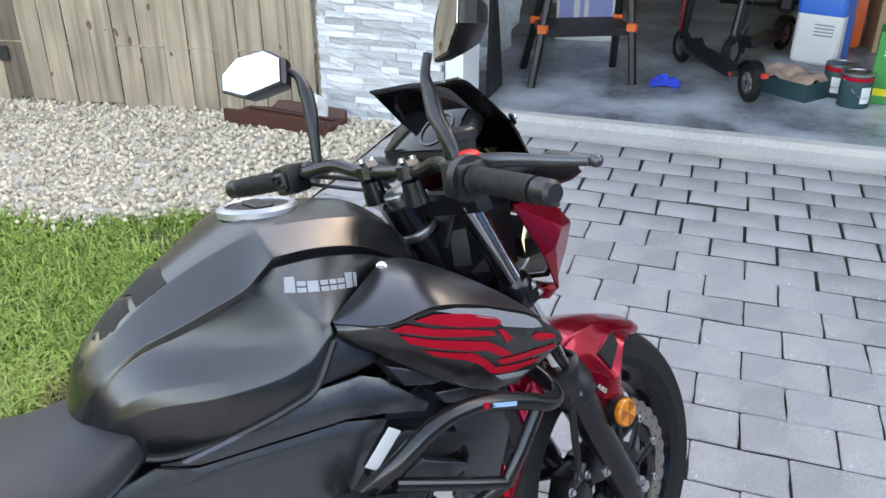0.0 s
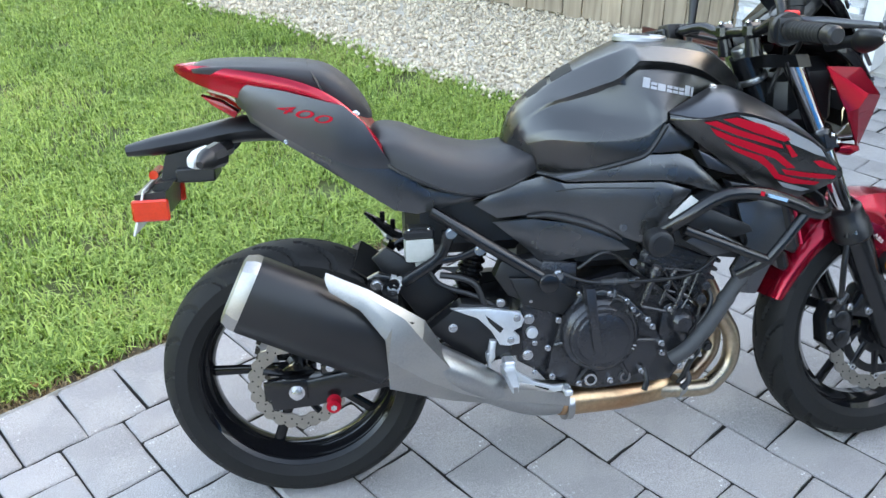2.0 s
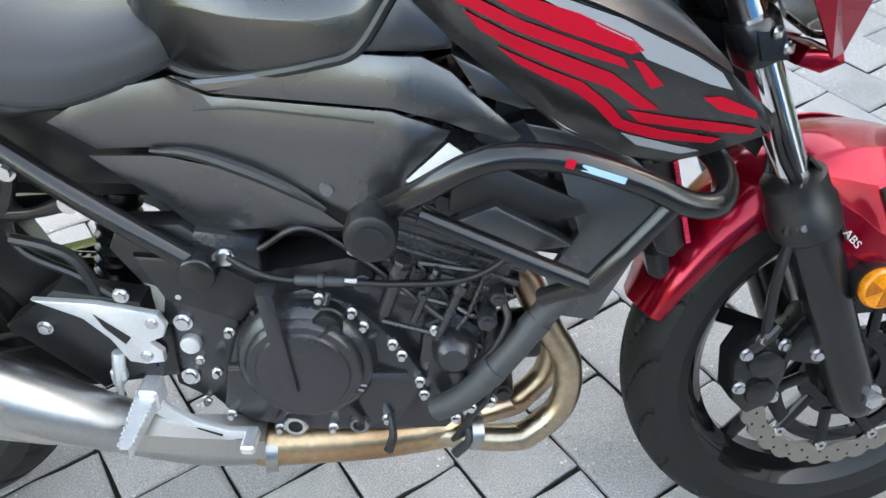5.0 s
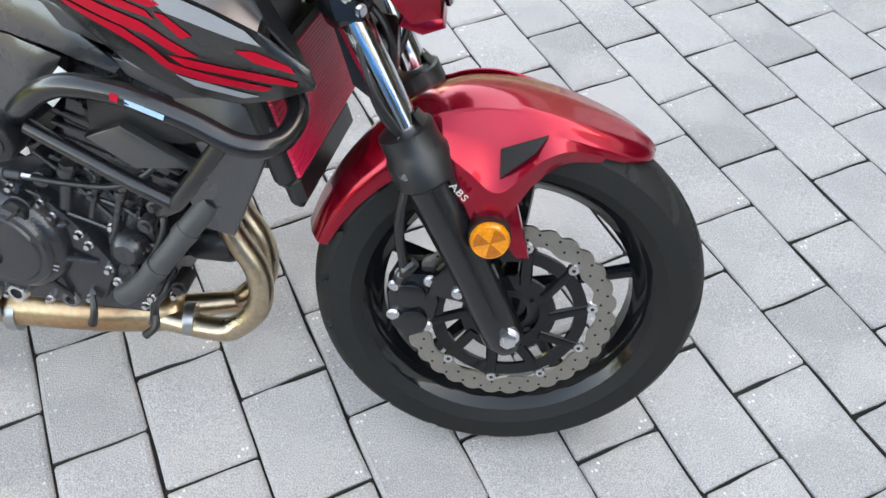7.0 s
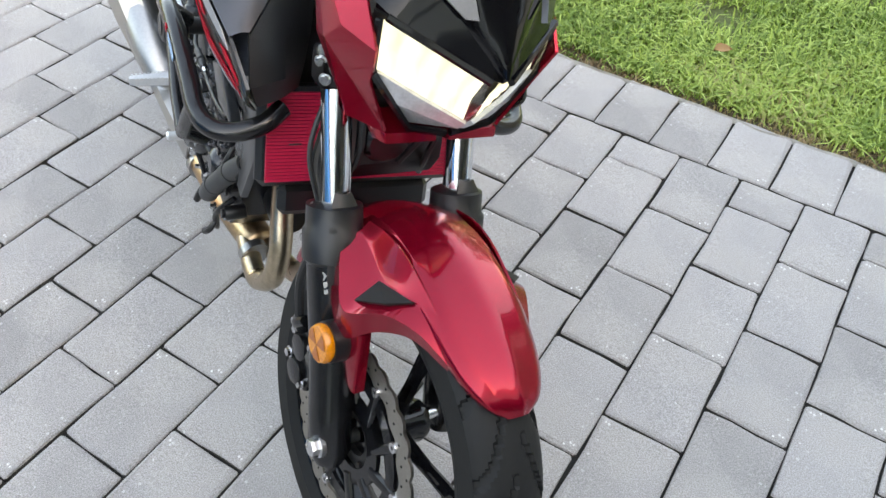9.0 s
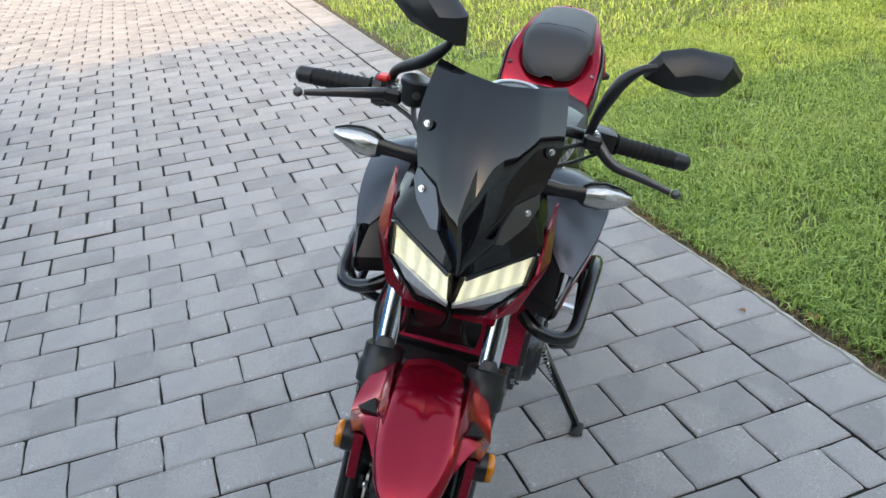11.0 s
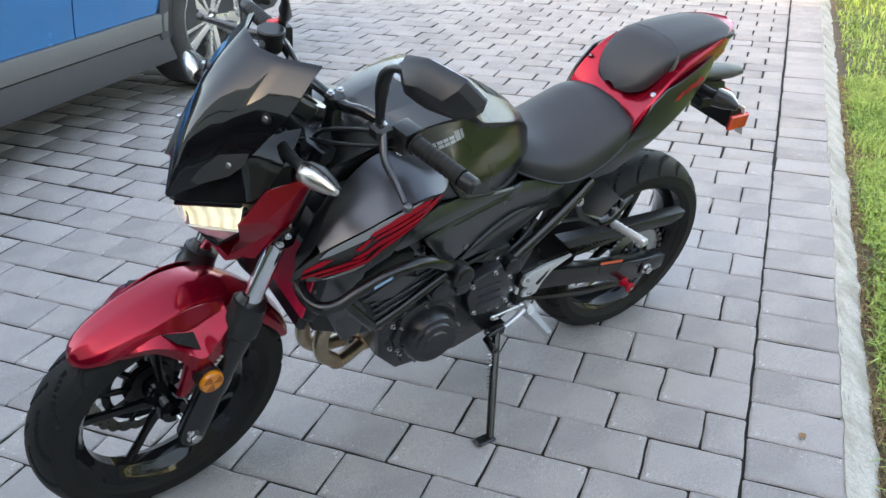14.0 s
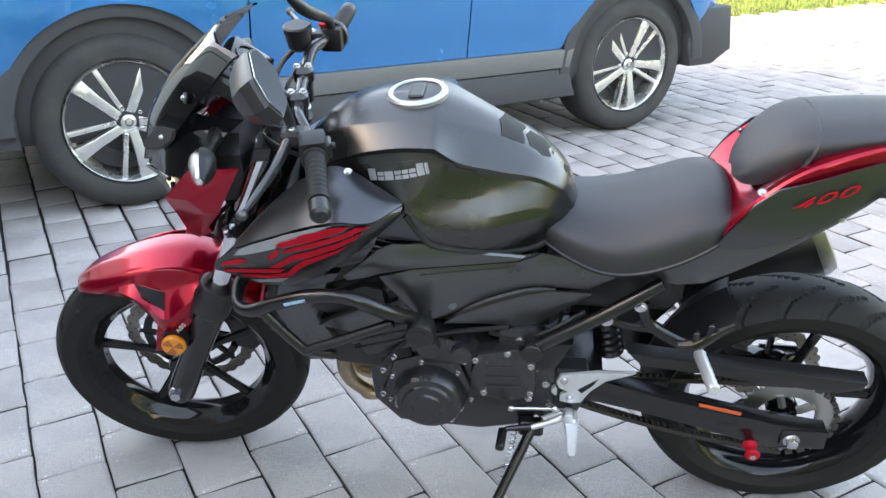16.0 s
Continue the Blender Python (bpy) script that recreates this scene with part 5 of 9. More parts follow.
for pts in ([(1.15, 0.05, 0.76), (1.20, 0.045, 0.72), (1.205, 0.035, 0.66), (1.17, 0.06, 0.60)], [(1.13, -0.06, 0.78), (1.19, -0.075, 0.72), (1.20, -0.07, 0.65), (1.19, -0.09, 0.60)], [(1.14, 0.02, 0.77), (1.21, 0.012, 0.71), (1.195, 0.0, 0.64)]):
    bm = bmesh.new()
    tube(bm, pts, 0.005, seg=8, n=7)
    bpart("cable", bm, M["plastic"], "black control cable", steer=True)

# tank -----------------------------------------------------------------
tank_half = [
    # centre, top edge, shoulder, ledge, logo panel's lower edge, knee valley, bulge, lower edge
    [(0.478, 0, 0.785), (0.480, 0.022, 0.785), (0.484, 0.040, 0.782), (0.485, 0.043, 0.779), (0.486, 0.046, 0.776), (0.488, 0.050, 0.771), (0.492, 0.058, 0.760), (0.502, 0.058, 0.742)],
    [(0.500, 0, 0.840), (0.503, 0.034, 0.838), (0.509, 0.066, 0.829), (0.510, 0.069, 0.825), (0.511, 0.071, 0.821), (0.513, 0.074, 0.815), (0.518, 0.090, 0.785), (0.528, 0.082, 0.729)],
    [(0.545, 0, 0.883), (0.547, 0.040, 0.880), (0.556, 0.088, 0.866), (0.557, 0.089, 0.861), (0.557, 0.089, 0.857), (0.558, 0.096, 0.847), (0.562, 0.122, 0.798), (0.566, 0.104, 0.721)],
    [(0.600, 0, 0.919), (0.600, 0.044, 0.914), (0.610, 0.110, 0.886), (0.611, 0.109, 0.880), (0.611, 0.108, 0.875), (0.614, 0.117, 0.852), (0.616, 0.147, 0.796), (0.615, 0.130, 0.727)],
    [(0.650, 0, 0.946), (0.650, 0.054, 0.939), (0.654, 0.124, 0.902), (0.655, 0.122, 0.895), (0.655, 0.120, 0.888), (0.660, 0.131, 0.846), (0.662, 0.159, 0.796), (0.665, 0.150, 0.740)],
    [(0.700, 0, 0.969), (0.698, 0.070, 0.959), (0.697, 0.136, 0.919), (0.699, 0.134, 0.911), (0.701, 0.132, 0.904), (0.706, 0.144, 0.842), (0.708, 0.166, 0.798), (0.712, 0.163, 0.754)],
    [(0.742, 0, 0.987), (0.742, 0.086, 0.975), (0.734, 0.149, 0.951), (0.738, 0.130, 0.932), (0.746, 0.145, 0.882), (0.748, 0.157, 0.836), (0.750, 0.168, 0.806), (0.751, 0.168, 0.770)],
    [(0.800, 0, 0.988), (0.800, 0.089, 0.972), (0.800, 0.140, 0.944), (0.800, 0.122, 0.927), (0.788, 0.164, 0.850), (0.788, 0.166, 0.841), (0.788, 0.168, 0.833), (0.787, 0.167, 0.824)],
    [(0.870, 0, 0.978), (0.870, 0.085, 0.961), (0.870, 0.127, 0.925), (0.870, 0.112, 0.911), (0.870, 0.118, 0.875), (0.870, 0.122, 0.862), (0.870, 0.122, 0.850), (0.870, 0.122, 0.838)],
    [(0.925, 0, 0.961), (0.925, 0.074, 0.942), (0.929, 0.099, 0.892), (0.929, 0.094, 0.885), (0.929, 0.097, 0.872), (0.929, 0.098, 0.862), (0.929, 0.098, 0.850), (0.929, 0.098, 0.832)],
    [(0.975, 0, 0.920), (0.975, 0.056, 0.904), (0.977, 0.075, 0.860), (0.977, 0.074, 0.855), (0.977, 0.075, 0.848), (0.976, 0.077, 0.838), (0.975, 0.078, 0.826), (0.975, 0.078, 0.802)],
    [(1.010, 0, 0.870), (1.010, 0.038, 0.860), (1.010, 0.053, 0.832), (1.010, 0.053, 0.828), (1.010, 0.054, 0.822), (1.010, 0.054, 0.814), (1.010, 0.055, 0.800), (1.010, 0.055, 0.780)],
]
net = [[Vector((x, -y, z)) for x, y, z in row[:0:-1]] + [Vector(p) for p in row] for row in tank_half]
bm = bmesh.new()
surf(bm, net, 4, 3, sharp_u=(6,), sharp_v=(3, 4, 5, 6, 8, 9, 10, 11))
tank_skin = BVHTree.FromBMesh(bm)
tank = soft_edges(bpart("fuel_tank", bm, M["tank"], "satin black fuel tank with creased sides", smooth=60), 0.0022, 13)
low = [[Vector((row[-1][0], s_ * row[-1][1] * 1.004, row[-1][2])) for row in tank_half[0:8]] for s_ in (-1, 1)]
for line in low:
    bm = bmesh.new()
    tube(bm, line, 0.006, seg=8, n=4)
    part("tank_seam", bm, M["plastic"], tank)
# filler cap
bm = bmesh.new()
cap_m = Matrix.Translation((0.782, 0, 0.9855)) @ Matrix.Rotation(radians(4), 4, "Y")
lathe(bm, [(0.045, 0.0), (0.045, 0.004), (0.048, 0.006), (0.054, 0.005), (0.057, 0.001), (0.057, -0.008)], axis="z", seg=48, closed=False)
bmesh.ops.transform(bm, matrix=cap_m, verts=bm.verts[:])
cap = part("filler_ring", bm, M["alu_ring"], tank, "silver filler cap ring")
bm = bmesh.new()
lathe(bm, [(0.001, 0.003), (0.034, 0.003), (0.045, 0.002)], axis="z", seg=40, closed=False)
box(bm, -0.014, 0.014, -0.030, 0.030, 0.002, 0.008, 0.003)
bmesh.ops.transform(bm, matrix=cap_m, verts=bm.verts[:])
part("filler_cap", bm, M["plastic"], tank, "dark filler cap with lock flap")
# rubber tank pad strips along the rear edge
tx = [row[0][0] for row in tank_half]
tank_c = lambda x: float(np.interp(x, tx, [row[0][2] for row in tank_half]))
tank_w = lambda x: float(np.interp(x, tx, [row[1][1] for row in tank_half]))
for x0, x1, wide in ((0.494, 0.532, 0.86), (0.538, 0.580, 0.90), (0.588, 0.630, 0.90)):
    bm = bmesh.new()
    rows_ = []
    for x in np.linspace(x0, x1, 6):
        w = tank_w(x) * wide
        lag = 0.010
        rows_.append([Vector((x - lag * abs(f_) + (0.004 if abs(f_) > 0.9 else 0), f_ * w, tank_c(x - 0.010 * abs(f_)) - 0.002 * abs(f_) + h_)) for f_, h_ in ((-1.06, -0.004), (-1.0, 0.001), (-0.5, 0.002), (0, 0.0025), (0.5, 0.002), (1.0, 0.001), (1.06, -0.004))])
    loft(bm, rows_)
    solid(bm, 0.003)
    pad = part("tank_pad", bm, M["grip"], tank, "black rubber tank pad strip", 25)


# badge: a row of plain upright blocks of uneven width, some split, laid on the tank's skin
BADGE = ((0.15, 1.0, False), (0.125, 0.68, True), (0.17, 0.68, False), (0.125, 0.68, True), (0.115, 0.68, True), (0.125, 0.68, True), (0.13, 1.0, False), (0.06, 0.95, False))
for s in (-1, 1):
    a, b = Vector((0.743, 0, 0.8985)), Vector((0.855, 0, 0.8715))
    if s > 0:
        a, b = b, a
    along, up = b - a, Vector((0.24, 0, 0.97)) * 0.0195
    at_ = 0.0
    for wd, hh, split in BADGE:
        bm = bmesh.new()
        for z0, z1 in ([(0.0, hh * 0.42), (hh * 0.58, hh)] if split else [(0.0, hh)]):
            cor = [a + along * (at_ + wd * q * 0.84) + up * e for q, e in ((0, z0), (0.5, z0), (1, z0), (1, z1), (0.5, z1), (0, z1))]
            low_, top_ = [], []
            for p in cor:
                hit = tank_skin.ray_cast(Vector((p.x, s * 0.30, p.z)), Vector((0, -s, 0)))[0]
                y = hit.y if hit else s * 0.13
                low_.append(bm.verts.new((p.x, y - s * 0.001, p.z)))
                top_.append(bm.verts.new((p.x, y + s * 0.0012, p.z)))
            bm.faces.new(low_), bm.faces.new(top_)
            for k in range(6):
                bm.faces.new((low_[k], low_[(k + 1) % 6], top_[(k + 1) % 6], top_[k]))
        bmesh.ops.recalc_face_normals(bm, faces=bm.faces[:])
        part("badge_block", bm, M["decal_grey"], tank, "", 0)
        at_ += wd

# seats, tail ------------------------------------------------------------
seat_spec = [
    (0.198, 0.816, 0.055, 0.808), (0.206, 0.827, 0.104, 0.797), (0.226, 0.832, 0.128, 0.768), (0.265, 0.826, 0.139, 0.744), (0.31, 0.808, 0.145, 0.722), (0.37, 0.786, 0.146, 0.702),
    (0.43, 0.776, 0.140, 0.698), (0.49, 0.782, 0.120, 0.712), (0.535, 0.790, 0.094, 0.728), (0.555, 0.792, 0.070, 0.735),
]
net = []
for x, zt, w, zb in seat_spec:
    hv = [(0, zt), (w * 0.45, zt - 0.003), (w * 0.80, zt - 0.018), (w * 0.97, (zt + zb) / 2), (w, zb)]
    net.append([Vector((x, -y, z)) for y, z in hv[:0:-1]] + [Vector((x, y, z)) for y, z in hv])
bm = bmesh.new()
surf(bm, net, 4, 3)
seat = bpart("rider_seat", bm, M["vinyl"], "black vinyl rider seat", smooth=60)
bm = bmesh.new()
for s in (-1, 1):
    tube(bm, [(x, s * w * 1.0, zb) for x, zt, w, zb in seat_spec[1:]], 0.004, seg=6, n=4)
part("seat_edge", bm, M["plastic"], seat)
pill_spec = [(-0.152, 0.966, 0.030, 0.960), (-0.142, 0.974, 0.060, 0.957), (-0.11, 0.979, 0.076, 0.954), (-0.03, 0.978, 0.085, 0.948), (0.045, 0.973, 0.092, 0.934), (0.098, 0.965, 0.094, 0.918), (0.132, 0.950, 0.093, 0.893), (0.166, 0.920, 0.084, 0.866), (0.192, 0.885, 0.058, 0.852), (0.204, 0.858, 0.022, 0.848)]
net = []
for x, zt, w, zb in pill_spec:
    hv = [(0, zt), (w * 0.5, zt - 0.002), (w * 0.86, zt - 0.010), (w, (zt + zb) / 2), (w * 0.97, zb)]
    net.append([Vector((x, -y, z)) for y, z in hv[:0:-1]] + [Vector((x, y, z)) for y, z in hv])
bm = bmesh.new()
surf(bm, net, 4, 3)
pill = bpart("pillion_seat", bm, M["vinyl"], "black vinyl pillion seat", smooth=60)
bm = bmesh.new()
tube(bm, [(0.112, -0.093, 0.900), (0.094, -0.089, 0.940), (0.084, -0.05, 0.958), (0.082, 0, 0.960), (0.084, 0.05, 0.958), (0.094, 0.089, 0.940), (0.112, 0.093, 0.900)], 0.0035, seg=6, n=5, flat=3.0)
part("strap", bm, M["vinyl"], pill, "black seat strap")

tail_spec = [
    (-0.188, 0.012, 0.970, 0.958), (-0.165, 0.038, 0.971, 0.946), (-0.12, 0.068, 0.970, 0.928), (-0.05, 0.094, 0.961, 0.905), (0.03, 0.112, 0.946, 0.880), (0.09, 0.122, 0.926, 0.852), (0.130, 0.128, 0.904, 0.822), (0.165, 0.131, 0.874, 0.800), (0.195, 0.131, 0.842, 0.782), (0.215, 0.128, 0.812, 0.768), (0.228, 0.122, 0.785, 0.755),
]
net = []
for x, w, zt, zb in tail_spec:
    dip = 0.022 if x > 0.1 else 0.004
    hv = [(0, zt - dip), (w * 0.5, zt - dip * 0.9), (w * 0.86, zt - dip * 0.2), (w * 0.95, zt), (w * 1.0, zt - 0.012), (w * 0.97, zb)]
    net.append([Vector((x, -y, z)) for y, z in hv[:0:-1]] + [Vector((x, y, z)) for y, z in hv])
bm = bmesh.new()
surf(bm, net, 4, 3, sharp_v=(2, 8))
tail = bpart("tail_cowl", bm, M["red"], "glossy candy red tail cowl", smooth=40)
for s in (-1, 1):
    bolts(tail, [(0.170, s * 0.116, 0.869)], 0.006, 0.005, (0, s * 0.4, 1), hexed=False)
    ty = lambda x, z: float(np.interp(x, [-0.09, -0.03, 0.03, 0.08, 0.13, 0.2, 0.3, 0.45], [0.070, 0.105, 0.126, 0.136, 0.142, 0.140, 0.130, 0.116])) - 0.10 * max(0, 0.80 - z)
    pan = bpart("tail_panel", panel([(-0.075, 0.940), (0.035, 0.921), (0.148, 0.889), (0.184, 0.855), (0.208, 0.805), (0.240, 0.757), (0.168, 0.764), (0.073, 0.804), (-0.026, 0.866), (-0.060, 0.892)], ty, s), M["charcoal"], "matt charcoal tail side panel", smooth=30)
    bpart("under_panel", panel([(-0.055, 0.905), (-0.026, 0.881), (0.073, 0.820), (0.168, 0.780), (0.232, 0.765), (0.30, 0.711), (0.38, 0.693), (0.452, 0.695), (0.43, 0.680), (0.352, 0.668), (0.285, 0.656), (0.237, 0.668), (0.154, 0.730), (0.062, 0.796), (-0.038, 0.860)], lambda x, z: ty(x, z) - 0.005, s), M["panel"], "black plastic tail under panel", smooth=30)
    bolts(pan, [(0.03, s * 0.120, 0.822)], 0.0035, 0.004, (0, s, 0), hexed=False)
    # displacement number
    bm = text_mesh("400", 0.048, 0.35)
    p0, p1 = (Vector((0.016, -0.127, 0.903)), Vector((0.136, -0.1455, 0.868))) if s < 0 else (Vector((0.132, 0.1455, 0.869)), Vector((0.012, 0.1255, 0.904)))
    ux = (p1 - p0).normalized()
    up = (Vector((0, 0, 1)) - ux * ux.z).normalized()
    nn = ux.cross(up)
    mt = Matrix((ux, up, nn)).transposed().to_4x4()
    mt.translation = p0 - up * 0.018 + nn * 0.003
    bmesh.ops.transform(bm, matrix=mt @ Matrix.Diagonal((1.42, 0.52, 1, 1)), verts=bm.verts[:])
    part("number", bm, M["decal_red"], pan, "red number 400", 0)
    # tail lamp side
    bm = bmesh.new()
    slab(bm, [(-0.135, 0.912), (-0.095, 0.898), (-0.064, 0.876), (-0.072, 0.864), (-0.112, 0.890)], s * 0.02, s * 0.058, 0.003)
    part("tail_lamp", bm, M["tail_red"], tail, "red tail lamp")
# plate holder
bm = bmesh.new()
tube(bm, [(0.06, 0, 0.830), (-0.06, 0, 0.835), (-0.16, 0, 0.820), (-0.245, 0, 0.808), (-0.305, 0, 0.800)], [0.028, 0.028, 0.024, 0.020, 0.012], seg=10, n=4, flat=1.5)
slab(bm, [(-0.10, 0.815), (-0.14, 0.77), (-0.20, 0.735), (-0.24, 0.735), (-0.225, 0.79)], -0.028, 0.028, 0.004)
slab(bm, [(-0.205, 0.745), (-0.245, 0.74), (-0.262, 0.70), (-0.245, 0.695)], -0.06, 0.06, 0.003)
box(bm, -0.205, -0.125, -0.046, 0.046, 0.735, 0.765, 0.004)
slab(bm, [(-0.222, 0.728), (-0.284, 0.722), (-0.284, 0.666), (-0.226, 0.672)], -0.079, 0.079, 0.004)
hold = bpart("plate_holder", bm, M["plastic"], "black number plate holder", smooth=40)
bm = bmesh.new()
box(bm, -0.002, 0.002, -0.09, 0.09, -0.10, 0.0, 0.001)
bmesh.ops.transform(bm, matrix=Matrix.Translation((-0.262, 0, 0.735)) @ Matrix.Rotation(radians(18), 4, "Y"), verts=bm.verts[:])
part("number_plate", bm, M["white"], hold, "white number plate")
for s in (-1, 1):
    bm = bmesh.new()
    box(bm, -0.290, -0.216, s * 0.080, s * 0.094, 0.669, 0.714, 0.004)
    part("reflector", bm, M["red_lens"], hold, "red side reflector")
    bm = bmesh.new()
    tube(bm, [(-0.10, s * 0.02, 0.800), (-0.115, s * 0.07, 0.798), (-0.12, s * 0.095, 0.796)], [0.018, 0.012, 0.015], seg=10, n=4)
    tube(bm, [(-0.105, s * 0.092, 0.800), (-0.125, s * 0.12, 0.795), (-0.135, s * 0.15, 0.790)], [0.026, 0.022, 0.008], seg=10, n=4)
    ri = part("rear_indicator", bm, M["plastic"], hold, "black rear indicator")
    bm = bmesh.new()
    tube(bm, [(-0.125, s * 0.088, 0.797), (-0.148, s * 0.105, 0.792), (-0.156, s * 0.128, 0.788)], [0.022, 0.020, 0.007], seg=10, n=4)
    part("indicator_lens", bm, M["white"], hold, "clear rear indicator lens")
bm = bmesh.new()
cyl(bm, (-0.252, -0.03, 0.752), (-0.252, 0.03, 0.752), 0.010, seg=10)
part("plate_lamp", bm, M["red_lens"], hold)

# side covers and shrouds ---------------------------------------------------
for s in (-1, 1):
    cy_ = lambda x, z: float(np.interp(x, [0.40, 0.50, 0.58, 0.70, 0.79, 0.86, 0.92], [0.122, 0.124, 0.134, 0.160, 0.180, 0.181, 0.172])) - 0.10 * max(0, 0.68 - z) - 0.10 * max(0, z - 0.72)
    cov = bpart("side_cover", panel([(0.590, 0.707), (0.783, 0.709), (0.842, 0.690), (0.812, 0.646), (0.775, 0.596), (0.745, 0.577), (0.700, 0.594), (0.618, 0.628), (0.527, 0.643), (0.45, 0.638), (0.402, 0.670), (0.456, 0.702), (0.542, 0.724), (0.572, 0.714)], cy_, s, cuts=4), M["panel"], "satin black side cover", smooth=30)
    bm = panel([(0.548, 0.728), (0.571, 0.724), (0.66, 0.740), (0.749, 0.765), (0.813, 0.766), (0.842, 0.752), (0.914, 0.685), (0.905, 0.676), (0.860, 0.693), (0.84, 0.701), (0.784, 0.7145), (0.592, 0.7125), (0.575, 0.718)], lambda x, z: cy_(x, z) + 0.004, s)
    part("upper_cover", bm, M["panel"], cov, "black trim below the tank", 30)
    bm = panel([(0.752, 0.768), (0.789, 0.829), (0.850, 0.792), (0.846, 0.772), (0.813, 0.768)], lambda x, z: 0.168, s)
    part("infill_panel", bm, M["charcoal"], cov, "charcoal panel between tank and shroud", 30)
    bm = panel([(0.440, 0.630), (0.526, 0.633), (0.618, 0.618), (0.698, 0.583), (0.727, 0.562), (0.662, 0.553), (0.612, 0.542), (0.549, 0.526), (0.520, 0.560)], lambda x, z: cy_(x, z) + 0.003 - 0.10 * max(0, 0.6 - z), s)
    part("lower_cover", bm, M["panel"], cov, "black lower side cover", 30)
    bm = bmesh.new()
    tube(bm, [(x, s * (cy_(x, z) + 0.002), z) for x, z in ((0.512, 0.640), (0.56, 0.640), (0.62, 0.625), (0.67, 0.606), (0.706, 0.586))], [0.003, 0.0075, 0.009, 0.008, 0.003], seg=10, n=6)
    part("cover_rib", bm, M["plastic"], cov)
    bm = bmesh.new()
    tube(bm, [(x, s * cy_(x, z), z) for x, z in ((0.570, 0.692), (0.62, 0.698), (0.70, 0.698), (0.765, 0.697))], 0.0012, seg=6, n=6)
    part("cover_crease", bm, M["plastic"], cov)
    bolts(cov, [(0.710, s * 0.153, 0.612)], 0.0070, 0.006, (0, s, 0), hexed=False, material=M["engine_bolt"])
    # shroud: an upper plate that slopes out to a ridge, and a side plate below the ridge
    SX = [0.792, 0.838, 0.895, 0.950, 1.010, 1.060, 1.102, 1.150]
    ridge_y, ridge_z = [0.170, 0.226, 0.246, 0.246, 0.240, 0.228, 0.214, 0.200], [0.845, 0.842, 0.853, 0.840, 0.815, 0.790, 0.764, 0.724]
    foot_y, foot_z = [0.172, 0.198, 0.208, 0.210, 0.204, 0.190, 0.186, 0.188], [0.830, 0.796, 0.748, 0.706, 0.678, 0.664, 0.672, 0.692]
    ry_, rz_, fy_, fz_ = ((lambda x, q=q: float(np.interp(x, SX, q))) for q in (ridge_y, ridge_z, foot_y, foot_z))

    def sh_y(x, z):
        k = min(1.0, max(0.0, (rz_(x) - z) / max(0.004, rz_(x) - fz_(x))))
        return ry_(x) + (fy_(x) - ry_(x)) * k + 0.006 * math.sin(math.pi * k)
    inner = [(0.790, 0.164, 0.850), (0.840, 0.144, 0.870), (0.893, 0.124, 0.890), (0.936, 0.116, 0.888), (1.000, 0.124, 0.854), (1.055, 0.150, 0.812), (1.100, 0.188, 0.772)]
    bm = bmesh.new()
    rows_ = []
    for k, p in enumerate(inner):
        a, b = Vector((p[0], s * p[1], p[2])), Vector((SX[k], s * (ridge_y[k] - 0.001), ridge_z[k] + 0.002))
        bow = Vector((0, 0, 0.010)) * min(1, (b - a).length / 0.1)
        rows_.append([a - Vector((0, 0, 0.006)), a, a.lerp(b, 0.25) + bow * 0.7, a.lerp(b, 0.5) + bow, a.lerp(b, 0.8) + bow * 0.6, b, b - Vector((0, s * 0.004, 0.005))])
    surf(bm, rows_, 4, 2, sharp_v=(1, 5))
    shr = bpart("tank_shroud", bm, M["charcoal"], "charcoal tank shroud with red and grey graphics", smooth=30)
    bm = panel([(x, rz_(x) - 0.001) for x in SX] + [(1.155, 0.705), (1.152, 0.694)] + [(x, fz_(x)) for x in SX[-2::-1]], sh_y, s, cuts=3, roll=0.002)
    part("lower_shroud", bm, M["tank"], shr, "black lower shroud", 30)

    def decal(name, outline, material, label):
        part(name, panel(outline, lambda x, z: sh_y(x, z) + 0.0016, s, 0.001, 2, 0.0), material, shr, label, 30)
    decal("grey_graphic", [(0.901, 0.848), (0.934, 0.842), (0.989, 0.823), (1.061, 0.787), (1.090, 0.768), (1.104, 0.750), (1.079, 0.758), (1.015, 0.786), (1.000, 0.803)], M["decal_grey"], "silver grey graphic stripe")
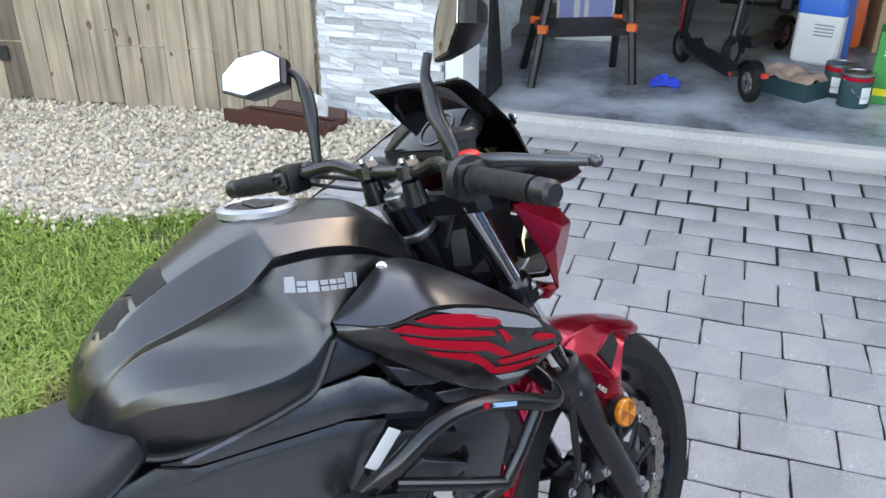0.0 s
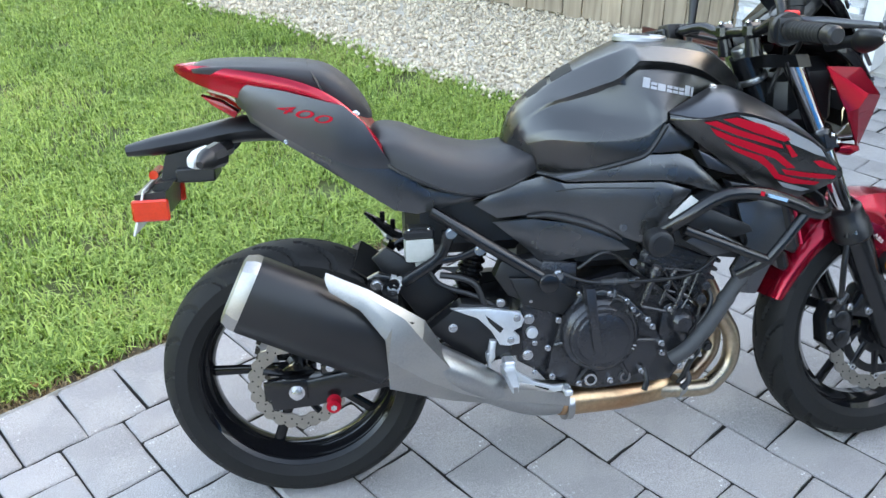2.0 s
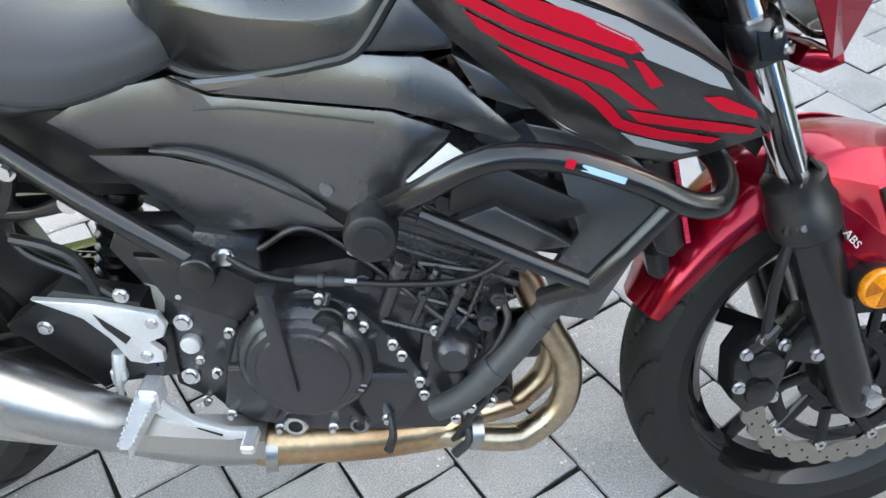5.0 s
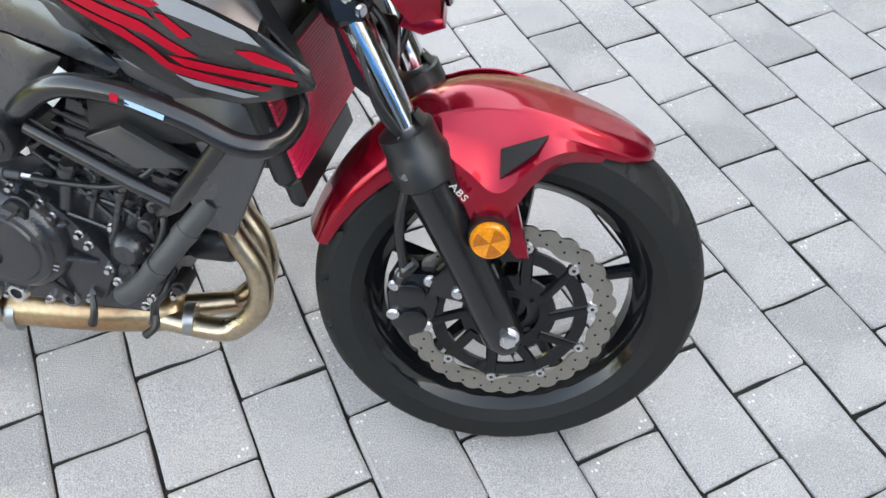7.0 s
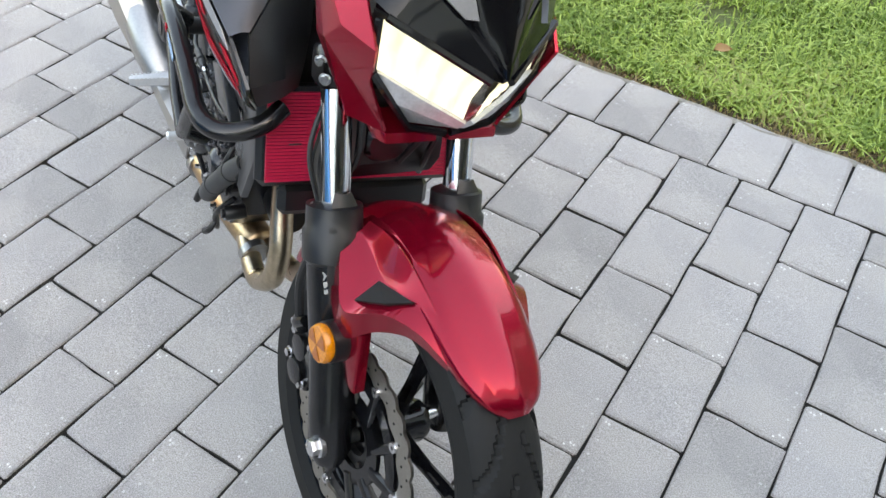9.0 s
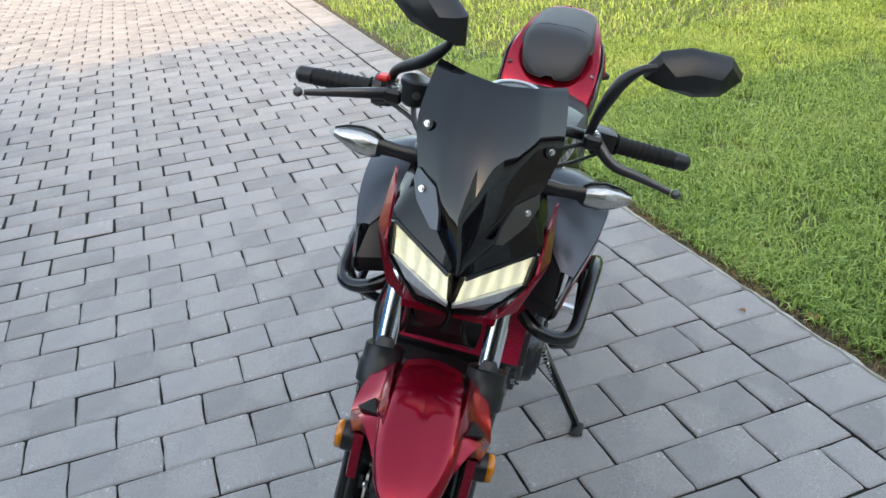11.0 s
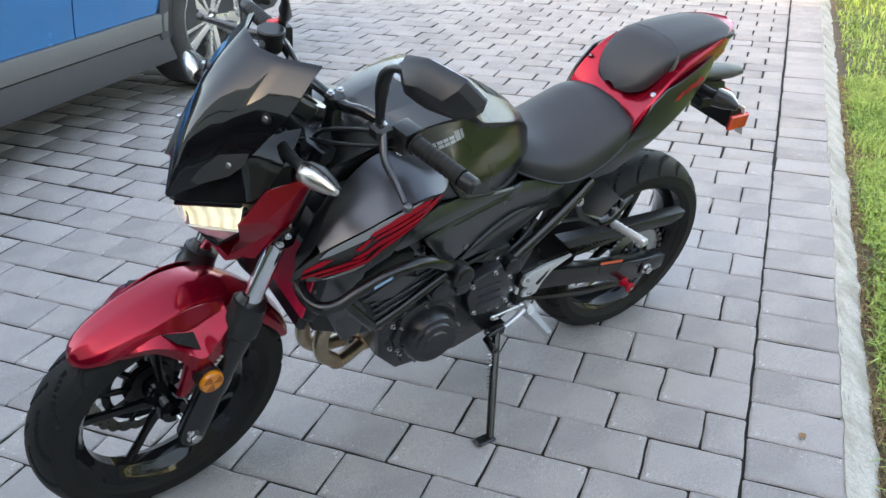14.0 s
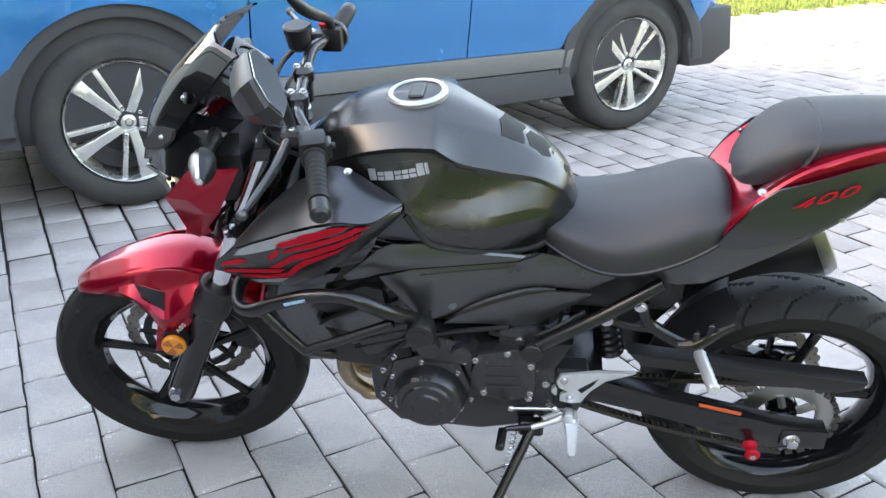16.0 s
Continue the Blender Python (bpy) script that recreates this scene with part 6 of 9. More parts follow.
    for outline in (
            [(0.872, 0.841), (0.898, 0.844), (0.951, 0.828), (1.000, 0.806), (1.012, 0.794), (1.000, 0.791), (0.938, 0.812), (0.895, 0.830)],
            [(0.839, 0.835), (0.861, 0.838), (0.904, 0.820), (0.956, 0.802), (0.995, 0.786), (1.001, 0.777), (0.965, 0.788), (0.904, 0.808), (0.861, 0.826)],
            [(0.852, 0.825), (0.896, 0.806), (0.948, 0.787), (0.987, 0.772), (1.013, 0.752), (1.037, 0.733), (1.018, 0.734), (0.987, 0.757), (0.957, 0.768), (0.904, 0.789), (0.866, 0.808)],
            [(0.883, 0.793), (0.922, 0.777), (0.961, 0.763), (0.987, 0.742), (1.003, 0.723), (1.041, 0.710), (1.106, 0.695), (1.098, 0.689), (1.037, 0.699), (0.997, 0.714), (0.975, 0.738), (0.952, 0.754), (0.904, 0.776)],
            [(1.005, 0.734), (1.062, 0.721), (1.114, 0.712), (1.138, 0.707), (1.134, 0.700), (1.097, 0.704), (1.019, 0.720)],
            [(1.076, 0.744), (1.095, 0.744), (1.132, 0.727), (1.136, 0.719), (1.096, 0.729)],
            [(1.003, 0.785), (1.013, 0.783), (1.036, 0.759), (1.024, 0.756)]):
        decal("red_graphic", outline, M["decal_red"], "red graphic streak")
    bm = bmesh.new()
    loft(bm, [[Vector((x, s * y, z)) for x, y, z in row] for row in (
        ((1.000, 0.122, 0.850), (1.010, 0.105, 0.835), (1.020, 0.085, 0.800)),
        ((1.098, 0.188, 0.768), (1.090, 0.140, 0.770), (1.062, 0.098, 0.760)),
        ((1.147, 0.193, 0.722), (1.120, 0.142, 0.720), (1.074, 0.104, 0.712)),
        ((1.148, 0.182, 0.696), (1.118, 0.144, 0.688), (1.076, 0.108, 0.680)),
        ((1.060, 0.182, 0.666), (1.056, 0.150, 0.664), (1.050, 0.120, 0.662)))])
    solid(bm, 0.003)
    part("shroud_inner_wall", bm, M["plastic"], shr, "black inner wall of the shroud", 30)
    decal("grey_graphic", [(1.005, 0.707), (1.028, 0.700), (1.088, 0.680), (1.070, 0.677), (1.022, 0.692)], M["decal_grey"], "")
    bolts(shr, [(0.893, s * 0.133, 0.890)], 0.0055, 0.005, (0, s * 0.3, 0.9), hexed=False)
    # small wing plate behind the shroud, and inner plates
    bm = bmesh.new()
    slab(bm, [(0.842, 0.776), (0.872, 0.762), (0.950, 0.722), (0.912, 0.722), (0.868, 0.736)], s * 0.150, s * 0.198, 0.003)
    slab(bm, [(0.915, 0.706), (0.960, 0.698), (1.030, 0.668), (0.985, 0.662), (0.93, 0.684)], s * 0.150, s * 0.192, 0.003)
    bpart("air_scoop", bm, M["charcoal"], "charcoal air scoop blade")
    bm = bmesh.new()
    slab(bm, [(0.845, 0.640), (0.880, 0.648), (0.985, 0.600), (0.995, 0.585), (0.96, 0.575), (0.84, 0.585)], s * 0.12, s * 0.155, 0.004)
    slab(bm, [(0.978, 0.595), (1.035, 0.640), (1.062, 0.632), (1.05, 0.60), (1.00, 0.55), (0.985, 0.545), (0.97, 0.57)], s * 0.125, s * 0.139, 0.004)
    slab(bm, [(0.82, 0.60), (0.985, 0.54), (0.97, 0.52), (0.90, 0.53), (0.83, 0.565)], s * 0.11, s * 0.135, 0.004)
    bpart("radiator_side_plate", bm, M["plastic"], "black radiator side plate")
    bolts(bike, [(0.945, s * 0.145, 0.552)], 0.010, 0.007, (0, s, 0))
    # inner black shroud beside the radiator
    bm = bmesh.new()
    low = [(1.07, 0.47), (0.958, 0.412), (0.875, 0.402), (0.80, 0.43)] if s > 0 else [(1.062, 0.535), (0.955, 0.520), (0.885, 0.532)]
    slab(bm, [(0.82, 0.60), (0.862, 0.662), (0.93, 0.688), (1.05, 0.660), (1.098, 0.600)] + low, s * 0.098, s * 0.124, 0.008)
    bpart("inner_shroud", bm, M["plastic"], "black inner radiator shroud")
    bm = bmesh.new()
    slab(bm, [(0.470, 0.510), (0.559, 0.505), (0.628, 0.465), (0.588, 0.416), (0.500, 0.445)], s * 0.11, s * 0.134, 0.006)
    bpart("engine_mount", bm, M["plastic"], "black engine mount plate")
    bm = bmesh.new()
    slab(bm, [(0.295, 0.405), (0.367, 0.462), (0.470, 0.446), (0.475, 0.345), (0.40, 0.310)] if s < 0 else [(0.430, 0.410), (0.440, 0.446), (0.500, 0.446), (0.500, 0.330), (0.450, 0.325)], s * 0.10, s * 0.1365, 0.005)
    bpart("heel_backing", bm, M["plastic"], "black plate behind the heel guard")
    # crash bar
    bm = bmesh.new()
    tube(bm, [(0.775, s * 0.200, 0.612), (0.815, s * 0.232, 0.650), (0.862, s * 0.246, 0.685), (0.905, s * 0.249, 0.697), (0.965, s * 0.247, 0.690), (1.030, s * 0.243, 0.666), (1.072, s * 0.240, 0.645), (1.104, s * 0.228, 0.638), (1.120, s * 0.200, 0.640), (1.122, s * 0.165, 0.652), (1.105, s * 0.135, 0.666)], 0.0135, seg=14, n=6)
    guard = bpart("crash_bar", bm, M["frame_black"], "black tubular crash bar", smooth=50)
    bm = bmesh.new()
    tube(bm, [(0.812, s * 0.228, 0.622), (0.93, s * 0.238, 0.573), (0.985, s * 0.238, 0.549)], 0.010, seg=10, smooth=False)
    tube(bm, [(1.062, s * 0.240, 0.648), (1.020, s * 0.240, 0.590), (0.990, s * 0.238, 0.550), (0.945, s * 0.20, 0.506)], 0.011, seg=10, smooth=False)
    part("brace", bm, M["frame_black"], guard, "black crash bar brace", 50)
    bm = bmesh.new()
    cyl(bm, (0.762, s * 0.12, 0.595), (0.762, s * 0.205, 0.595), 0.014, seg=16)
    cyl(bm, (0.762, s * 0.196, 0.595), (0.762, s * 0.236, 0.595), 0.028, seg=28, bev=0.006)
    cyl(bm, (0.762, s * 0.236, 0.595), (0.762, s * 0.238, 0.595), 0.017, seg=24)
    part("slider", bm, M["plastic"], guard, "round black slider")
    bm = bmesh.new()
    box(bm, -0.022, 0.022, -0.0007, 0.0007, -0.0032, 0.0032)
    bmesh.ops.transform(bm, matrix=Matrix.Translation((0.985, s * 0.2595, 0.684)) @ Matrix.Rotation(radians(18), 4, "Y"), verts=bm.verts[:])
    part("bar_sticker", bm, M["sticker_blue"], guard, "pale blue sticker", 0)
    if s < 0:
        bm = bmesh.new()
        box(bm, -0.0045, 0.0045, -0.0007, 0.0007, -0.0045, 0.0045)
        bmesh.ops.transform(bm, matrix=Matrix.Translation((0.953, s * 0.2605, 0.6945)) @ Matrix.Rotation(radians(15), 4, "Y"), verts=bm.verts[:])
        part("bar_sticker", bm, M["decal_red"], guard, "dark red sticker mark", 0)
    # black side cover of the radiator with its slanting front edge
    bm = bmesh.new()
    slab(bm, [(0.955, 0.648), (1.030, 0.655), (1.086, 0.612), (1.066, 0.560), (1.013, 0.440), (0.972, 0.446), (0.952, 0.500), (0.985, 0.560)], s * 0.140, s * 0.152, 0.004)
    rcov = bpart("radiator_cover", bm, M["panel"], "black radiator side cover")
    bm = bmesh.new()
    slab(bm, [(0.838, 0.578), (0.892, 0.602), (0.900, 0.596), (0.958, 0.566), (0.978, 0.552), (0.900, 0.540)], s * 0.152, s * 0.170, 0.004)
    part("cover_blade", bm, M["panel"], rcov)
bm = panel([(0.796, 0.634), (0.840, 0.680), (0.858, 0.666), (0.814, 0.620)], lambda x, z: cy_(x, z) + 0.0025, -1, 0.001, 2, 0.0)
bpart("label_sticker", bm, M["sticker_white"], "white information label", smooth=0)

# radiator with red guard
bm = bmesh.new()
rad_m = Matrix.Translation((1.085, 0, 0.575)) @ Matrix.Rotation(radians(-16), 4, "Y")
box(bm, -0.02, 0.012, -0.150, 0.150, -0.042, 0.100, 0.006, rad_m)
box(bm, -0.02, 0.010, -0.158, 0.158, -0.048, 0.09, 0.012, rad_m)
rad = bpart("radiator", bm, M["plastic"], "black radiator behind a red slatted guard")
bm = bmesh.new()
box(bm, -0.03, -0.004, -0.120, 0.120, -0.100, -0.050, 0.010, rad_m)
part("lower_tank", bm, M["plastic"], rad)
for k in range(26):
    bm = bmesh.new()
    z = -0.034 + k * 0.005
    box(bm, 0.0135, 0.0185, -0.148, 0.148, z, z + 0.0040, 0, rad_m)
    part("guard_slat", bm, M["radiator_red"], rad, "", 0)

# frame, engine -------------------------------------------------------------
for s in (-1, 1):
    bm = bmesh.new()
    tube(bm, [(0.312, s * 0.118, 0.664), (0.42, s * 0.135, 0.590), (0.552, s * 0.142, 0.503)], 0.014, seg=12, n=5)
    cyl(bm, (0.552, s * 0.10, 0.500), (0.552, s * 0.160, 0.500), 0.022, seg=20, bev=0.003)
    tube(bm, [(0.56, s * 0.095, 0.53), (0.62, s * 0.085, 0.60), (0.72, s * 0.09, 0.66), (0.90, s * 0.10, 0.72), (1.03, s * 0.05, 0.80)], 0.016, seg=12, n=5)
    tube(bm, [(0.70, s * 0.10, 0.60), (0.85, s * 0.12, 0.56), (0.93, s * 0.11, 0.52)], 0.013, seg=12, n=5)
    bpart("frame_tube", bm, M["frame_black"], "black tubular frame", smooth=50)
    bm = bmesh.new()
    slab(bm, [(0.545, 0.540), (0.62, 0.530), (0.62, 0.48), (0.585, 0.42), (0.57, 0.33), (0.53, 0.285), (0.49, 0.31), (0.485, 0.40), (0.50, 0.47)], s * 0.085, s * 0.125, 0.006)
    fr = bpart("pivot_plate", bm, M["engine"], "black swingarm pivot plate")
    if s > 0:
        bolts(fr, [(0.578, 0.125, 0.507), (0.53, 0.125, 0.46), (0.545, 0.125, 0.43), (0.52, 0.125, 0.39), (0.555, 0.125, 0.345), (0.51, 0.125, 0.33)], 0.006, 0.007, (0, 1, 0))
    else:
        bolts(fr, [(0.514, -0.125, 0.411), (0.511, -0.125, 0.326), (0.578, -0.128, 0.508)], 0.009, 0.009, (0, -1, 0), hexed=False)
        bolts(fr, [(0.527, -0.125, 0.353), (0.517, -0.128, 0.454), (0.527, -0.125, 0.283)], 0.0045, 0.008, (0, -1, 0))
    bm = bmesh.new()
    px_ = 0.495 if s > 0 else 0.520
    cyl(bm, (px_, s * 0.12, 0.380), (px_, s * 0.136, 0.380), 0.013, seg=20, bev=0.003)
    part("pivot_cap", bm, M["cast"], fr, "silver pivot cap")
    # rider footpeg and heel plate
    bm = bmesh.new()
    slab(bm, [(0.342, 0.454), (0.42, 0.450), (0.492, 0.436), (0.500, 0.418), (0.494, 0.402), (0.476, 0.394), (0.490, 0.380), (0.490, 0.364), (0.466, 0.360), (0.446, 0.364), (0.428, 0.398), (0.400, 0.428)], s * 0.138, s * 0.148, 0.003)
    heel = bpart("heel_guard", bm, M["cast"], "silver cast heel guard")
    bm = bmesh.new()
    slab(bm, [(0.415, 0.436), (0.455, 0.402), (0.447, 0.392), (0.425, 0.416)], s * 0.1475, s * 0.1488, 0.0)
    part("heel_opening", bm, M["dark_hole"], heel, "", 0)
    bolts(heel, [(0.484, s * 0.148, 0.424), (0.470, s * 0.148, 0.374)], 0.006, 0.005, (0, s, 0), hexed=False)
    bm = bmesh.new()
    # forked knuckle, then a blade that narrows outward and carries teeth
    box(bm, 0.452, 0.478, s * 0.128, s * 0.166, 0.296, 0.330, 0.004)
    loft(bm, [[Vector((0.462 + dx, s * y, z)) for dx, z in ((-w, 0.302 - 0.06 * (y - 0.15)), (-w, 0.320 - 0.10 * (y - 0.15)), (w, 0.320 - 0.10 * (y - 0.15)), (w, 0.302 - 0.06 * (y - 0.15)))] for y, w in ((0.150, 0.016), (0.175, 0.012), (0.235, 0.008), (0.245, 0.005))])
    for k in range(9):
        y = 0.172 + 0.008 * k
        for dx in (-0.0115 + 0.06 * (y - 0.172), 0.0115 - 0.06 * (y - 0.172)):
            box(bm, 0.462 + dx - 0.0012, 0.462 + dx + 0.0012, s * y, s * (y + 0.0042), 0.318 - 0.10 * (y - 0.15), 0.3225 - 0.10 * (y - 0.15))
    bmesh.ops.recalc_face_normals(bm, faces=bm.faces[:])
    bpart("footpeg", bm, M["cast"], "ribbed aluminium footpeg")
    # passenger peg hanger
    bm = bmesh.new()
    tube(bm, [(0.346, s * 0.124, 0.619), (0.339, s * 0.124, 0.588), (0.316, s * 0.124, 0.556), (0.246, s * 0.126, 0.515)], [0.015, 0.011, 0.012, 0.014], seg=8, n=4, flat=0.7)
    tube(bm, [(0.316, s * 0.124, 0.556), (0.363, s * 0.124, 0.560), (0.410, s * 0.124, 0.576)], [0.010, 0.007, 0.011], seg=8, n=4, flat=0.7)
    tube(bm, [(0.235, s * 0.12, 0.520), (0.225, s * 0.155, 0.520)], 0.012, seg=10, smooth=False)
    hang = bpart("passenger_peg_hanger", bm, M["frame_black"], "black passenger peg hanger")
    bolts(hang, [(0.350, s * 0.132, 0.617), (0.410, s * 0.130, 0.576)], 0.009, 0.008, (0, s, 0))
    bm = bmesh.new()
    if s > 0:
        pts = [Vector((0.232 - 0.012 * k / 14, 0.155 + 0.110 * k / 14, 0.530 + 0.008 * k / 14)) for k in range(15)]
        tube(bm, pts, [0.0125 if k % 2 else 0.010 for k in range(15)], seg=10, smooth=False)
        part("passenger_peg", bm, M["cast"], hang, "ribbed aluminium passenger peg")
        # added black piece: the ribbed peg's shaded silhouette built as a shape
        bm = bmesh.new()
        tube(bm, [(0.176, 0.150, 0.598), (0.205, 0.150, 0.575), (0.240, 0.150, 0.545), (0.270, 0.145, 0.535)], [0.004, 0.010, 0.013, 0.010], seg=8, n=4)
        for x0, z0 in ((0.212, 0.572), (0.236, 0.552)):
            box(bm, x0, x0 + 0.012, 0.144, 0.156, z0, z0 + 0.026, 0.002)
        part("peg_bracket", bm, M["frame_black"], hang, "black toothed piece added for the peg's shaded outline")
    else:
        # folded against the hanger
        slab(bm, [(0.222, 0.535), (0.244, 0.528), (0.238, 0.505), (0.222, 0.486), (0.205, 0.488), (0.212, 0.510)], -0.128, -0.152, 0.006)
        for k in range(4):
            slab(bm, [(0.212 + 0.004 * k, 0.494 + 0.008 * k), (0.230 + 0.004 * k, 0.492 + 0.008 * k), (0.231 + 0.004 * k, 0.495 + 0.008 * k), (0.213 + 0.004 * k, 0.497 + 0.008 * k)], -0.150, -0.156, 0.001)
        part("passenger_peg", bm, M["cast"], hang, "folded ribbed aluminium passenger peg")
        bm = bmesh.new()
        slab(bm, [(0.172, 0.530), (0.196, 0.542), (0.235, 0.530), (0.215, 0.508), (0.180, 0.503)], -0.122, -0.140, 0.005)
        part("peg_bracket", bm, M["frame_black"], hang)
        bolts(hang, [(0.190, -0.140, 0.517)], 0.010, 0.012, (0, -1, 0), hexed=False)
    # swingarm
    bm = bmesh.new()
    if s > 0:
        slab(bm, [(0.50, 0.425), (0.40, 0.412), (0.258, 0.370), (0.046, 0.322), (-0.061, 0.308), (-0.066, 0.258), (0.05, 0.252), (0.128, 0.275), (0.202, 0.298), (0.308, 0.328), (0.405, 0.350), (0.50, 0.362)], 0.095, 0.132, 0.005)
    else:
        slab(bm, [(0.50, 0.405), (0.438, 0.402), (0.25, 0.356), (0.11, 0.322), (0.02, 0.308), (-0.056, 0.304), (-0.048, 0.240), (0.05, 0.246), (0.115, 0.262), (0.25, 0.286), (0.50, 0.330)], -0.095, -0.132, 0.006)
    sw = bpart("swingarm", bm, M["frame_black"], "black box-section swingarm")
    bm = bmesh.new()
    slab(bm, [(-0.062, 0.312), (0.03, 0.312), (0.03, 0.268), (-0.062, 0.268)], s * 0.130, s * 0.136, 0.003)
    part("axle_plate", bm, M["frame_black"], sw)
    bm = bmesh.new()
    c = (0.084, s * 0.13, 0.256)
    lathe(bm, [(0.004, s * 0.128), (0.014, s * 0.128), (0.016, s * 0.132), (0.010, s * 0.140), (0.010, s * 0.150), (0.016, s * 0.158), (0.013, s * 0.163), (0.004, s * 0.163)], seg=24, at=(0.084, 0, 0.256))
    part("paddock_spool", bm, M["decal_red"], sw, "red anodised paddock stand spool")
    bm = bmesh.new()
    cyl(bm, (0.084, s * 0.162, 0.256), (0.084, s * 0.166, 0.256), 0.007, seg=6)
    part("spool_bolt", bm, M["bolt"], sw)

bm = bmesh.new()
box(bm, 0.40, 0.56, -0.11, 0.11, 0.34, 0.40, 0.02)
bpart("swingarm_cross", bm, M["frame_black"])
bm = bmesh.new()
slab(bm, [(0.205, 0.362), (0.120, 0.344), (0.118, 0.352), (0.205, 0.370)], 0.1315, 0.1335, 0.0)
bpart("warning_label", bm, M["sticker_red"], "orange warning label", smooth=0)
bm = bmesh.new()
slab(bm, [(0.205, 0.356), (0.120, 0.338), (0.122, 0.318), (0.205, 0.330)], 0.1315, 0.1330, 0.0)
bpart("swingarm_label", bm, M["plastic"], smooth=0)
# chain guard, hugger, chain
bm = bmesh.new()
slab(bm, [(0.362, 0.486), (0.30, 0.478), (0.10, 0.462), (-0.06, 0.448), (-0.111, 0.444), (-0.105, 0.425), (-0.06, 0.412), (0.10, 0.425), (0.20, 0.440), (0.33, 0.452)], 0.085, 0.121, 0.004)
bpart("chain_guard", bm, M["plastic"], "black plastic chain guard")
bm = bmesh.new()
rows_ = []
for deg in np.linspace(60, 10, 12):
    a = radians(deg)
    c, s_ = math.cos(a), math.sin(a)
    r_ = 0.320 + 0.010 * ((deg - 10) / 58)
    rows_.append([Vector((c * (r_ - abs(y) * 0.5), y, 0.29 + s_ * (r_ - abs(y) * 0.5))) for y in (-0.085, -0.06, -0.02, 0, 0.02, 0.06, 0.085)])
loft(bm, rows_)
solid(bm, 0.004)
slab(bm, [(0.216, 0.580), (0.185, 0.556), (0.29, 0.40), (0.367, 0.456), (0.295, 0.525)], -0.072, -0.084, 0.003)
bpart("rear_hugger", bm, M["plastic"], "black plastic inner mudguard", smooth=50)
bm = bmesh.new()
run = []
for k in range(40):
    q = k / 39
    run.append((0.52 - 0.52 * q, 0.375 + (0.392 - 0.375) * q))
for k in range(14):
    a = math.pi / 2 + math.pi * k / 13
    run.append((0.102 * math.cos(a), 0.29 + 0.102 * math.sin(a)))
for k in range(40):
    q = k / 39
    run.append((0.52 * q, 0.188 + 0.135 * q - 0.018 * math.sin(math.pi * q)))
last = None
for (x, z) in run:
    if last is None or math.hypot(x - last[0], z - last[1]) >= 0.0127:
        if last is not None:
            mt = Matrix.Translation((x + 0.006, 0.073, z - 0.003)) @ Matrix.Rotation(-math.atan2(z - last[1], x - last[0]), 4, "Y")
            box(bm, -0.0075, 0.0075, -0.009, -0.006, -0.0055, 0.0055, 0, mt)
            box(bm, -0.0075, 0.0075, 0.006, 0.009, -0.0055, 0.0055, 0, mt)
            box(bm, -0.003, 0.003, -0.006, 0.006, -0.004, 0.004, 0, mt)
        last = (x, z)
chain = bpart("drive_chain", bm, M["chain"], "oily dark drive chain", smooth=0)
chain["kind"] = "stuff"

# engine cases
bm = bmesh.new()
slab(bm, [(0.50, 0.45), (0.60, 0.475), (0.72, 0.50), (0.83, 0.47), (0.90, 0.40), (0.895, 0.30), (0.84, 0.235), (0.66, 0.225), (0.56, 0.25), (0.50, 0.32)], -0.115, 0.115, 0.012)
eng = bpart("engine", bm, M["engine"], "black cast parallel-twin engine")
bm = bmesh.new()
cy_m = Matrix.Translation((0.83, 0, 0.47)) @ Matrix.Rotation(radians(18), 4, "Y")
box(bm, -0.085, 0.085, -0.125, 0.125, -0.02, 0.13, 0.012, cy_m)
part("cylinder", bm, M["engine"], eng, "black finned cylinder block")
for k in range(5):
    bm = bmesh.new()
    box(bm, -0.090, 0.090, -0.130, 0.130, 0.01 + k * 0.02, 0.018 + k * 0.02, 0.002, cy_m)
    part("fin", bm, M["engine"], eng)
bm = bmesh.new()
box(bm, -0.080, 0.085, -0.135, 0.135, 0.128, 0.20, 0.02, cy_m)
part("cylinder_head", bm, M["engine"], eng)
# right clutch cover: a many-sided flange, a stepped round dome, a slanting rib with a bronze glint of a label
cvx, cvz = 0.667, 0.372
bm = bmesh.new()
slab(bm, [(0.560, 0.336), (0.582, 0.404), (0.620, 0.458), (0.672, 0.472), (0.728, 0.450), (0.782, 0.394), (0.816, 0.336), (0.782, 0.270), (0.724, 0.250), (0.653, 0.248), (0.587, 0.262), (0.552, 0.283)], -0.105, -0.140, 0.006)
lathe(bm, [(0.001, -0.178), (0.050, -0.178), (0.056, -0.1765), (0.0585, -0.173), (0.067, -0.173), (0.0705, -0.170), (0.0735, -0.163), (0.079, -0.160), (0.085, -0.153), (0.088, -0.138)], seg=64, closed=False, at=(cvx, 0, cvz))
bmesh.ops.recalc_face_normals(bm, faces=bm.faces[:])
cc = part("clutch_cover", bm, M["engine"], eng, "round black clutch cover", 30)
for a0, b0 in (((0.606, 0.440), (0.632, 0.392)), ((0.700, 0.468), (0.690, 0.430)), ((0.756, 0.410), (0.722, 0.398)), ((0.790, 0.346), (0.735, 0.356)), ((0.568, 0.352), (0.600, 0.364)), ((0.620, 0.262), (0.640, 0.300)), ((0.736, 0.262), (0.712, 0.306))):
    bm = bmesh.new()
    tube(bm, [(a0[0], -0.140, a0[1]), (b0[0], -0.154, b0[1])], 0.005, seg=8, smooth=False)
    part("web", bm, M["engine"], cc)
bm = bmesh.new()
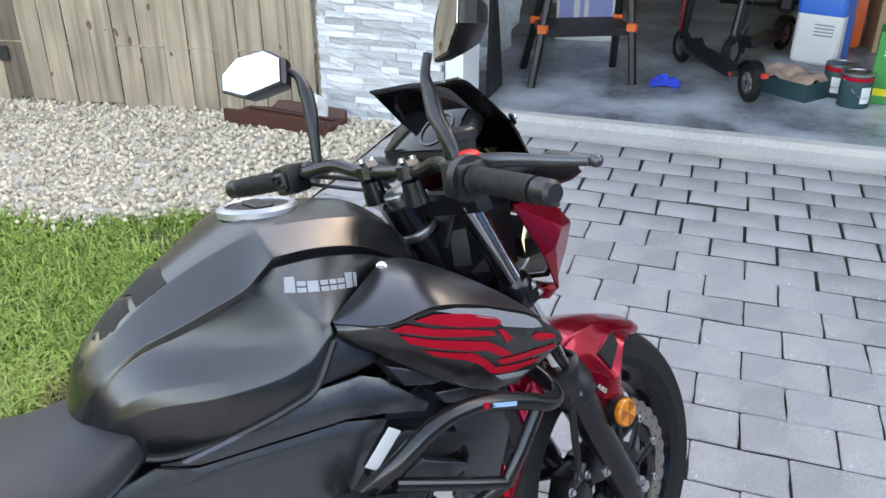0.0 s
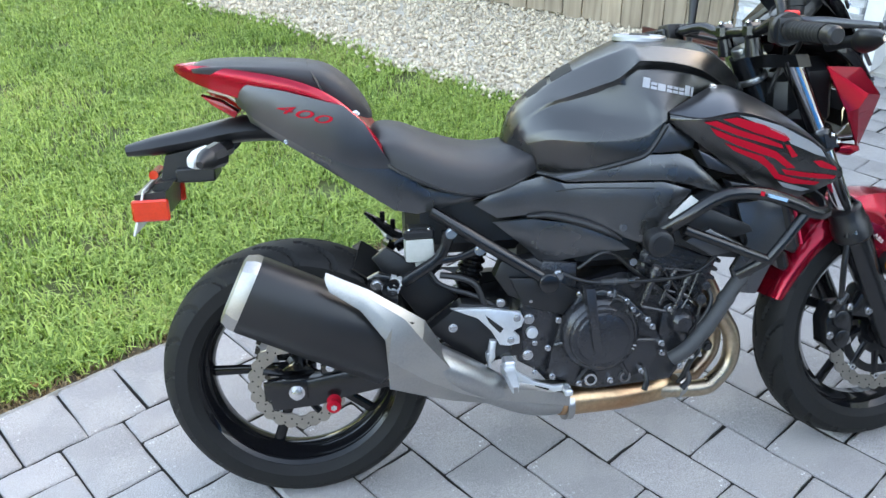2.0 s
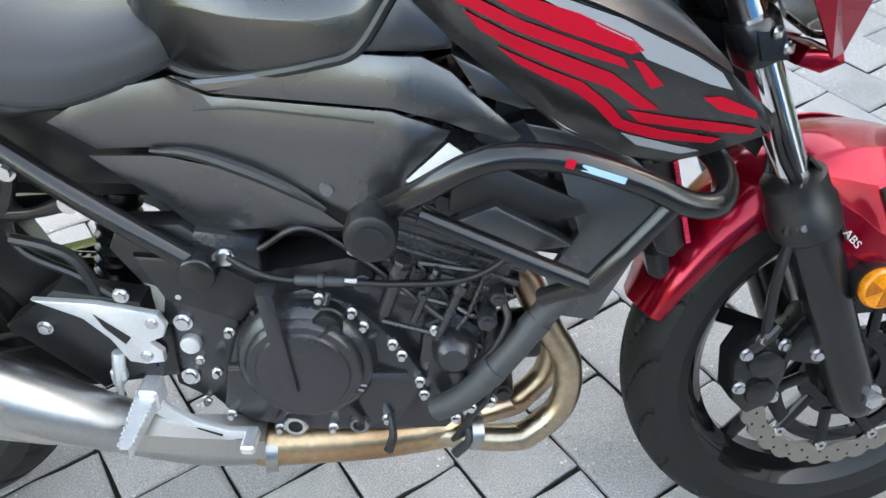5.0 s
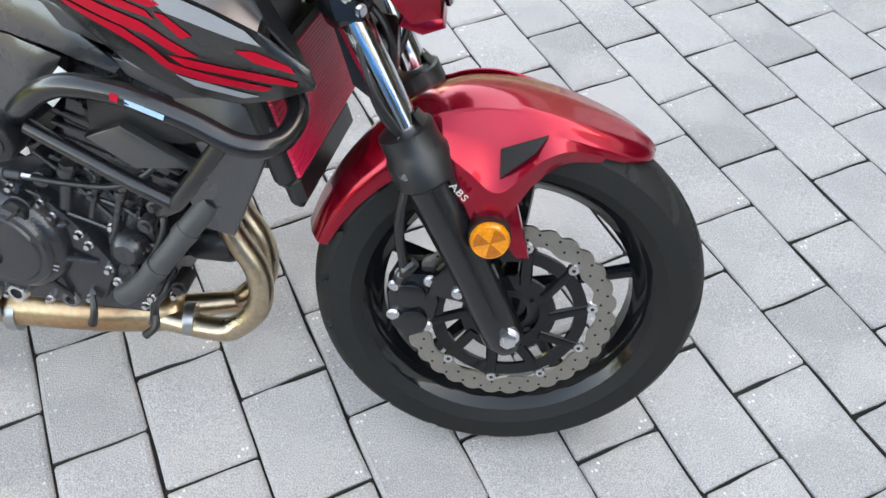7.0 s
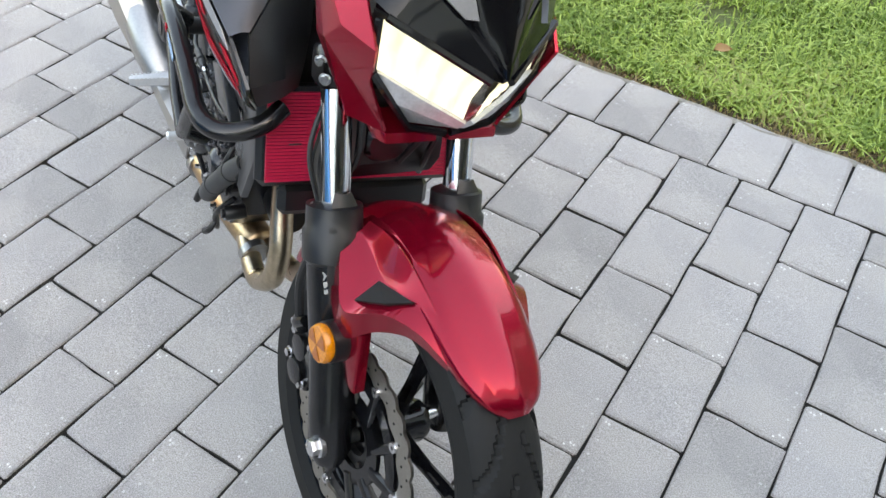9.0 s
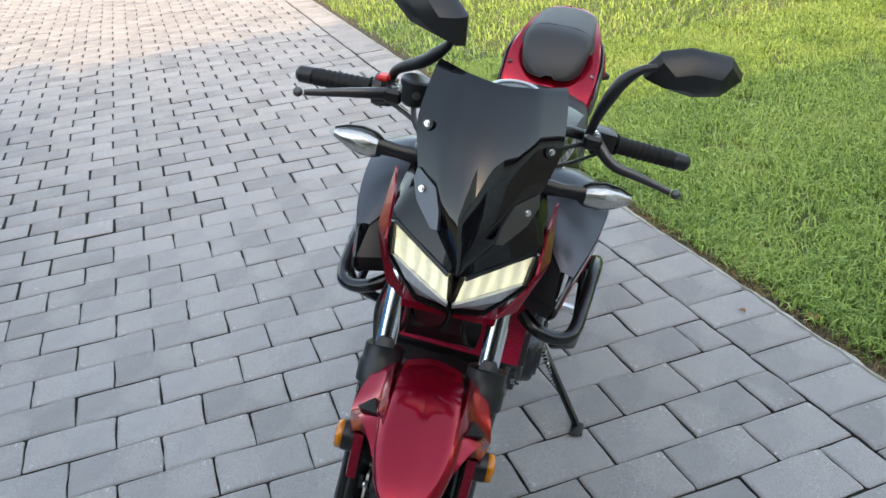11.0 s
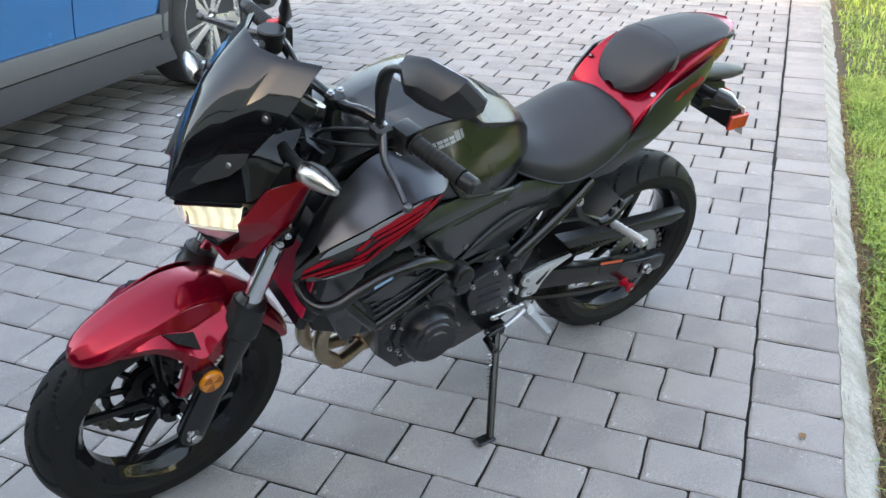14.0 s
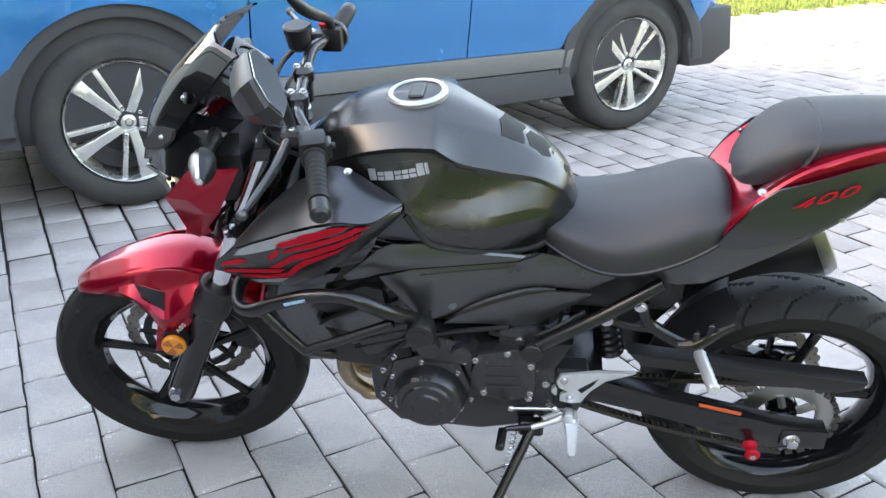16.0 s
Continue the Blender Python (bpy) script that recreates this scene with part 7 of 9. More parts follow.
slab(bm, [(0.622, 0.492), (0.644, 0.492), (0.662, 0.350), (0.650, 0.342), (0.642, 0.352)], -0.158, -0.186, 0.005)
part("cover_rib", bm, M["engine"], cc, "raised rib across the cover")
for q0, q1 in (((0.716, 0.352), (0.742, 0.346)), ((0.718, 0.346), (0.738, 0.338)), ((0.674, 0.316), (0.706, 0.318))):
    bm = bmesh.new()
    tube(bm, [(q0[0], -0.1665, q0[1]), (q1[0], -0.1645, q1[1])], 0.0016, seg=6, smooth=False)
    part("cast_mark", bm, M["engine_bolt"], cc)
bm = bmesh.new()
lathe(bm, [(0.001, -0.168), (0.017, -0.168), (0.0195, -0.164), (0.0195, -0.156), (0.022, -0.154), (0.023, -0.134)], seg=28, closed=False, at=(0.698, 0, 0.433))
bmesh.ops.recalc_face_normals(bm, faces=bm.faces[:])
plug = part("filler_plug", bm, M["plastic"], eng, "black oil filler plug with a grip bar")
bm = bmesh.new()
slab(bm, [(0.684, 0.424), (0.686, 0.420), (0.713, 0.442), (0.711, 0.446)], -0.166, -0.174, 0.0015)
part("grip_bar", bm, M["plastic"], plug)
bm = bmesh.new()
lathe(bm, [(0.0095, -0.156), (0.014, -0.156), (0.016, -0.152), (0.016, -0.120), (0.0095, -0.120)], seg=24, at=(0.646, 0, 0.268))
ring_ = part("sight_window", bm, M["bolt"], eng, "round oil sight window in a bright ring")
bm = bmesh.new()
cyl(bm, (0.646, -0.125, 0.268), (0.646, -0.150, 0.268), 0.0096, seg=20)
part("sight_glass", bm, M["dark_hole"], ring_)
bm = bmesh.new()
lathe(bm, [(0.008, -0.146), (0.012, -0.146), (0.014, -0.142), (0.014, -0.120), (0.008, -0.120)], seg=20, at=(0.727, 0, 0.262))
part("drain_boss", bm, M["engine_bolt"], eng)
# left generator cover
bm = bmesh.new()
lathe(bm, [(0.001, 0.176), (0.030, 0.176), (0.034, 0.172), (0.052, 0.172), (0.055, 0.166), (0.067, 0.164), (0.072, 0.156), (0.077, 0.140), (0.083, 0.112)], seg=56, closed=False, at=(0.766, 0, 0.346))
slab(bm, [(0.70, 0.285), (0.678, 0.37), (0.70, 0.44), (0.76, 0.462), (0.84, 0.43), (0.865, 0.35), (0.83, 0.265), (0.76, 0.248)], 0.11, 0.130, 0.008)
gc = part("generator_cover", bm, M["engine"], eng, "round black generator cover", 30)
bolts(gc, [(0.766 + 0.090 * math.cos(a), 0.130, 0.348 + 0.090 * math.sin(a)) for a in np.linspace(0.5, 6.0, 7)], 0.0036, 0.009, (0, 1, 0))
bm = bmesh.new()
slab(bm, [(0.662, 0.484), (0.579, 0.505), (0.541, 0.468), (0.540, 0.375), (0.60, 0.352), (0.656, 0.368), (0.676, 0.43)], 0.108, 0.152, 0.010)
sc = part("sprocket_cover", bm, M["engine"], eng, "black front sprocket cover")
for k in range(3):
    bm = bmesh.new()
    slab(bm, [(0.572 + 0.004 * k, 0.398 + 0.026 * k), (0.642, 0.396 + 0.026 * k), (0.644, 0.402 + 0.026 * k), (0.572 + 0.004 * k, 0.406 + 0.026 * k)], 0.150, 0.156, 0.002)
    part("cover_rib", bm, M["engine"], sc)
bolts(sc, [(0.552, 0.150, 0.462), (0.60, 0.150, 0.492), (0.665, 0.150, 0.47), (0.648, 0.150, 0.38), (0.552, 0.150, 0.385)], 0.005, 0.008, (0, 1, 0))
bm = bmesh.new()
cyl(bm, (0.761, 0.09, 0.492), (0.761, 0.158, 0.492), 0.024, seg=24, bev=0.006)
cyl(bm, (0.693, 0.09, 0.480), (0.693, 0.156, 0.480), 0.022, seg=24, bev=0.006)
slab(bm, [(0.675, 0.46), (0.69, 0.503), (0.765, 0.517), (0.79, 0.48), (0.77, 0.44), (0.70, 0.44)], 0.09, 0.140, 0.006)
part("starter_motor", bm, M["engine"], eng)
# front of the engine: oil filter, water pump with its stout hose
bm = bmesh.new()
cyl(bm, (0.895, -0.045, 0.34), (0.965, -0.045, 0.345), 0.034, seg=24, bev=0.008)
part("oil_filter", bm, M["plastic"], eng, "black oil filter")
bm = bmesh.new()
slab(bm, [(0.812, 0.420), (0.850, 0.438), (0.884, 0.412), (0.888, 0.352), (0.862, 0.300), (0.822, 0.296), (0.800, 0.330)], -0.10, -0.134, 0.008)
lathe(bm, [(0.001, -0.164), (0.016, -0.164), (0.024, -0.158), (0.028, -0.146), (0.030, -0.125)], seg=28, closed=False, at=(0.850, 0, 0.386))
cyl(bm, (0.838, -0.140, 0.408), (0.862, -0.150, 0.330), 0.012, seg=14, bev=0.003)
wp = part("water_pump", bm, M["engine"], eng, "black water pump housing")
bolts(wp, [(0.871, -0.146, 0.388), (0.866, -0.140, 0.292), (0.853, -0.142, 0.278), (0.898, -0.134, 0.300), (0.826, -0.136, 0.414), (0.812, -0.136, 0.312), (0.872, -0.152, 0.306)], 0.0052, 0.010, (0, -1, 0))
bm = bmesh.new()
tube(bm, [(0.985, -0.140, 0.486), (0.955, -0.150, 0.450), (0.924, -0.160, 0.408), (0.893, -0.165, 0.368), (0.856, -0.163, 0.326), (0.828, -0.154, 0.302)], 0.0165, seg=16, n=7)
hose = bpart("coolant_hose", bm, M["hose"], "stout black rubber coolant hose", smooth=60)
for p0, p1 in (((0.901, -0.164, 0.379), (0.890, -0.165, 0.365)), ((0.949, -0.1515, 0.442), (0.938, -0.155, 0.428))):
    bm = bmesh.new()
    tube(bm, [p0, p1], 0.0182, seg=18, smooth=False)
    part("hose_clamp", bm, M["hose"], hose)
bm = bmesh.new()
cyl(bm, (0.912, -0.110, 0.326), (0.912, -0.146, 0.322), 0.013, seg=16, bev=0.003)
cyl(bm, (0.912, -0.146, 0.322), (0.912, -0.152, 0.322), 0.008, seg=12)
tube(bm, [(0.900, -0.128, 0.345), (0.892, -0.148, 0.318), (0.872, -0.150, 0.288), (0.862, -0.146, 0.256), (0.850, -0.140, 0.236)], [0.005, 0.0055, 0.006, 0.007, 0.004], seg=8, n=6)
part("oil_pressure_sensor", bm, M["plastic"], eng, "black sensor with its lead")
# two dark hooks that hold wiring under the cases
for x0, z0, x1, z1 in ((0.768, 0.282, 0.766, 0.236), (0.866, 0.272, 0.852, 0.232)):
    bm = bmesh.new()
    tube(bm, [(x0, -0.146, z0), (x0 + 0.004, -0.158, (z0 + z1) / 2), (x1, -0.162, z1)], [0.0045, 0.006, 0.007], seg=8, n=4)
    part("cable_hook", bm, M["plastic"], eng)
case_bolts = [(0.621, 0.466), (0.575, 0.410), (0.552, 0.347), (0.562, 0.278), (0.726, 0.442), (0.739, 0.422), (0.688, 0.462), (0.774, 0.396), (0.785, 0.379), (0.807, 0.338), (0.764, 0.275), (0.693, 0.258), (0.623, 0.256)]
bolts(eng, [(x, -0.140, z) for x, z in case_bolts], 0.0050, 0.013, (0, -1, 0))
bolts(eng, [(x, 0.122, z) for x, z in ((0.84, 0.44), (0.87, 0.33), (0.70, 0.30), (0.72, 0.265), (0.81, 0.285), (0.865, 0.40), (0.69, 0.44), (0.84, 0.30))], 0.0048, 0.010, (0, 1, 0))
# long head bolts in their sleeves, and cast frames on the cylinder's side
for x, z, x2, z2, r in ((0.858, 0.486, 0.829, 0.404, 0.0062), (0.787, 0.512, 0.765, 0.442, 0.0095), (0.826, 0.500, 0.800, 0.430, 0.0050)):
    bm = bmesh.new()
    cyl(bm, (x, -0.146, z), (x2, -0.142, z2), r, seg=12)
    cyl(bm, (x, -0.146, z), (x + 0.15 * (x2 - x), -0.146, z + 0.15 * (z2 - z)), r * 1.45, seg=12)
    stud = part("stud", bm, M["engine"], eng, "long black head bolt in its sleeve")
    bm = bmesh.new()
    cyl(bm, (x, -0.146, z), (x - 0.10 * (x2 - x), -0.147, z - 0.10 * (z2 - z)), r * 1.1, seg=6)
    part("stud_head", bm, M["engine_bolt"], stud)
for fp in ([(0.772, 0.470), (0.848, 0.448), (0.834, 0.404), (0.760, 0.425)], [(0.806, 0.508), (0.886, 0.496), (0.866, 0.436), (0.848, 0.448)], [(0.866, 0.436), (0.896, 0.425), (0.888, 0.386), (0.846, 0.402)]):
    bm = bmesh.new()
    for (xa, za), (xb, zb) in zip(fp, fp[1:] + fp[:1]):
        tube(bm, [(xa, -0.136, za), (xb, -0.136, zb)], 0.0034, seg=6, smooth=False)
    part("cast_frame", bm, M["engine"], eng)
for x, y, z, r, l in ((0.888, -0.138, 0.438, 0.012, 0.020), (0.742, -0.135, 0.486, 0.013, 0.016), (0.812, -0.138, 0.470, 0.008, 0.012), (0.900, -0.130, 0.466, 0.010, 0.02)):
    bm = bmesh.new()
    cyl(bm, (x, -0.115, z), (x, y - l, z), r, seg=18, bev=0.003)
    cyl(bm, (x, y - l, z), (x, y - l - 0.004, z), r * 0.55, seg=12)
    part("plug", bm, M["engine"], eng)
# clutch cable with its boot and its lever
bm = bmesh.new()
tube(bm, [(0.585, -0.140, 0.514), (0.616, -0.150, 0.502), (0.650, -0.156, 0.495), (0.700, -0.156, 0.494), (0.780, -0.156, 0.491), (0.862, -0.154, 0.498), (0.915, -0.150, 0.533), (0.945, -0.135, 0.580)], 0.0040, seg=8, n=6)
cab = bpart("clutch_cable", bm, M["plastic"], "black clutch cable in its boot", smooth=60)
bm = bmesh.new()
cyl(bm, (0.664, -0.156, 0.4945), (0.722, -0.156, 0.4935), 0.0062, seg=12, bev=0.002)
cyl(bm, (0.690, -0.156, 0.494), (0.699, -0.156, 0.494), 0.0085, seg=12, bev=0.002)
part("boot", bm, M["hose"], cab)
bm = bmesh.new()
cyl(bm, (0.722, -0.156, 0.4935), (0.736, -0.156, 0.493), 0.0042, seg=6)
part("adjuster", bm, M["bolt"], cab)
for pts, r in (([(0.62, -0.13, 0.52), (0.68, -0.14, 0.555), (0.75, -0.13, 0.50), (0.84, -0.145, 0.43)], 0.004),
               ([(0.325, -0.118, 0.522), (0.372, -0.124, 0.514), (0.402, -0.126, 0.494), (0.419, -0.128, 0.444), (0.424, -0.130, 0.40)], 0.0075), 
               ([(0.60, 0.13, 0.545), (0.72, 0.14, 0.53), (0.80, 0.135, 0.50), (0.86, 0.14, 0.44)], 0.005), ([(0.45, 0.10, 0.57), (0.52, 0.12, 0.53), (0.58, 0.12, 0.51), (0.64, 0.12, 0.52)], 0.006),
               ([(0.30, -0.07, 0.56), (0.32, -0.10, 0.50), (0.40, -0.12, 0.47), (0.45, -0.13, 0.44)], 0.006), ([(0.20, -0.09, 0.34), (0.30, -0.12, 0.385), (0.40, -0.125, 0.42), (0.45, -0.13, 0.44)], 0.0045)):
    bm = bmesh.new()
    tube(bm, pts, r, seg=8, n=7)
    bpart("hose", bm, M["plastic"], "black rubber hose")
bm = bmesh.new()
box(bm, 0.50, 0.90, -0.085, 0.085, 0.50, 0.66, 0.02)
bpart("airbox", bm, M["plastic"], "black airbox under the tank")
bm = bmesh.new()
box(bm, 0.26, 0.56, -0.085, 0.085, 0.55, 0.70, 0.03)
bpart("battery_tray", bm, M["plastic"])
bm = bmesh.new()
box(bm, 0.86, 1.05, -0.10, 0.10, 0.62, 0.78, 0.03)
bpart("frame_core", bm, M["plastic"])
bm = bmesh.new()
slab(bm, [(0.440, 0.512), (0.455, 0.545), (0.53, 0.548), (0.575, 0.512), (0.615, 0.505), (0.59, 0.46), (0.525, 0.442), (0.470, 0.466)], -0.09, -0.124, 0.006)
bpart("side_box", bm, M["plastic"])
# rear shock and linkage
bm = bmesh.new()
pts, rs = [], []
for k in range(49):
    a = k / 48
    pts.append(Vector((0.43 - 0.05 * a, 0, 0.60 - 0.22 * a)))
    rs.append(0.030 if (k // 2) % 2 else 0.024)
tube(bm, pts, rs, seg=16, smooth=False)
bpart("rear_shock", bm, M["frame_black"], "black coil spring shock absorber")
# rear brake reservoir
bm = bmesh.new()
box(bm, 0.254, 0.316, -0.116, -0.074, 0.552, 0.603, 0.008, None, 2)
box(bm, 0.276, 0.292, -0.106, -0.084, 0.535, 0.553, 0.003)
rr = bpart("rear_brake_reservoir", bm, M["cup"], "white translucent brake fluid cup with black lid", smooth=50)
bm = bmesh.new()
box(bm, 0.252, 0.318, -0.118, -0.072, 0.602, 0.622, 0.005)
box(bm, 0.262, 0.308, -0.112, -0.078, 0.621, 0.627, 0.002)
part("reservoir_lid", bm, M["plastic"], rr)
bolts(rr, [(0.265, -0.112, 0.622), (0.306, -0.112, 0.622)], 0.004, 0.004, (0, 0, 1), hexed=False)
# rear caliper, master cylinder, pedal, shifter
bm = bmesh.new()
slab(bm, [(0.06, 0.335), (0.15, 0.36), (0.165, 0.33), (0.12, 0.295), (0.06, 0.30)], -0.075, -0.12, 0.006)
rc = bpart("rear_brake_caliper", bm, M["frame_black"], "black rear brake caliper")
bolts(rc, [(0.08, -0.12, 0.33), (0.14, -0.12, 0.335)], 0.007, 0.007, (0, -1, 0))
bm = bmesh.new()
cyl(bm, (0.432, -0.142, 0.375), (0.424, -0.142, 0.325), 0.0085, seg=12, bev=0.002)
box(bm, 0.416, 0.436, -0.148, -0.134, 0.330, 0.348, 0.003)
cyl(bm, (0.424, -0.142, 0.325), (0.421, -0.142, 0.296), 0.0045, seg=8)
mcyl = bpart("master_cylinder", bm, M["cast"], "silver rear master cylinder")
bm = bmesh.new()
cyl(bm, (0.421, -0.142, 0.306), (0.4205, -0.142, 0.294), 0.008, seg=6)
part("push_rod_nut", bm, M["bolt"], mcyl)
bolts(bike, [(0.450, -0.138, 0.458), (0.347, -0.137, 0.408)], 0.0075, 0.008, (0, -1, 0))
bm = bmesh.new()
slab(bm, [(0.470, 0.312), (0.490, 0.296), (0.520, 0.276), (0.560, 0.262), (0.596, 0.262), (0.598, 0.250), (0.556, 0.247), (0.510, 0.258), (0.478, 0.282), (0.462, 0.296)], -0.150, -0.160, 0.002)
box(bm, 0.580, 0.598, -0.190, -0.152, 0.249, 0.263, 0.003)
ped = bpart("brake_pedal", bm, M["cast"], "silver brake pedal")
bm = bmesh.new()
slab(bm, [(0.520, 0.268), (0.552, 0.257), (0.550, 0.254), (0.518, 0.264)], -0.1595, -0.1608, 0.0)
part("pedal_slot", bm, M["dark_hole"], ped, "", 0)
bm = bmesh.new()
tube(bm, [(0.470, 0.152, 0.330), (0.505, 0.158, 0.312), (0.545, 0.162, 0.296)], [0.009, 0.007, 0.006], seg=10, n=4)
cyl(bm, (0.470, 0.140, 0.330), (0.470, 0.166, 0.330), 0.012, seg=14, bev=0.002)
bpart("gear_linkage", bm, M["cast"], "silver gear linkage arm")
bm = bmesh.new()
tube(bm, [(0.545, 0.160, 0.296), (0.590, 0.164, 0.290), (0.606, 0.168, 0.286)], 0.006, seg=10, n=5)
cyl(bm, (0.606, 0.166, 0.286), (0.610, 0.215, 0.282), 0.010, seg=12, bev=0.002)
bpart("gear_lever", bm, M["frame_black"], "black gear lever with rubber tip")
bm = bmesh.new()
tube(bm, [(0.590, 0.158, 0.345), (0.500, 0.158, 0.352)], 0.004, seg=8, smooth=False)
for p in ((0.590, 0.158, 0.345), (0.500, 0.158, 0.352)):
    bmesh.ops.create_icosphere(bm, subdivisions=2, radius=0.008, matrix=Matrix.Translation(p))
bpart("shift_rod", bm, M["bolt"], "zinc shift rod", smooth=60)

bm = bmesh.new()
tube(bm, [(0.900, -0.130, 0.470), (0.912, -0.150, 0.440), (0.900, -0.156, 0.405), (0.884, -0.152, 0.380)], 0.0052, seg=10, n=7)
bpart("breather_hose", bm, M["plastic"], "thin black rubber hose", smooth=60)
bm = bmesh.new()
cyl(bm, (0.734, -0.10, 0.533), (0.734, -0.152, 0.533), 0.009, seg=6)
part("mount_bolt", bm, M["bolt"], eng)

# exhaust -----------------------------------------------------------------
for k, (y0, dx) in enumerate(((-0.062, -0.014), (0.006, -0.030))):
    bm = bmesh.new()
    tube(bm, [(0.905, y0, 0.480), (0.940, y0, 0.440), (0.985 + dx, y0 - 0.004, 0.372), (1.016 + dx, y0 - 0.008, 0.312), (1.014 + dx, y0 - 0.012, 0.248), (0.980 + dx, y0 - 0.018, 0.204), (0.925, y0 - 0.022, 0.188), (0.80, -0.070 + 0.012 * (k - 0.5), 0.190)], 0.0195, seg=18, n=8)
    bpart("exhaust_header", bm, M["heat"], "heat-tinted steel exhaust header", smooth=60)
bm = bmesh.new()
tube(bm, [(0.86, -0.055, 0.190), (0.84, -0.06, 0.190), (0.74, -0.085, 0.190), (0.60, -0.112, 0.200), (0.58, -0.116, 0.202)], [0.024, 0.034, 0.034, 0.034, 0.030], seg=20, n=4)
bpart("collector", bm, M["heat_warm"], "heat-tinted exhaust collector pipe", smooth=60)
for x, y in ((0.880, -0.074), (0.60, -0.112)):
    bm = bmesh.new()
    rc_ = 0.037 if x < 0.7 else 0.028
    tube(bm, [(x + 0.008, y, 0.193), (x - 0.008, y - 0.003, 0.194)], rc_, seg=20, smooth=False)
    bpart("pipe_clamp", bm, M["steel"], smooth=40)
# mid pipe and faceted silver cover
bm = bmesh.new()
tube(bm, [(0.60, -0.112, 0.200), (0.52, -0.130, 0.215), (0.44, -0.155, 0.260), (0.36, -0.185, 0.320), (0.24, -0.208, 0.392)], [0.030, 0.032, 0.034, 0.040, 0.045], seg=16, n=5)
bpart("mid_pipe", bm, M["steel"], "steel exhaust mid pipe", smooth=50)
mf, mr = Vector((0.225, -0.212, 0.400)), Vector((-0.090, -0.215, 0.560))
axis_ = (mr - mf).normalized()
upm = Vector((0, 1, 0)).cross(axis_).normalized()
if upm.z < 0:
    upm = -upm
sec = [(-0.030, -0.074), (-0.052, -0.040), (-0.056, 0.020), (-0.046, 0.058), (-0.022, 0.076), (0.022, 0.076), (0.046, 0.058), (0.054, 0.010), (0.050, -0.040), (0.030, -0.074)]


def mring(t, k):
    c = mf.lerp(mr, t)
    return [c + Vector((0, y * k, 0)) + upm * (z * k) for y, z in sec]


bm = bmesh.new()
loft(bm, [mring(t, k) for t, k in ((0.0, 0.80), (0.03, 0.97), (0.5, 1.0), (0.89, 1.0), (0.91, 0.98))], close=True)
muf = bpart("muffler", bm, M["plastic"], "black exhaust muffler", smooth=60)
bm = bmesh.new()
R1 = [mring(t, k) for t, k in ((0.905, 0.99), (0.935, 0.985), (0.985, 0.88), (0.995, 0.74))]
loft(bm, R1 + [mring(0.96, 0.58)], close=True, caps=False)
part("end_cap", bm, M["shield"], muf, "polished steel end cap", 25)
bm = bmesh.new()
loft(bm, [mring(0.95, 0.62), mring(0.955, 0.62)], close=True)
part("outlet", bm, M["dark_hole"], muf)
bm = bmesh.new()
# faceted front cover with its long upper tongue
loft(bm, [[Vector(p) for p in row] for row in (
    ((0.093, -0.252, 0.588), (0.090, -0.260, 0.580), (0.093, -0.265, 0.568), (0.098, -0.266, 0.556)),
    ((0.171, -0.254, 0.549), (0.166, -0.262, 0.540), (0.159, -0.267, 0.526), (0.155, -0.268, 0.514)),
    ((0.242, -0.250, 0.500), (0.238, -0.262, 0.486), (0.215, -0.270, 0.475), (0.201, -0.272, 0.450)),
    ((0.277, -0.236, 0.470), (0.270, -0.262, 0.440), (0.204, -0.273, 0.408), (0.205, -0.250, 0.336)),
    ((0.311, -0.198, 0.398), (0.314, -0.234, 0.374), (0.282, -0.245, 0.342), (0.262, -0.210, 0.298)),
    ((0.354, -0.180, 0.338), (0.362, -0.210, 0.320), (0.352, -0.216, 0.295), (0.336, -0.188, 0.266)),
    ((0.405, -0.163, 0.297), (0.413, -0.190, 0.286), (0.413, -0.192, 0.264), (0.405, -0.166, 0.243)),
    ((0.500, -0.146, 0.276), (0.500, -0.174, 0.264), (0.500, -0.174, 0.240), (0.500, -0.144, 0.224)),
    ((0.600, -0.112, 0.246), (0.600, -0.147, 0.234), (0.600, -0.150, 0.210), (0.600, -0.115, 0.190)))])
solid(bm, -0.004)
shield = part("heat_shield", bm, M["shield"], muf, "brushed steel faceted heat shield", 20)
bm = bmesh.new()
slab(bm, [(0.243, 0.484), (0.258, 0.476), (0.246, 0.472)], -0.246, -0.262, 0.0)
part("shield_slot", bm, M["dark_hole"], shield, "", 0)
bm = bmesh.new()
slab(bm, [(0.200, 0.512), (0.232, 0.505), (0.222, 0.470), (0.196, 0.470)], -0.118, -0.20, 0.004)
bpart("muffler_hanger", bm, M["frame_black"], "black muffler hanger")

# side stand
bm = bmesh.new()
top, foot = Vector((0.545, 0.135, 0.262)), Vector((0.655, 0.306, 0.072))
tube(bm, [top, top.lerp(foot, 0.5), foot], [0.012, 0.011, 0.0105], seg=12, n=3)
box(bm, 0.520, 0.575, 0.115, 0.145, 0.245, 0.285, 0.006)
st = bpart("side_stand", bm, M["frame_black"], "black side stand resting on the pavers")
bm = bmesh.new()
world_foot = BIKE @ foot
fm = BIKE.inverted() @ Matrix.Translation((world_foot.x + 0.01, world_foot.y, 0.005))
box(bm, -0.020, 0.034, -0.016, 0.018, -0.004, 0.006, 0.004, fm)
part("stand_foot", bm, M["frame_black"], st)
bm = bmesh.new()
a, b = Vector((0.580, 0.150, 0.280)), Vector((0.606, 0.215, 0.150))
pts = []
d = (b - a)
u_ = d.cross(Vector((0, 0, 1))).normalized()
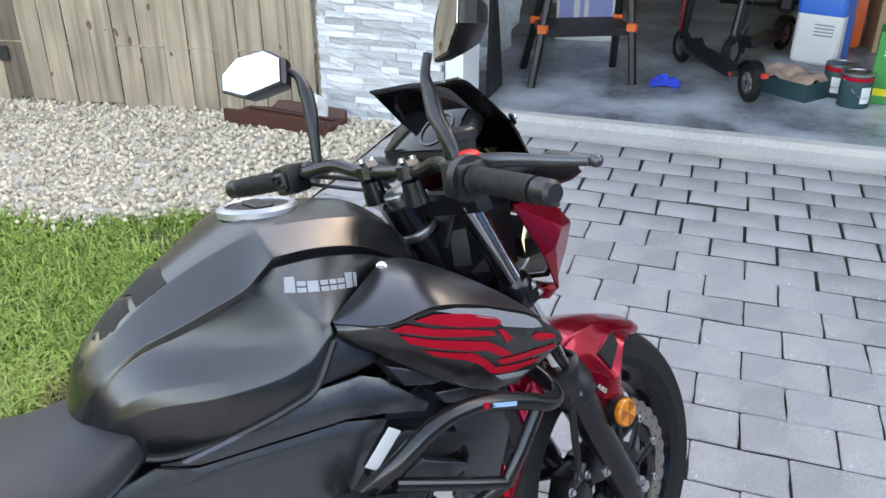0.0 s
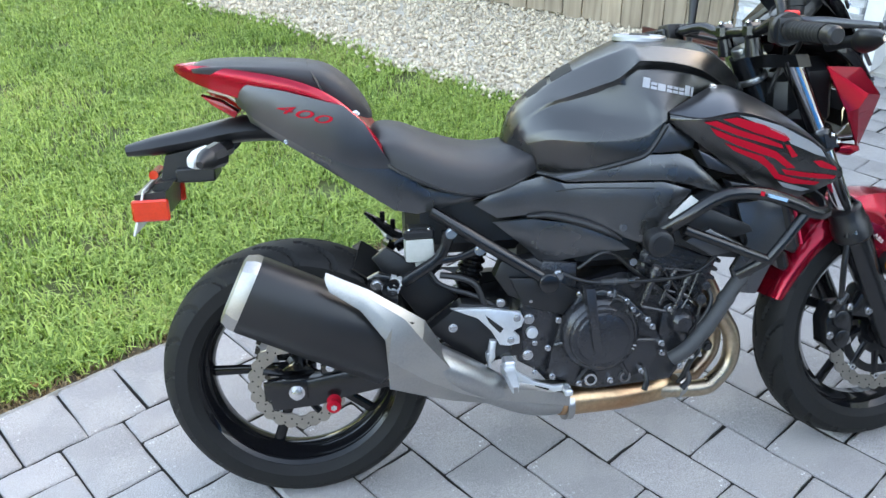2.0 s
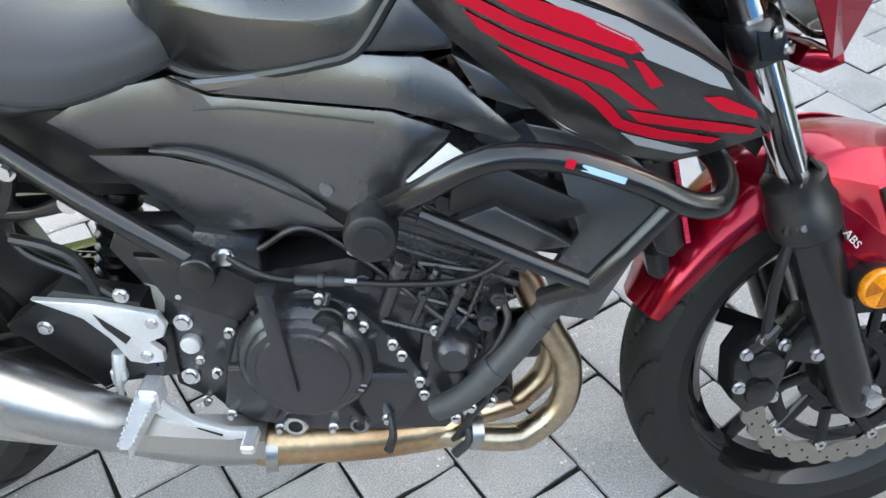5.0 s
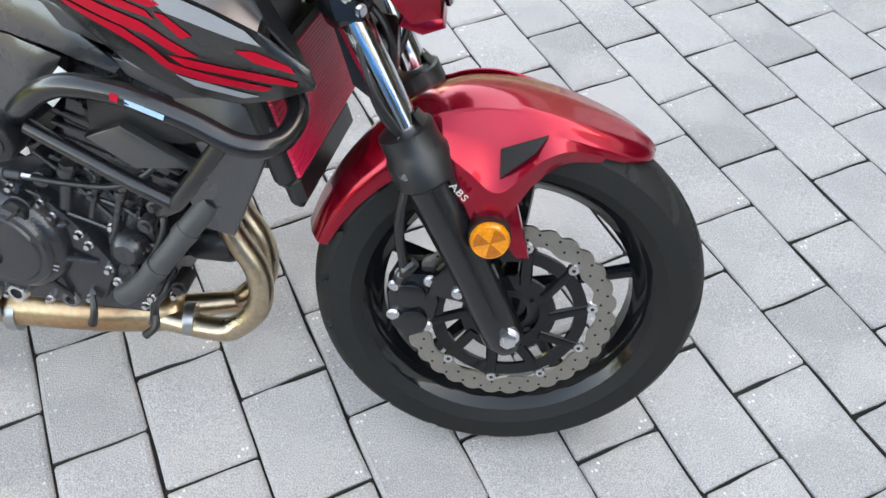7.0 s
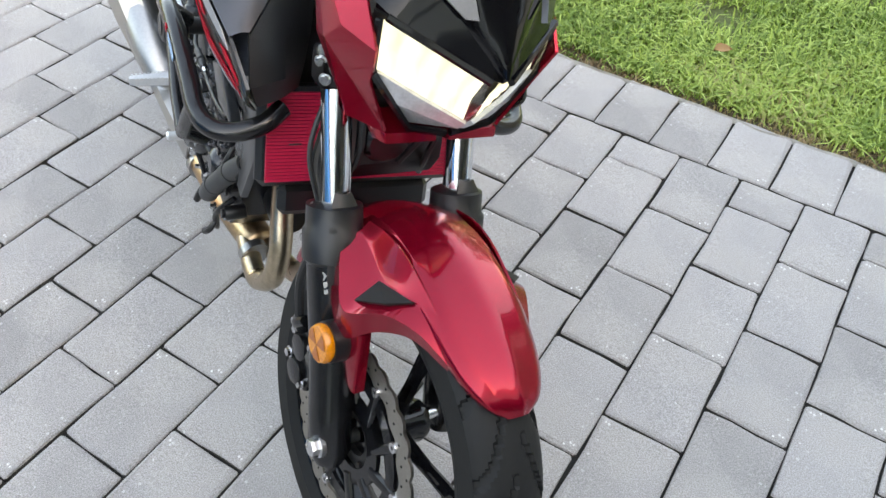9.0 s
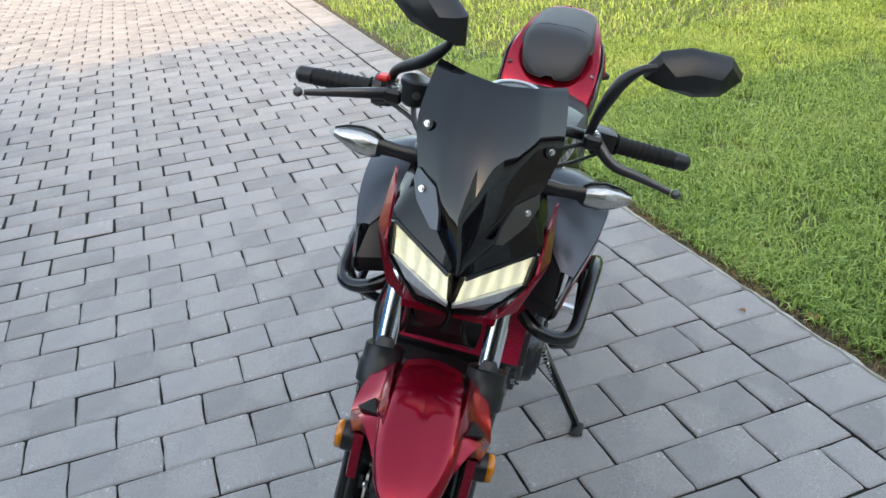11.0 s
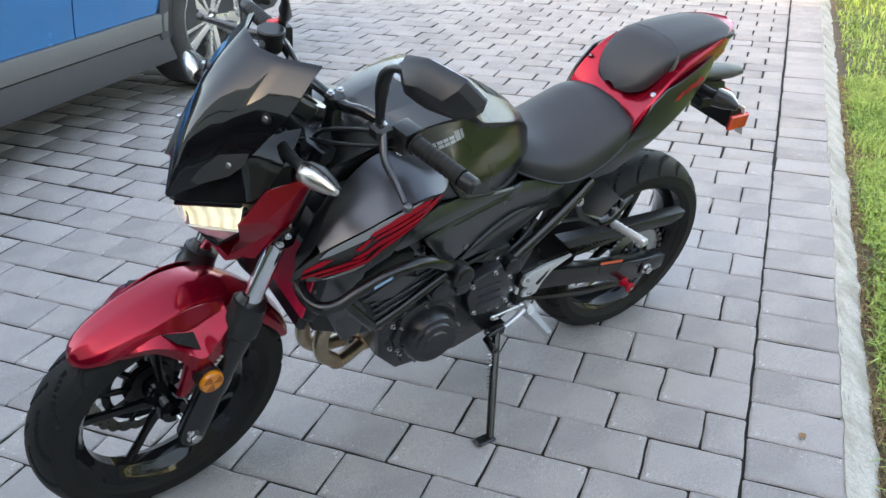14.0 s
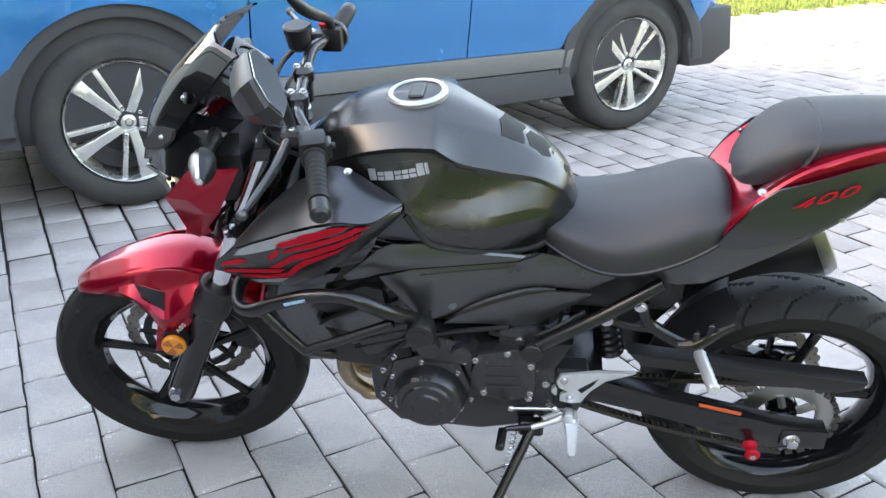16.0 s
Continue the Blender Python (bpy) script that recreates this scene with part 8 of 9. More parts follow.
v_ = d.cross(u_).normalized()
for k in range(121):
    t = k / 120
    ph = t * 2 * math.pi * 15
    pts.append(a + d * t + (u_ * math.cos(ph) + v_ * math.sin(ph)) * 0.006)
tube(bm, pts, 0.0016, seg=5, smooth=False)
part("stand_spring", bm, M["bolt"], st, "steel return spring")

# ---- parked car ----
M["car_blue"] = mat("metallic_blue_paint", (0.003, 0.19, 0.47), 0.26, metal=0.45, var=0.04, scale=3, fine=600, bump=0.01, coat=0.9, rvar=0.04)
M["clad_light"] = mat("grey_sill_trim", (0.13, 0.13, 0.125), 0.55, var=0.08, bump=0.05)
M["clad"] = mat("dark_grey_cladding", (0.045, 0.045, 0.048), 0.6, var=0.1, bump=0.1)
M["alloy"] = mat("machined_alloy", (0.72, 0.71, 0.68), 0.28, metal=0.85, var=0.05, bump=0.02)
M["alloy_dark"] = mat("dark_alloy_pocket", (0.05, 0.05, 0.052), 0.45, metal=0.4, var=0.08, bump=0.03)
M["car_tyre"] = mat("dusty_tyre", (0.035, 0.034, 0.033), 0.75, var=0.2, scale=14, fine=120, bump=0.2, tint=(0.05, 0.047, 0.043))
M["car_glass"] = mat("dark_car_glass", (0.012, 0.014, 0.016), 0.05, var=0.03, bump=0, coat=0.3)

HUB_F, HUB_R, HUB_Z, SIDE_V = 0.958, -1.823, 0.368, -2.67
car = thing("car", "metallic blue sport utility car parked on the pavers", "car", GRID @ Matrix.Translation((0, 0, 0.02)))


def bulge_car(z):
    return float(np.interp(z, [0.3, 0.5, 0.56, 0.66, 0.82, 0.95, 1.05], [-0.03, 0.0, 0.004, 0.024, 0.046, 0.040, 0.012]))


def z_low(u):
    z = 0.505
    for h in (HUB_F, HUB_R):
        if abs(u - h) < 0.505:
            z = max(z, HUB_Z + math.sqrt(0.505 ** 2 - (u - h) ** 2))
    return z


def skin(name, u0, u1, label, top=lambda u: 1.06):
    n = max(4, int((u1 - u0) / 0.05))
    bm = bmesh.new()
    rows = []
    for i in range(n + 1):
        u = u0 + (u1 - u0) * i / n
        zl, zt = z_low(u), top(u)
        endin = 0.10 * max(0, (u - 1.35) / 0.45) ** 2 + 0.14 * max(0, (-2.25 - u) / 0.3) ** 2
        rows.append([Vector((u, SIDE_V + bulge_car(zl + (zt - zl) * k / 9) - endin, zl + (zt - zl) * k / 9)) for k in range(10)])
    loft(bm, rows)
    solid(bm, -0.012)
    return part(name, bm, M["car_blue"], car, label, 40)


skin("front_wing", 0.408, 1.78, "blue front wing", lambda u: 1.02 - 0.12 * max(0, u - 1.1))
door = skin("front_door", -0.716, 0.400, "blue front door")
skin("rear_door", -1.62, -0.724, "blue rear door")
skin("rear_quarter", -2.50, -1.628, "blue rear quarter panel")
# inner body and upper body as one shell
bm = bmesh.new()
rings = []
for u, w, zl, zt in ((-2.52, 0.74, 0.45, 1.02), (-2.40, 0.84, 0.32, 1.06), (-1.6, 0.87, 0.26, 1.05), (0, 0.87, 0.25, 1.04), (0.8, 0.87, 0.27, 1.03), (1.5, 0.84, 0.30, 0.96), (1.86, 0.70, 0.36, 0.82)):
    c = SIDE_V - 0.90
    rings.append([(u, c + w * s * k, z) for s, k, z in ((1, 0.93, zl), (1, 1.0, zl + 0.10), (1, 1.0, zt - 0.08), (1, 0.9, zt), (-1, 0.9, zt), (-1, 1.03, zt - 0.08), (-1, 1.03, zl + 0.10), (-1, 0.93, zl))])
loft(bm, rings, close=True)
part("body", bm, M["clad"], car, "", 40)
bm = bmesh.new()
rings = []
for u, w, zt in ((-2.46, 0.72, 1.08), (-2.30, 0.70, 1.50), (-1.9, 0.68, 1.66), (-0.9, 0.68, 1.70), (0.0, 0.66, 1.64), (0.55, 0.68, 1.30), (0.95, 0.74, 1.07)):
    c = SIDE_V - 0.90
    rings.append([(u, c + s * ww, z) for s, ww, z in ((1, 0.86, 1.045), (1, w, zt - 0.04), (1, w - 0.08, zt), (-1, w - 0.08, zt), (-1, w, zt - 0.04), (-1, 0.86, 1.045))])
loft(bm, rings, close=True)
part("glasshouse", bm, M["car_glass"], car, "dark tinted windows", 30)
bm = bmesh.new()
box(bm, -2.2, 0.15, SIDE_V - 0.90 - 0.64, SIDE_V - 0.90 + 0.64, 1.665, 1.715, 0.02)
part("roof", bm, M["car_blue"], car, "blue roof")
bm = bmesh.new()
loft(bm, [[(u, SIDE_V - 0.90 + s * w, z + 0.02 * (1 - abs(s))) for s in (-1, -0.5, 0, 0.5, 1)] for u, w, z in ((0.93, 0.78, 1.065), (1.5, 0.76, 0.985), (1.88, 0.62, 0.84))])
solid(bm, 0.01)
part("bonnet", bm, M["car_blue"], car, "blue bonnet", 40)
# sill trim between the arches: pale strip over dark cladding
bm = bmesh.new()
slab(bm, [(HUB_R + 0.46, 0.400), (HUB_R + 0.43, 0.502), (HUB_F - 0.43, 0.502), (HUB_F - 0.46, 0.400)], SIDE_V - 0.03, SIDE_V + 0.018, 0.010)
part("sill_trim", bm, M["clad_light"], car, "grey sill trim strip")
bm = bmesh.new()
slab(bm, [(HUB_R + 0.40, 0.235), (HUB_R + 0.46, 0.397), (HUB_F - 0.46, 0.397), (HUB_F - 0.40, 0.235)], SIDE_V - 0.08, SIDE_V + 0.008, 0.014)
part("sill", bm, M["clad"], car, "dark grey sill cladding")
bm = bmesh.new()
slab(bm, [(-2.60, 0.40), (-2.56, 0.66), (-2.26, 0.66), (-2.235, 0.45), (-2.27, 0.32), (-2.45, 0.32)], SIDE_V - 0.25, SIDE_V + 0.004, 0.02)
part("rear_bumper", bm, M["clad"], car, "dark grey rear bumper")
bm = bmesh.new()
slab(bm, [(1.39, 0.30), (1.40, 0.60), (1.80, 0.62), (1.92, 0.50), (1.88, 0.32)], SIDE_V - 0.25, SIDE_V - 0.02, 0.02)
part("front_bumper", bm, M["clad"], car, "dark grey front bumper")


def car_wheel(hu):
    bm = bmesh.new()
    R = 0.366
    prof = [(0.250, -0.02), (0.266, 0.012), (0.30, 0.020), (0.335, 0.012), (0.358, -0.010), (R, -0.035), (R, -0.20), (0.35, -0.225), (0.30, -0.235), (0.250, -0.22)]
    lathe(bm, prof, seg=72)
    w = part("wheel", bm, M["car_tyre"], car, "black car tyre on an alloy wheel", 35)
    w.matrix_basis = Matrix.Translation((hu, SIDE_V - 0.025, HUB_Z)) @ Matrix.Scale(1.058, 4)
    bm = bmesh.new()
    lathe(bm, [(0.254, 0.0), (0.250, 0.006), (0.243, -0.002), (0.238, -0.05), (0.228, -0.17), (0.250, -0.18), (0.256, -0.02)], seg=72)
    part("rim_lip", bm, M["alloy"], w, "machined rim lip", 40)
    bm = bmesh.new()
    lathe(bm, [(0.001, -0.075), (0.215, -0.085), (0.215, -0.095), (0.001, -0.095)], seg=40, closed=False)
    lathe(bm, [(0.14, -0.06), (0.155, -0.06), (0.155, -0.07), (0.14, -0.07)], seg=40)
    part("barrel", bm, M["alloy_dark"], w, "dark wheel barrel", 40)
    for k in range(5):
        a = 2 * math.pi * k / 5 + 0.75

        def pt(r, t):
            return (r * math.cos(a + t), r * math.sin(a + t))
        bm = bmesh.new()
        slab(bm, [pt(0.045, -0.55), pt(0.045, 0.30), pt(0.150, 0.12), pt(0.242, 0.125), pt(0.243, 0.0), pt(0.242, -0.125), pt(0.150, -0.16)], -0.050, -0.008, 0.003)
        part("spoke", bm, M["alloy"], w, "machined alloy spoke", 25)
        bm = bmesh.new()
        slab(bm, [pt(0.048, 0.30), pt(0.050, 0.68), pt(0.242, 0.435), pt(0.243, 0.345)], -0.050, -0.010, 0.002)
        part("thin_spoke", bm, M["alloy"], w, "", 25)
        bm = bmesh.new()
        c = pt(0.062, 0.50)
        cyl(bm, (c[0], -0.03, c[1]), (c[0], -0.006, c[1]), 0.0105, seg=6, bev=0.002)
        part("wheel_nut", bm, M["chrome"], w)
    bm = bmesh.new()
    lathe(bm, [(0.001, -0.003), (0.022, -0.004), (0.030, -0.010), (0.034, -0.03), (0.06, -0.035), (0.06, -0.05)], seg=32, closed=False)
    part("hub_cap", bm, M["alloy"], w, "round hub cap", 40)
    bm = bmesh.new()
    lathe(bm, [(0.013, -0.0025), (0.017, -0.0025), (0.017, -0.0005), (0.013, -0.0005)], seg=28)
    part("emblem", bm, M["alloy_dark"], w)
    # arch cladding and dark wheel housing
    bm = bmesh.new()
    rows = []
    for t in np.linspace(0.0, math.pi, 40):
        c, s = math.cos(t), math.sin(t)
        rows.append([Vector((hu + c * r, SIDE_V + y, HUB_Z + s * r)) for r, y in ((0.448, -0.10), (0.445, 0.004), (0.451, 0.012), (0.508, 0.020), (0.521, 0.014), (0.523, -0.02))])
    loft(bm, rows)
    part("wheel_arch", bm, M["clad"], car, "dark grey wheel arch cladding", 40)
    bm = bmesh.new()
    rows = []
    for t in np.linspace(-0.05, math.pi + 0.05, 24):
        c, s = math.cos(t), math.sin(t)
        rows.append([Vector((hu + c * 0.452, SIDE_V + y, HUB_Z + s * 0.452)) for y in (0.0, -0.30)] + [Vector((hu, SIDE_V - 0.30, HUB_Z))])
    loft(bm, rows)
    part("wheel_housing", bm, M["dark_hole"], car, "", 40)
    return w


car_wheel(HUB_F)
car_wheel(HUB_R)
for hu in (HUB_F, HUB_R):
    bm = bmesh.new()
    lathe(bm, [(0.23, 0.02), (0.33, 0.02), (0.366, -0.03), (0.366, -0.2), (0.23, -0.2)], seg=40)
    w = part("wheel", bm, M["car_tyre"], car, "", 35)
    w.matrix_basis = Matrix.Translation((hu, SIDE_V - 1.62, HUB_Z)) @ Matrix.Scale(1.058, 4)
bm = bmesh.new()
for u, z in ((-0.60, 0.90), (-1.50, 0.92)):
    tube(bm, [(u, SIDE_V + 0.05, z), (u + 0.04, SIDE_V + 0.075, z), (u + 0.16, SIDE_V + 0.075, z), (u + 0.2, SIDE_V + 0.05, z)], 0.012, seg=8, n=5)
part("door_handle", bm, M["car_blue"], car, "blue door handles")

# ---- house front, garage contents, surroundings ----
def stone_cladding():
    """Ledger stone: long thin split blocks, each proud by its own depth."""
    rnd = random.Random(17)
    clad = thing("stone_cladding", "pale grey split-face ledger stone on the house pier", "stone cladding", GRID, kind="structure")
    bm = bmesh.new()
    box(bm, PIER_U + 0.012, PIER_U + 0.029, OPEN_L + 0.005, CORNER_V, -0.08, 2.24)
    part("backing", bm, M["stone_dark"], clad, smooth=0)
    meshes = {}
    rest = []
    z, count = -0.02, 0
    while z < 2.2:
        h = rnd.choice((0.032, 0.036, 0.040))
        v = OPEN_L + 0.005 - rnd.uniform(0, 0.15)
        while v < CORNER_V:
            l = rnd.choice((0.10, 0.16, 0.22, 0.28))
            a, b = max(v, OPEN_L + 0.005), min(v + l, CORNER_V)
            if b - a > 0.02:
                key = (round(b - a, 2), h, rnd.randrange(3))
                if key not in meshes:
                    r = random.Random(len(meshes))
                    bm = bmesh.new()
                    L, H = key[0] - 0.002, h - 0.002
                    n = 4
                    front = [[bm.verts.new((-0.014 - r.uniform(0, 0.010), -L / 2 + L * i / n, -H / 2 + H * j / 2)) for j in range(3)] for i in range(n + 1)]
                    back = [[bm.verts.new((0.012, -L / 2 + L * i / n, -H / 2 + H * j / 2)) for j in range(3)] for i in range(n + 1)]
                    for i in range(n):
                        for j in range(2):
                            bm.faces.new((front[i][j], front[i + 1][j], front[i + 1][j + 1], front[i][j + 1]))
                        bm.faces.new((front[i][2], front[i + 1][2], back[i + 1][2], back[i][2]))
                        bm.faces.new((front[i + 1][0], front[i][0], back[i][0], back[i + 1][0]))
                    for j in range(2):
                        bm.faces.new((front[0][j], front[0][j + 1], back[0][j + 1], back[0][j]))
                        bm.faces.new((front[n][j + 1], front[n][j], back[n][j], back[n][j + 1]))
                    bmesh.ops.recalc_face_normals(bm, faces=bm.faces[:])
                    me = bpy.data.meshes.new("stone")
                    bm.to_mesh(me)
                    bm.free()
                    me.materials.append(M["stone"])
                    meshes[key] = me
                if count < 298:
                    ob = new("stone", meshes[key])
                    ob.parent = clad
                    ob.matrix_basis = Matrix.Translation((PIER_U + 0.004 - rnd.uniform(0, 0.008), (a + b) / 2, z + h / 2))
                    count += 1
                else:
                    rest.append(((a + b) / 2, z + h / 2, b - a, h))
            v += l
        z += h
    if rest:
        bm = bmesh.new()
        for v, zz, l, h in rest:
            box(bm, PIER_U - 0.012 - rnd.uniform(0, 0.01), PIER_U + 0.012, v - l / 2 + 0.001, v + l / 2 - 0.001, zz - h / 2 + 0.001, zz + h / 2 - 0.001)
        ob = part("upper_stones", bm, M["stone"], clad, smooth=0)
        ob["kind"] = "stuff"


M["stone_dark"] = mat("stone_joint", (0.25, 0.25, 0.26), 0.9)
M["brown_plastic"] = mat("brown_plastic", (0.075, 0.022, 0.016), 0.45, var=0.1, bump=0.05)
M["orange"] = mat("orange_plastic", (0.75, 0.13, 0.03), 0.45, bump=0.03)
M["blue_plastic"] = mat("blue_plastic", (0.01, 0.16, 0.60), 0.35, bump=0.03)
M["blue_cloth"] = mat("blue_cloth", (0.01, 0.06, 0.55), 0.9, var=0.2, bump=0.4)
M["card"] = mat("cardboard", (0.42, 0.28, 0.17), 0.9, var=0.12, bump=0.15)
M["paper"] = mat("crumpled_brown_paper", (0.36, 0.24, 0.18), 0.95, var=0.25, scale=20, bump=0.5)
M["green_card"] = mat("green_printed_card", (0.02, 0.26, 0.06), 0.5, var=0.08, bump=0.03)
M["yellow"] = mat("yellow_print", (0.80, 0.62, 0.03), 0.5, bump=0.02)
M["teal"] = mat("dark_teal_card", (0.015, 0.06, 0.065), 0.6, bump=0.05)
M["tin"] = mat("tin_can", (0.55, 0.55, 0.56), 0.3, metal=1.0, bump=0.05)
M["pale_wood"] = wood("pale_plywood", (0.55, 0.42, 0.28), (0.42, 0.30, 0.18))
M["bag"] = mat("crumpled_white_bag", (0.55, 0.57, 0.58), 0.4, var=0.2, scale=12, bump=0.5, bump_scale=25, dist=0.02)
M["lilac_print"] = mat("lilac_print", (0.30, 0.34, 0.62), 0.5, var=0.1, bump=0.02)

stone_cladding()
wall_box("corner_post", PIER_U - 0.01, PIER_U + 0.005, CORNER_V - 0.005, CORNER_V + 0.02, 0, 1.9, M["fence"], "board closing the gap beside the stone", "trim")

# splash block under a downpipe
block = thing("splash_block", "brown plastic splash block lying on the gravel", "splash block", GRID @ Matrix.Translation((3.72, 1.33, 0.008)) @ Matrix.Rotation(radians(84), 4, "Z"))
bm = bmesh.new()
loft(bm, [[(x, -w, 0.0), (x, -w, 0.075), (x, -w + 0.02, 0.075), (x, -w + 0.035, 0.030), (x, w - 0.035, 0.030), (x, w - 0.02, 0.075), (x, w, 0.075), (x, w, 0.0)] for x, w in ((-0.30, 0.12), (0.0, 0.13), (0.32, 0.15))], close=True)
part("tray", bm, M["brown_plastic"], block, "", 30)
bm = bmesh.new()
for k in (-1, 1):
    box(bm, -0.27, 0.29, k * 0.04 - 0.008, k * 0.04 + 0.008, 0.030, 0.045, 0.004)
part("rib", bm, M["brown_plastic"], block)
pipe = thing("drain_elbow", "white drain pipe elbow by the fence", "drain pipe", GRID @ Matrix.Translation((3.80, 1.17, 0.0)))
bm = bmesh.new()
tube(bm, [(0, 0, -0.03), (0, 0, 0.05), (-0.01, 0.01, 0.10), (-0.05, 0.03, 0.13)], 0.045, seg=16, n=5)
part("pipe", bm, M["white"], pipe)

# sawhorse
saw = thing("sawhorse", "black folding sawhorse with orange feet clips", "sawhorse", GRID)
legs = [((4.61, 0.185, SLAB), (4.80, 0.10, 0.86)), ((5.04, 0.34, SLAB), (4.86, 0.14, 0.86)), ((4.87, -0.38, SLAB), (5.00, -0.28, 0.86)), ((5.27, -0.20, SLAB), (5.08, -0.24, 0.86))]
for a, b in legs:
    bm = bmesh.new()
    tube(bm, [a, b], 0.024, seg=6, smooth=False)
    leg = part("leg", bm, M["plastic"], saw, "", 20)
    bm = bmesh.new()
    p = Vector(a).lerp(Vector(b), 0.42)
    box(bm, p.x - 0.03, p.x + 0.03, p.y - 0.03, p.y + 0.03, p.z - 0.025, p.z + 0.025, 0.006)
    part("clip", bm, M["orange"], leg, "orange clip")
bm = bmesh.new()
q = [Vector(a).lerp(Vector(b), 0.36) for a, b in legs]
loft(bm, [[q[0], q[1]], [q[2], q[3]]])
solid(bm, 0.05)
part("tray", bm, M["plastic"], saw, "black spreader tray")
bm = bmesh.new()
tube(bm, [(4.81, 0.22, 0.86), (5.06, -0.36, 0.86)], 0.045, seg=4, smooth=False)
part("beam", bm, M["plastic"], saw)

# boxes and bags behind it
def carton(name, label, u, v, z, du, dv, dz, yaw, material, stripe=None):
    t = thing(name, label, "box", GRID @ Matrix.Translation((u, v, z)) @ Matrix.Rotation(radians(yaw), 4, "Z"))
    bm = bmesh.new()
    box(bm, -du / 2, du / 2, -dv / 2, dv / 2, 0, dz, 0.004)
    body = part("carton", bm, material, t, "", 30)
    bm = bmesh.new()
    box(bm, -du / 2 + 0.005, du / 2 - 0.005, -0.003, 0.003, dz, dz + 0.001)
    part("flap_seam", bm, M["dark_hole"], t, "", 0)
    if stripe:
        for k, (y0, y1, z0, z1) in enumerate(stripe[1]):
            bm = bmesh.new()
            box(bm, -du / 2 - 0.0015, -du / 2 - 0.0002, y0 * dv / 2, y1 * dv / 2, z0 * dz, z1 * dz)
            part("print", bm, stripe[0][k % len(stripe[0])], body, "", 0)
    return t


carton("carton_box", "white printed box behind the sawhorse", 6.1, 0.12, SLAB, 0.30, 0.42, 0.62, 4, M["white"], ([M["lilac_print"]], [(-0.9, -0.1, 0.1, 0.9), (0.05, 0.2, 0.05, 0.95), (0.4, 0.9, 0.2, 0.85)]))
bagt = thing("plastic_bag", "crumpled clear plastic sheet by the garage wall", "plastic bag", GRID @ Matrix.Translation((4.95, 0.64, SLAB)))
for k, (dx, dy, s_) in enumerate(((0, 0, 0.17), (0.32, 0.06, 0.22), (0.7, 0.1, 0.25))):
    bm = bmesh.new()
    bmesh.ops.create_icosphere(bm, subdivisions=3, radius=1)
    for v in bm.verts:
        n_ = 1 + 0.35 * noise.noise(v.co * 2.3 + Vector((k * 5, 0, 0))) + 0.15 * noise.noise(v.co * 6)
        v.co = Vector((v.co.x * s_ * n_ + dx, v.co.y * s_ * 0.9 * n_ + dy, max(0.0, s_ * (1.1 + 0.5 * k) * (0.85 + v.co.z * n_))))
    part("fold", bm, M["bag"], bagt, "", 25)
# board leaning in the jamb
bm = bmesh.new()
slab(bm, [(4.32, SLAB), (4.36, 0.75), (4.40, 0.75), (4.62, SLAB)], 0.36, 0.385, 0.003)
tagged(mesh_ob("leaning_board", bm, M["plastic"], matrix=GRID), "thin black board leaning by the garage jamb", "board")

# blue rag
rag = thing("rag", "crumpled blue rag on the garage floor", "rag", GRID @ Matrix.Translation((4.965, -0.566, SLAB)))
bm = bmesh.new()
bmesh.ops.create_grid(bm, x_segments=14, y_segments=14, size=0.09)
for v in bm.verts:
    v.co.z = max(0.002, 0.045 * (1 - (v.co.length / 0.10) ** 2) * (0.8 + 0.9 * noise.noise(v.co * 30)) + 0.006)
    v.co.x *= 0.9 + 0.3 * noise.noise(v.co * 11)
solid(bm, 0.002)
part("cloth", bm, M["blue_cloth"], rag, "", 60)


def scooter(name, label, rear, frontp, red=True, lean=0.0):
    """A kick scooter between its two wheel contact points."""
    a, b = Vector((*rear, SLAB)), Vector((*frontp, SLAB))
    d = (b - a)
    L = d.length
    mt = GRID @ Matrix.Translation(a) @ Matrix.Rotation(math.atan2(d.y, d.x), 4, "Z") @ Matrix.Rotation(lean, 4, "X")
    t = thing(name, label, "scooter", mt)
    for x in (0, L):
        bm = bmesh.new()
        lathe(bm, [(0.062, -0.022), (0.09, -0.026), (0.108, -0.012), (0.110, 0), (0.108, 0.012), (0.09, 0.026), (0.062, 0.022)], seg=36, at=(x, 0, 0.110))
        w = part("wheel", bm, M["rubber"], t, "black pneumatic wheel", 40)
        bm = bmesh.new()
        lathe(bm, [(0.012, -0.024), (0.02, -0.024), (0.02, 0.024), (0.012, 0.024)], seg=16, at=(x, 0, 0.110))
        lathe(bm, [(0.056, -0.015), (0.064, -0.018), (0.064, 0.018), (0.056, 0.015)], seg=30, at=(x, 0, 0.110))
        for k in range(6):
            an = k * math.pi / 3
            tube(bm, [(x + 0.016 * math.cos(an), 0, 0.110 + 0.016 * math.sin(an)), (x + 0.06 * math.cos(an), 0, 0.110 + 0.06 * math.sin(an))], 0.006, seg=6, smooth=False)
        part("rim", bm, M["steel"], w, "grey spoked rim", 40)
    bm = bmesh.new()
    slab(bm, [(0.11, 0.115), (0.12, 0.150), (L - 0.20, 0.150), (L - 0.14, 0.19), (L - 0.11, 0.17), (L - 0.17, 0.11), (0.16, 0.100)], -0.065, 0.065, 0.008)
    part("deck", bm, M["plastic"], t, "black scooter deck")
    bm = bmesh.new()
    tube(bm, [(L + 0.01, 0, 0.16), (L - 0.035, 0, 0.36), (L - 0.12, 0, 0.80), (L - 0.16, 0, 1.10)], [0.026, 0.024, 0.020, 0.018], seg=12, n=4)
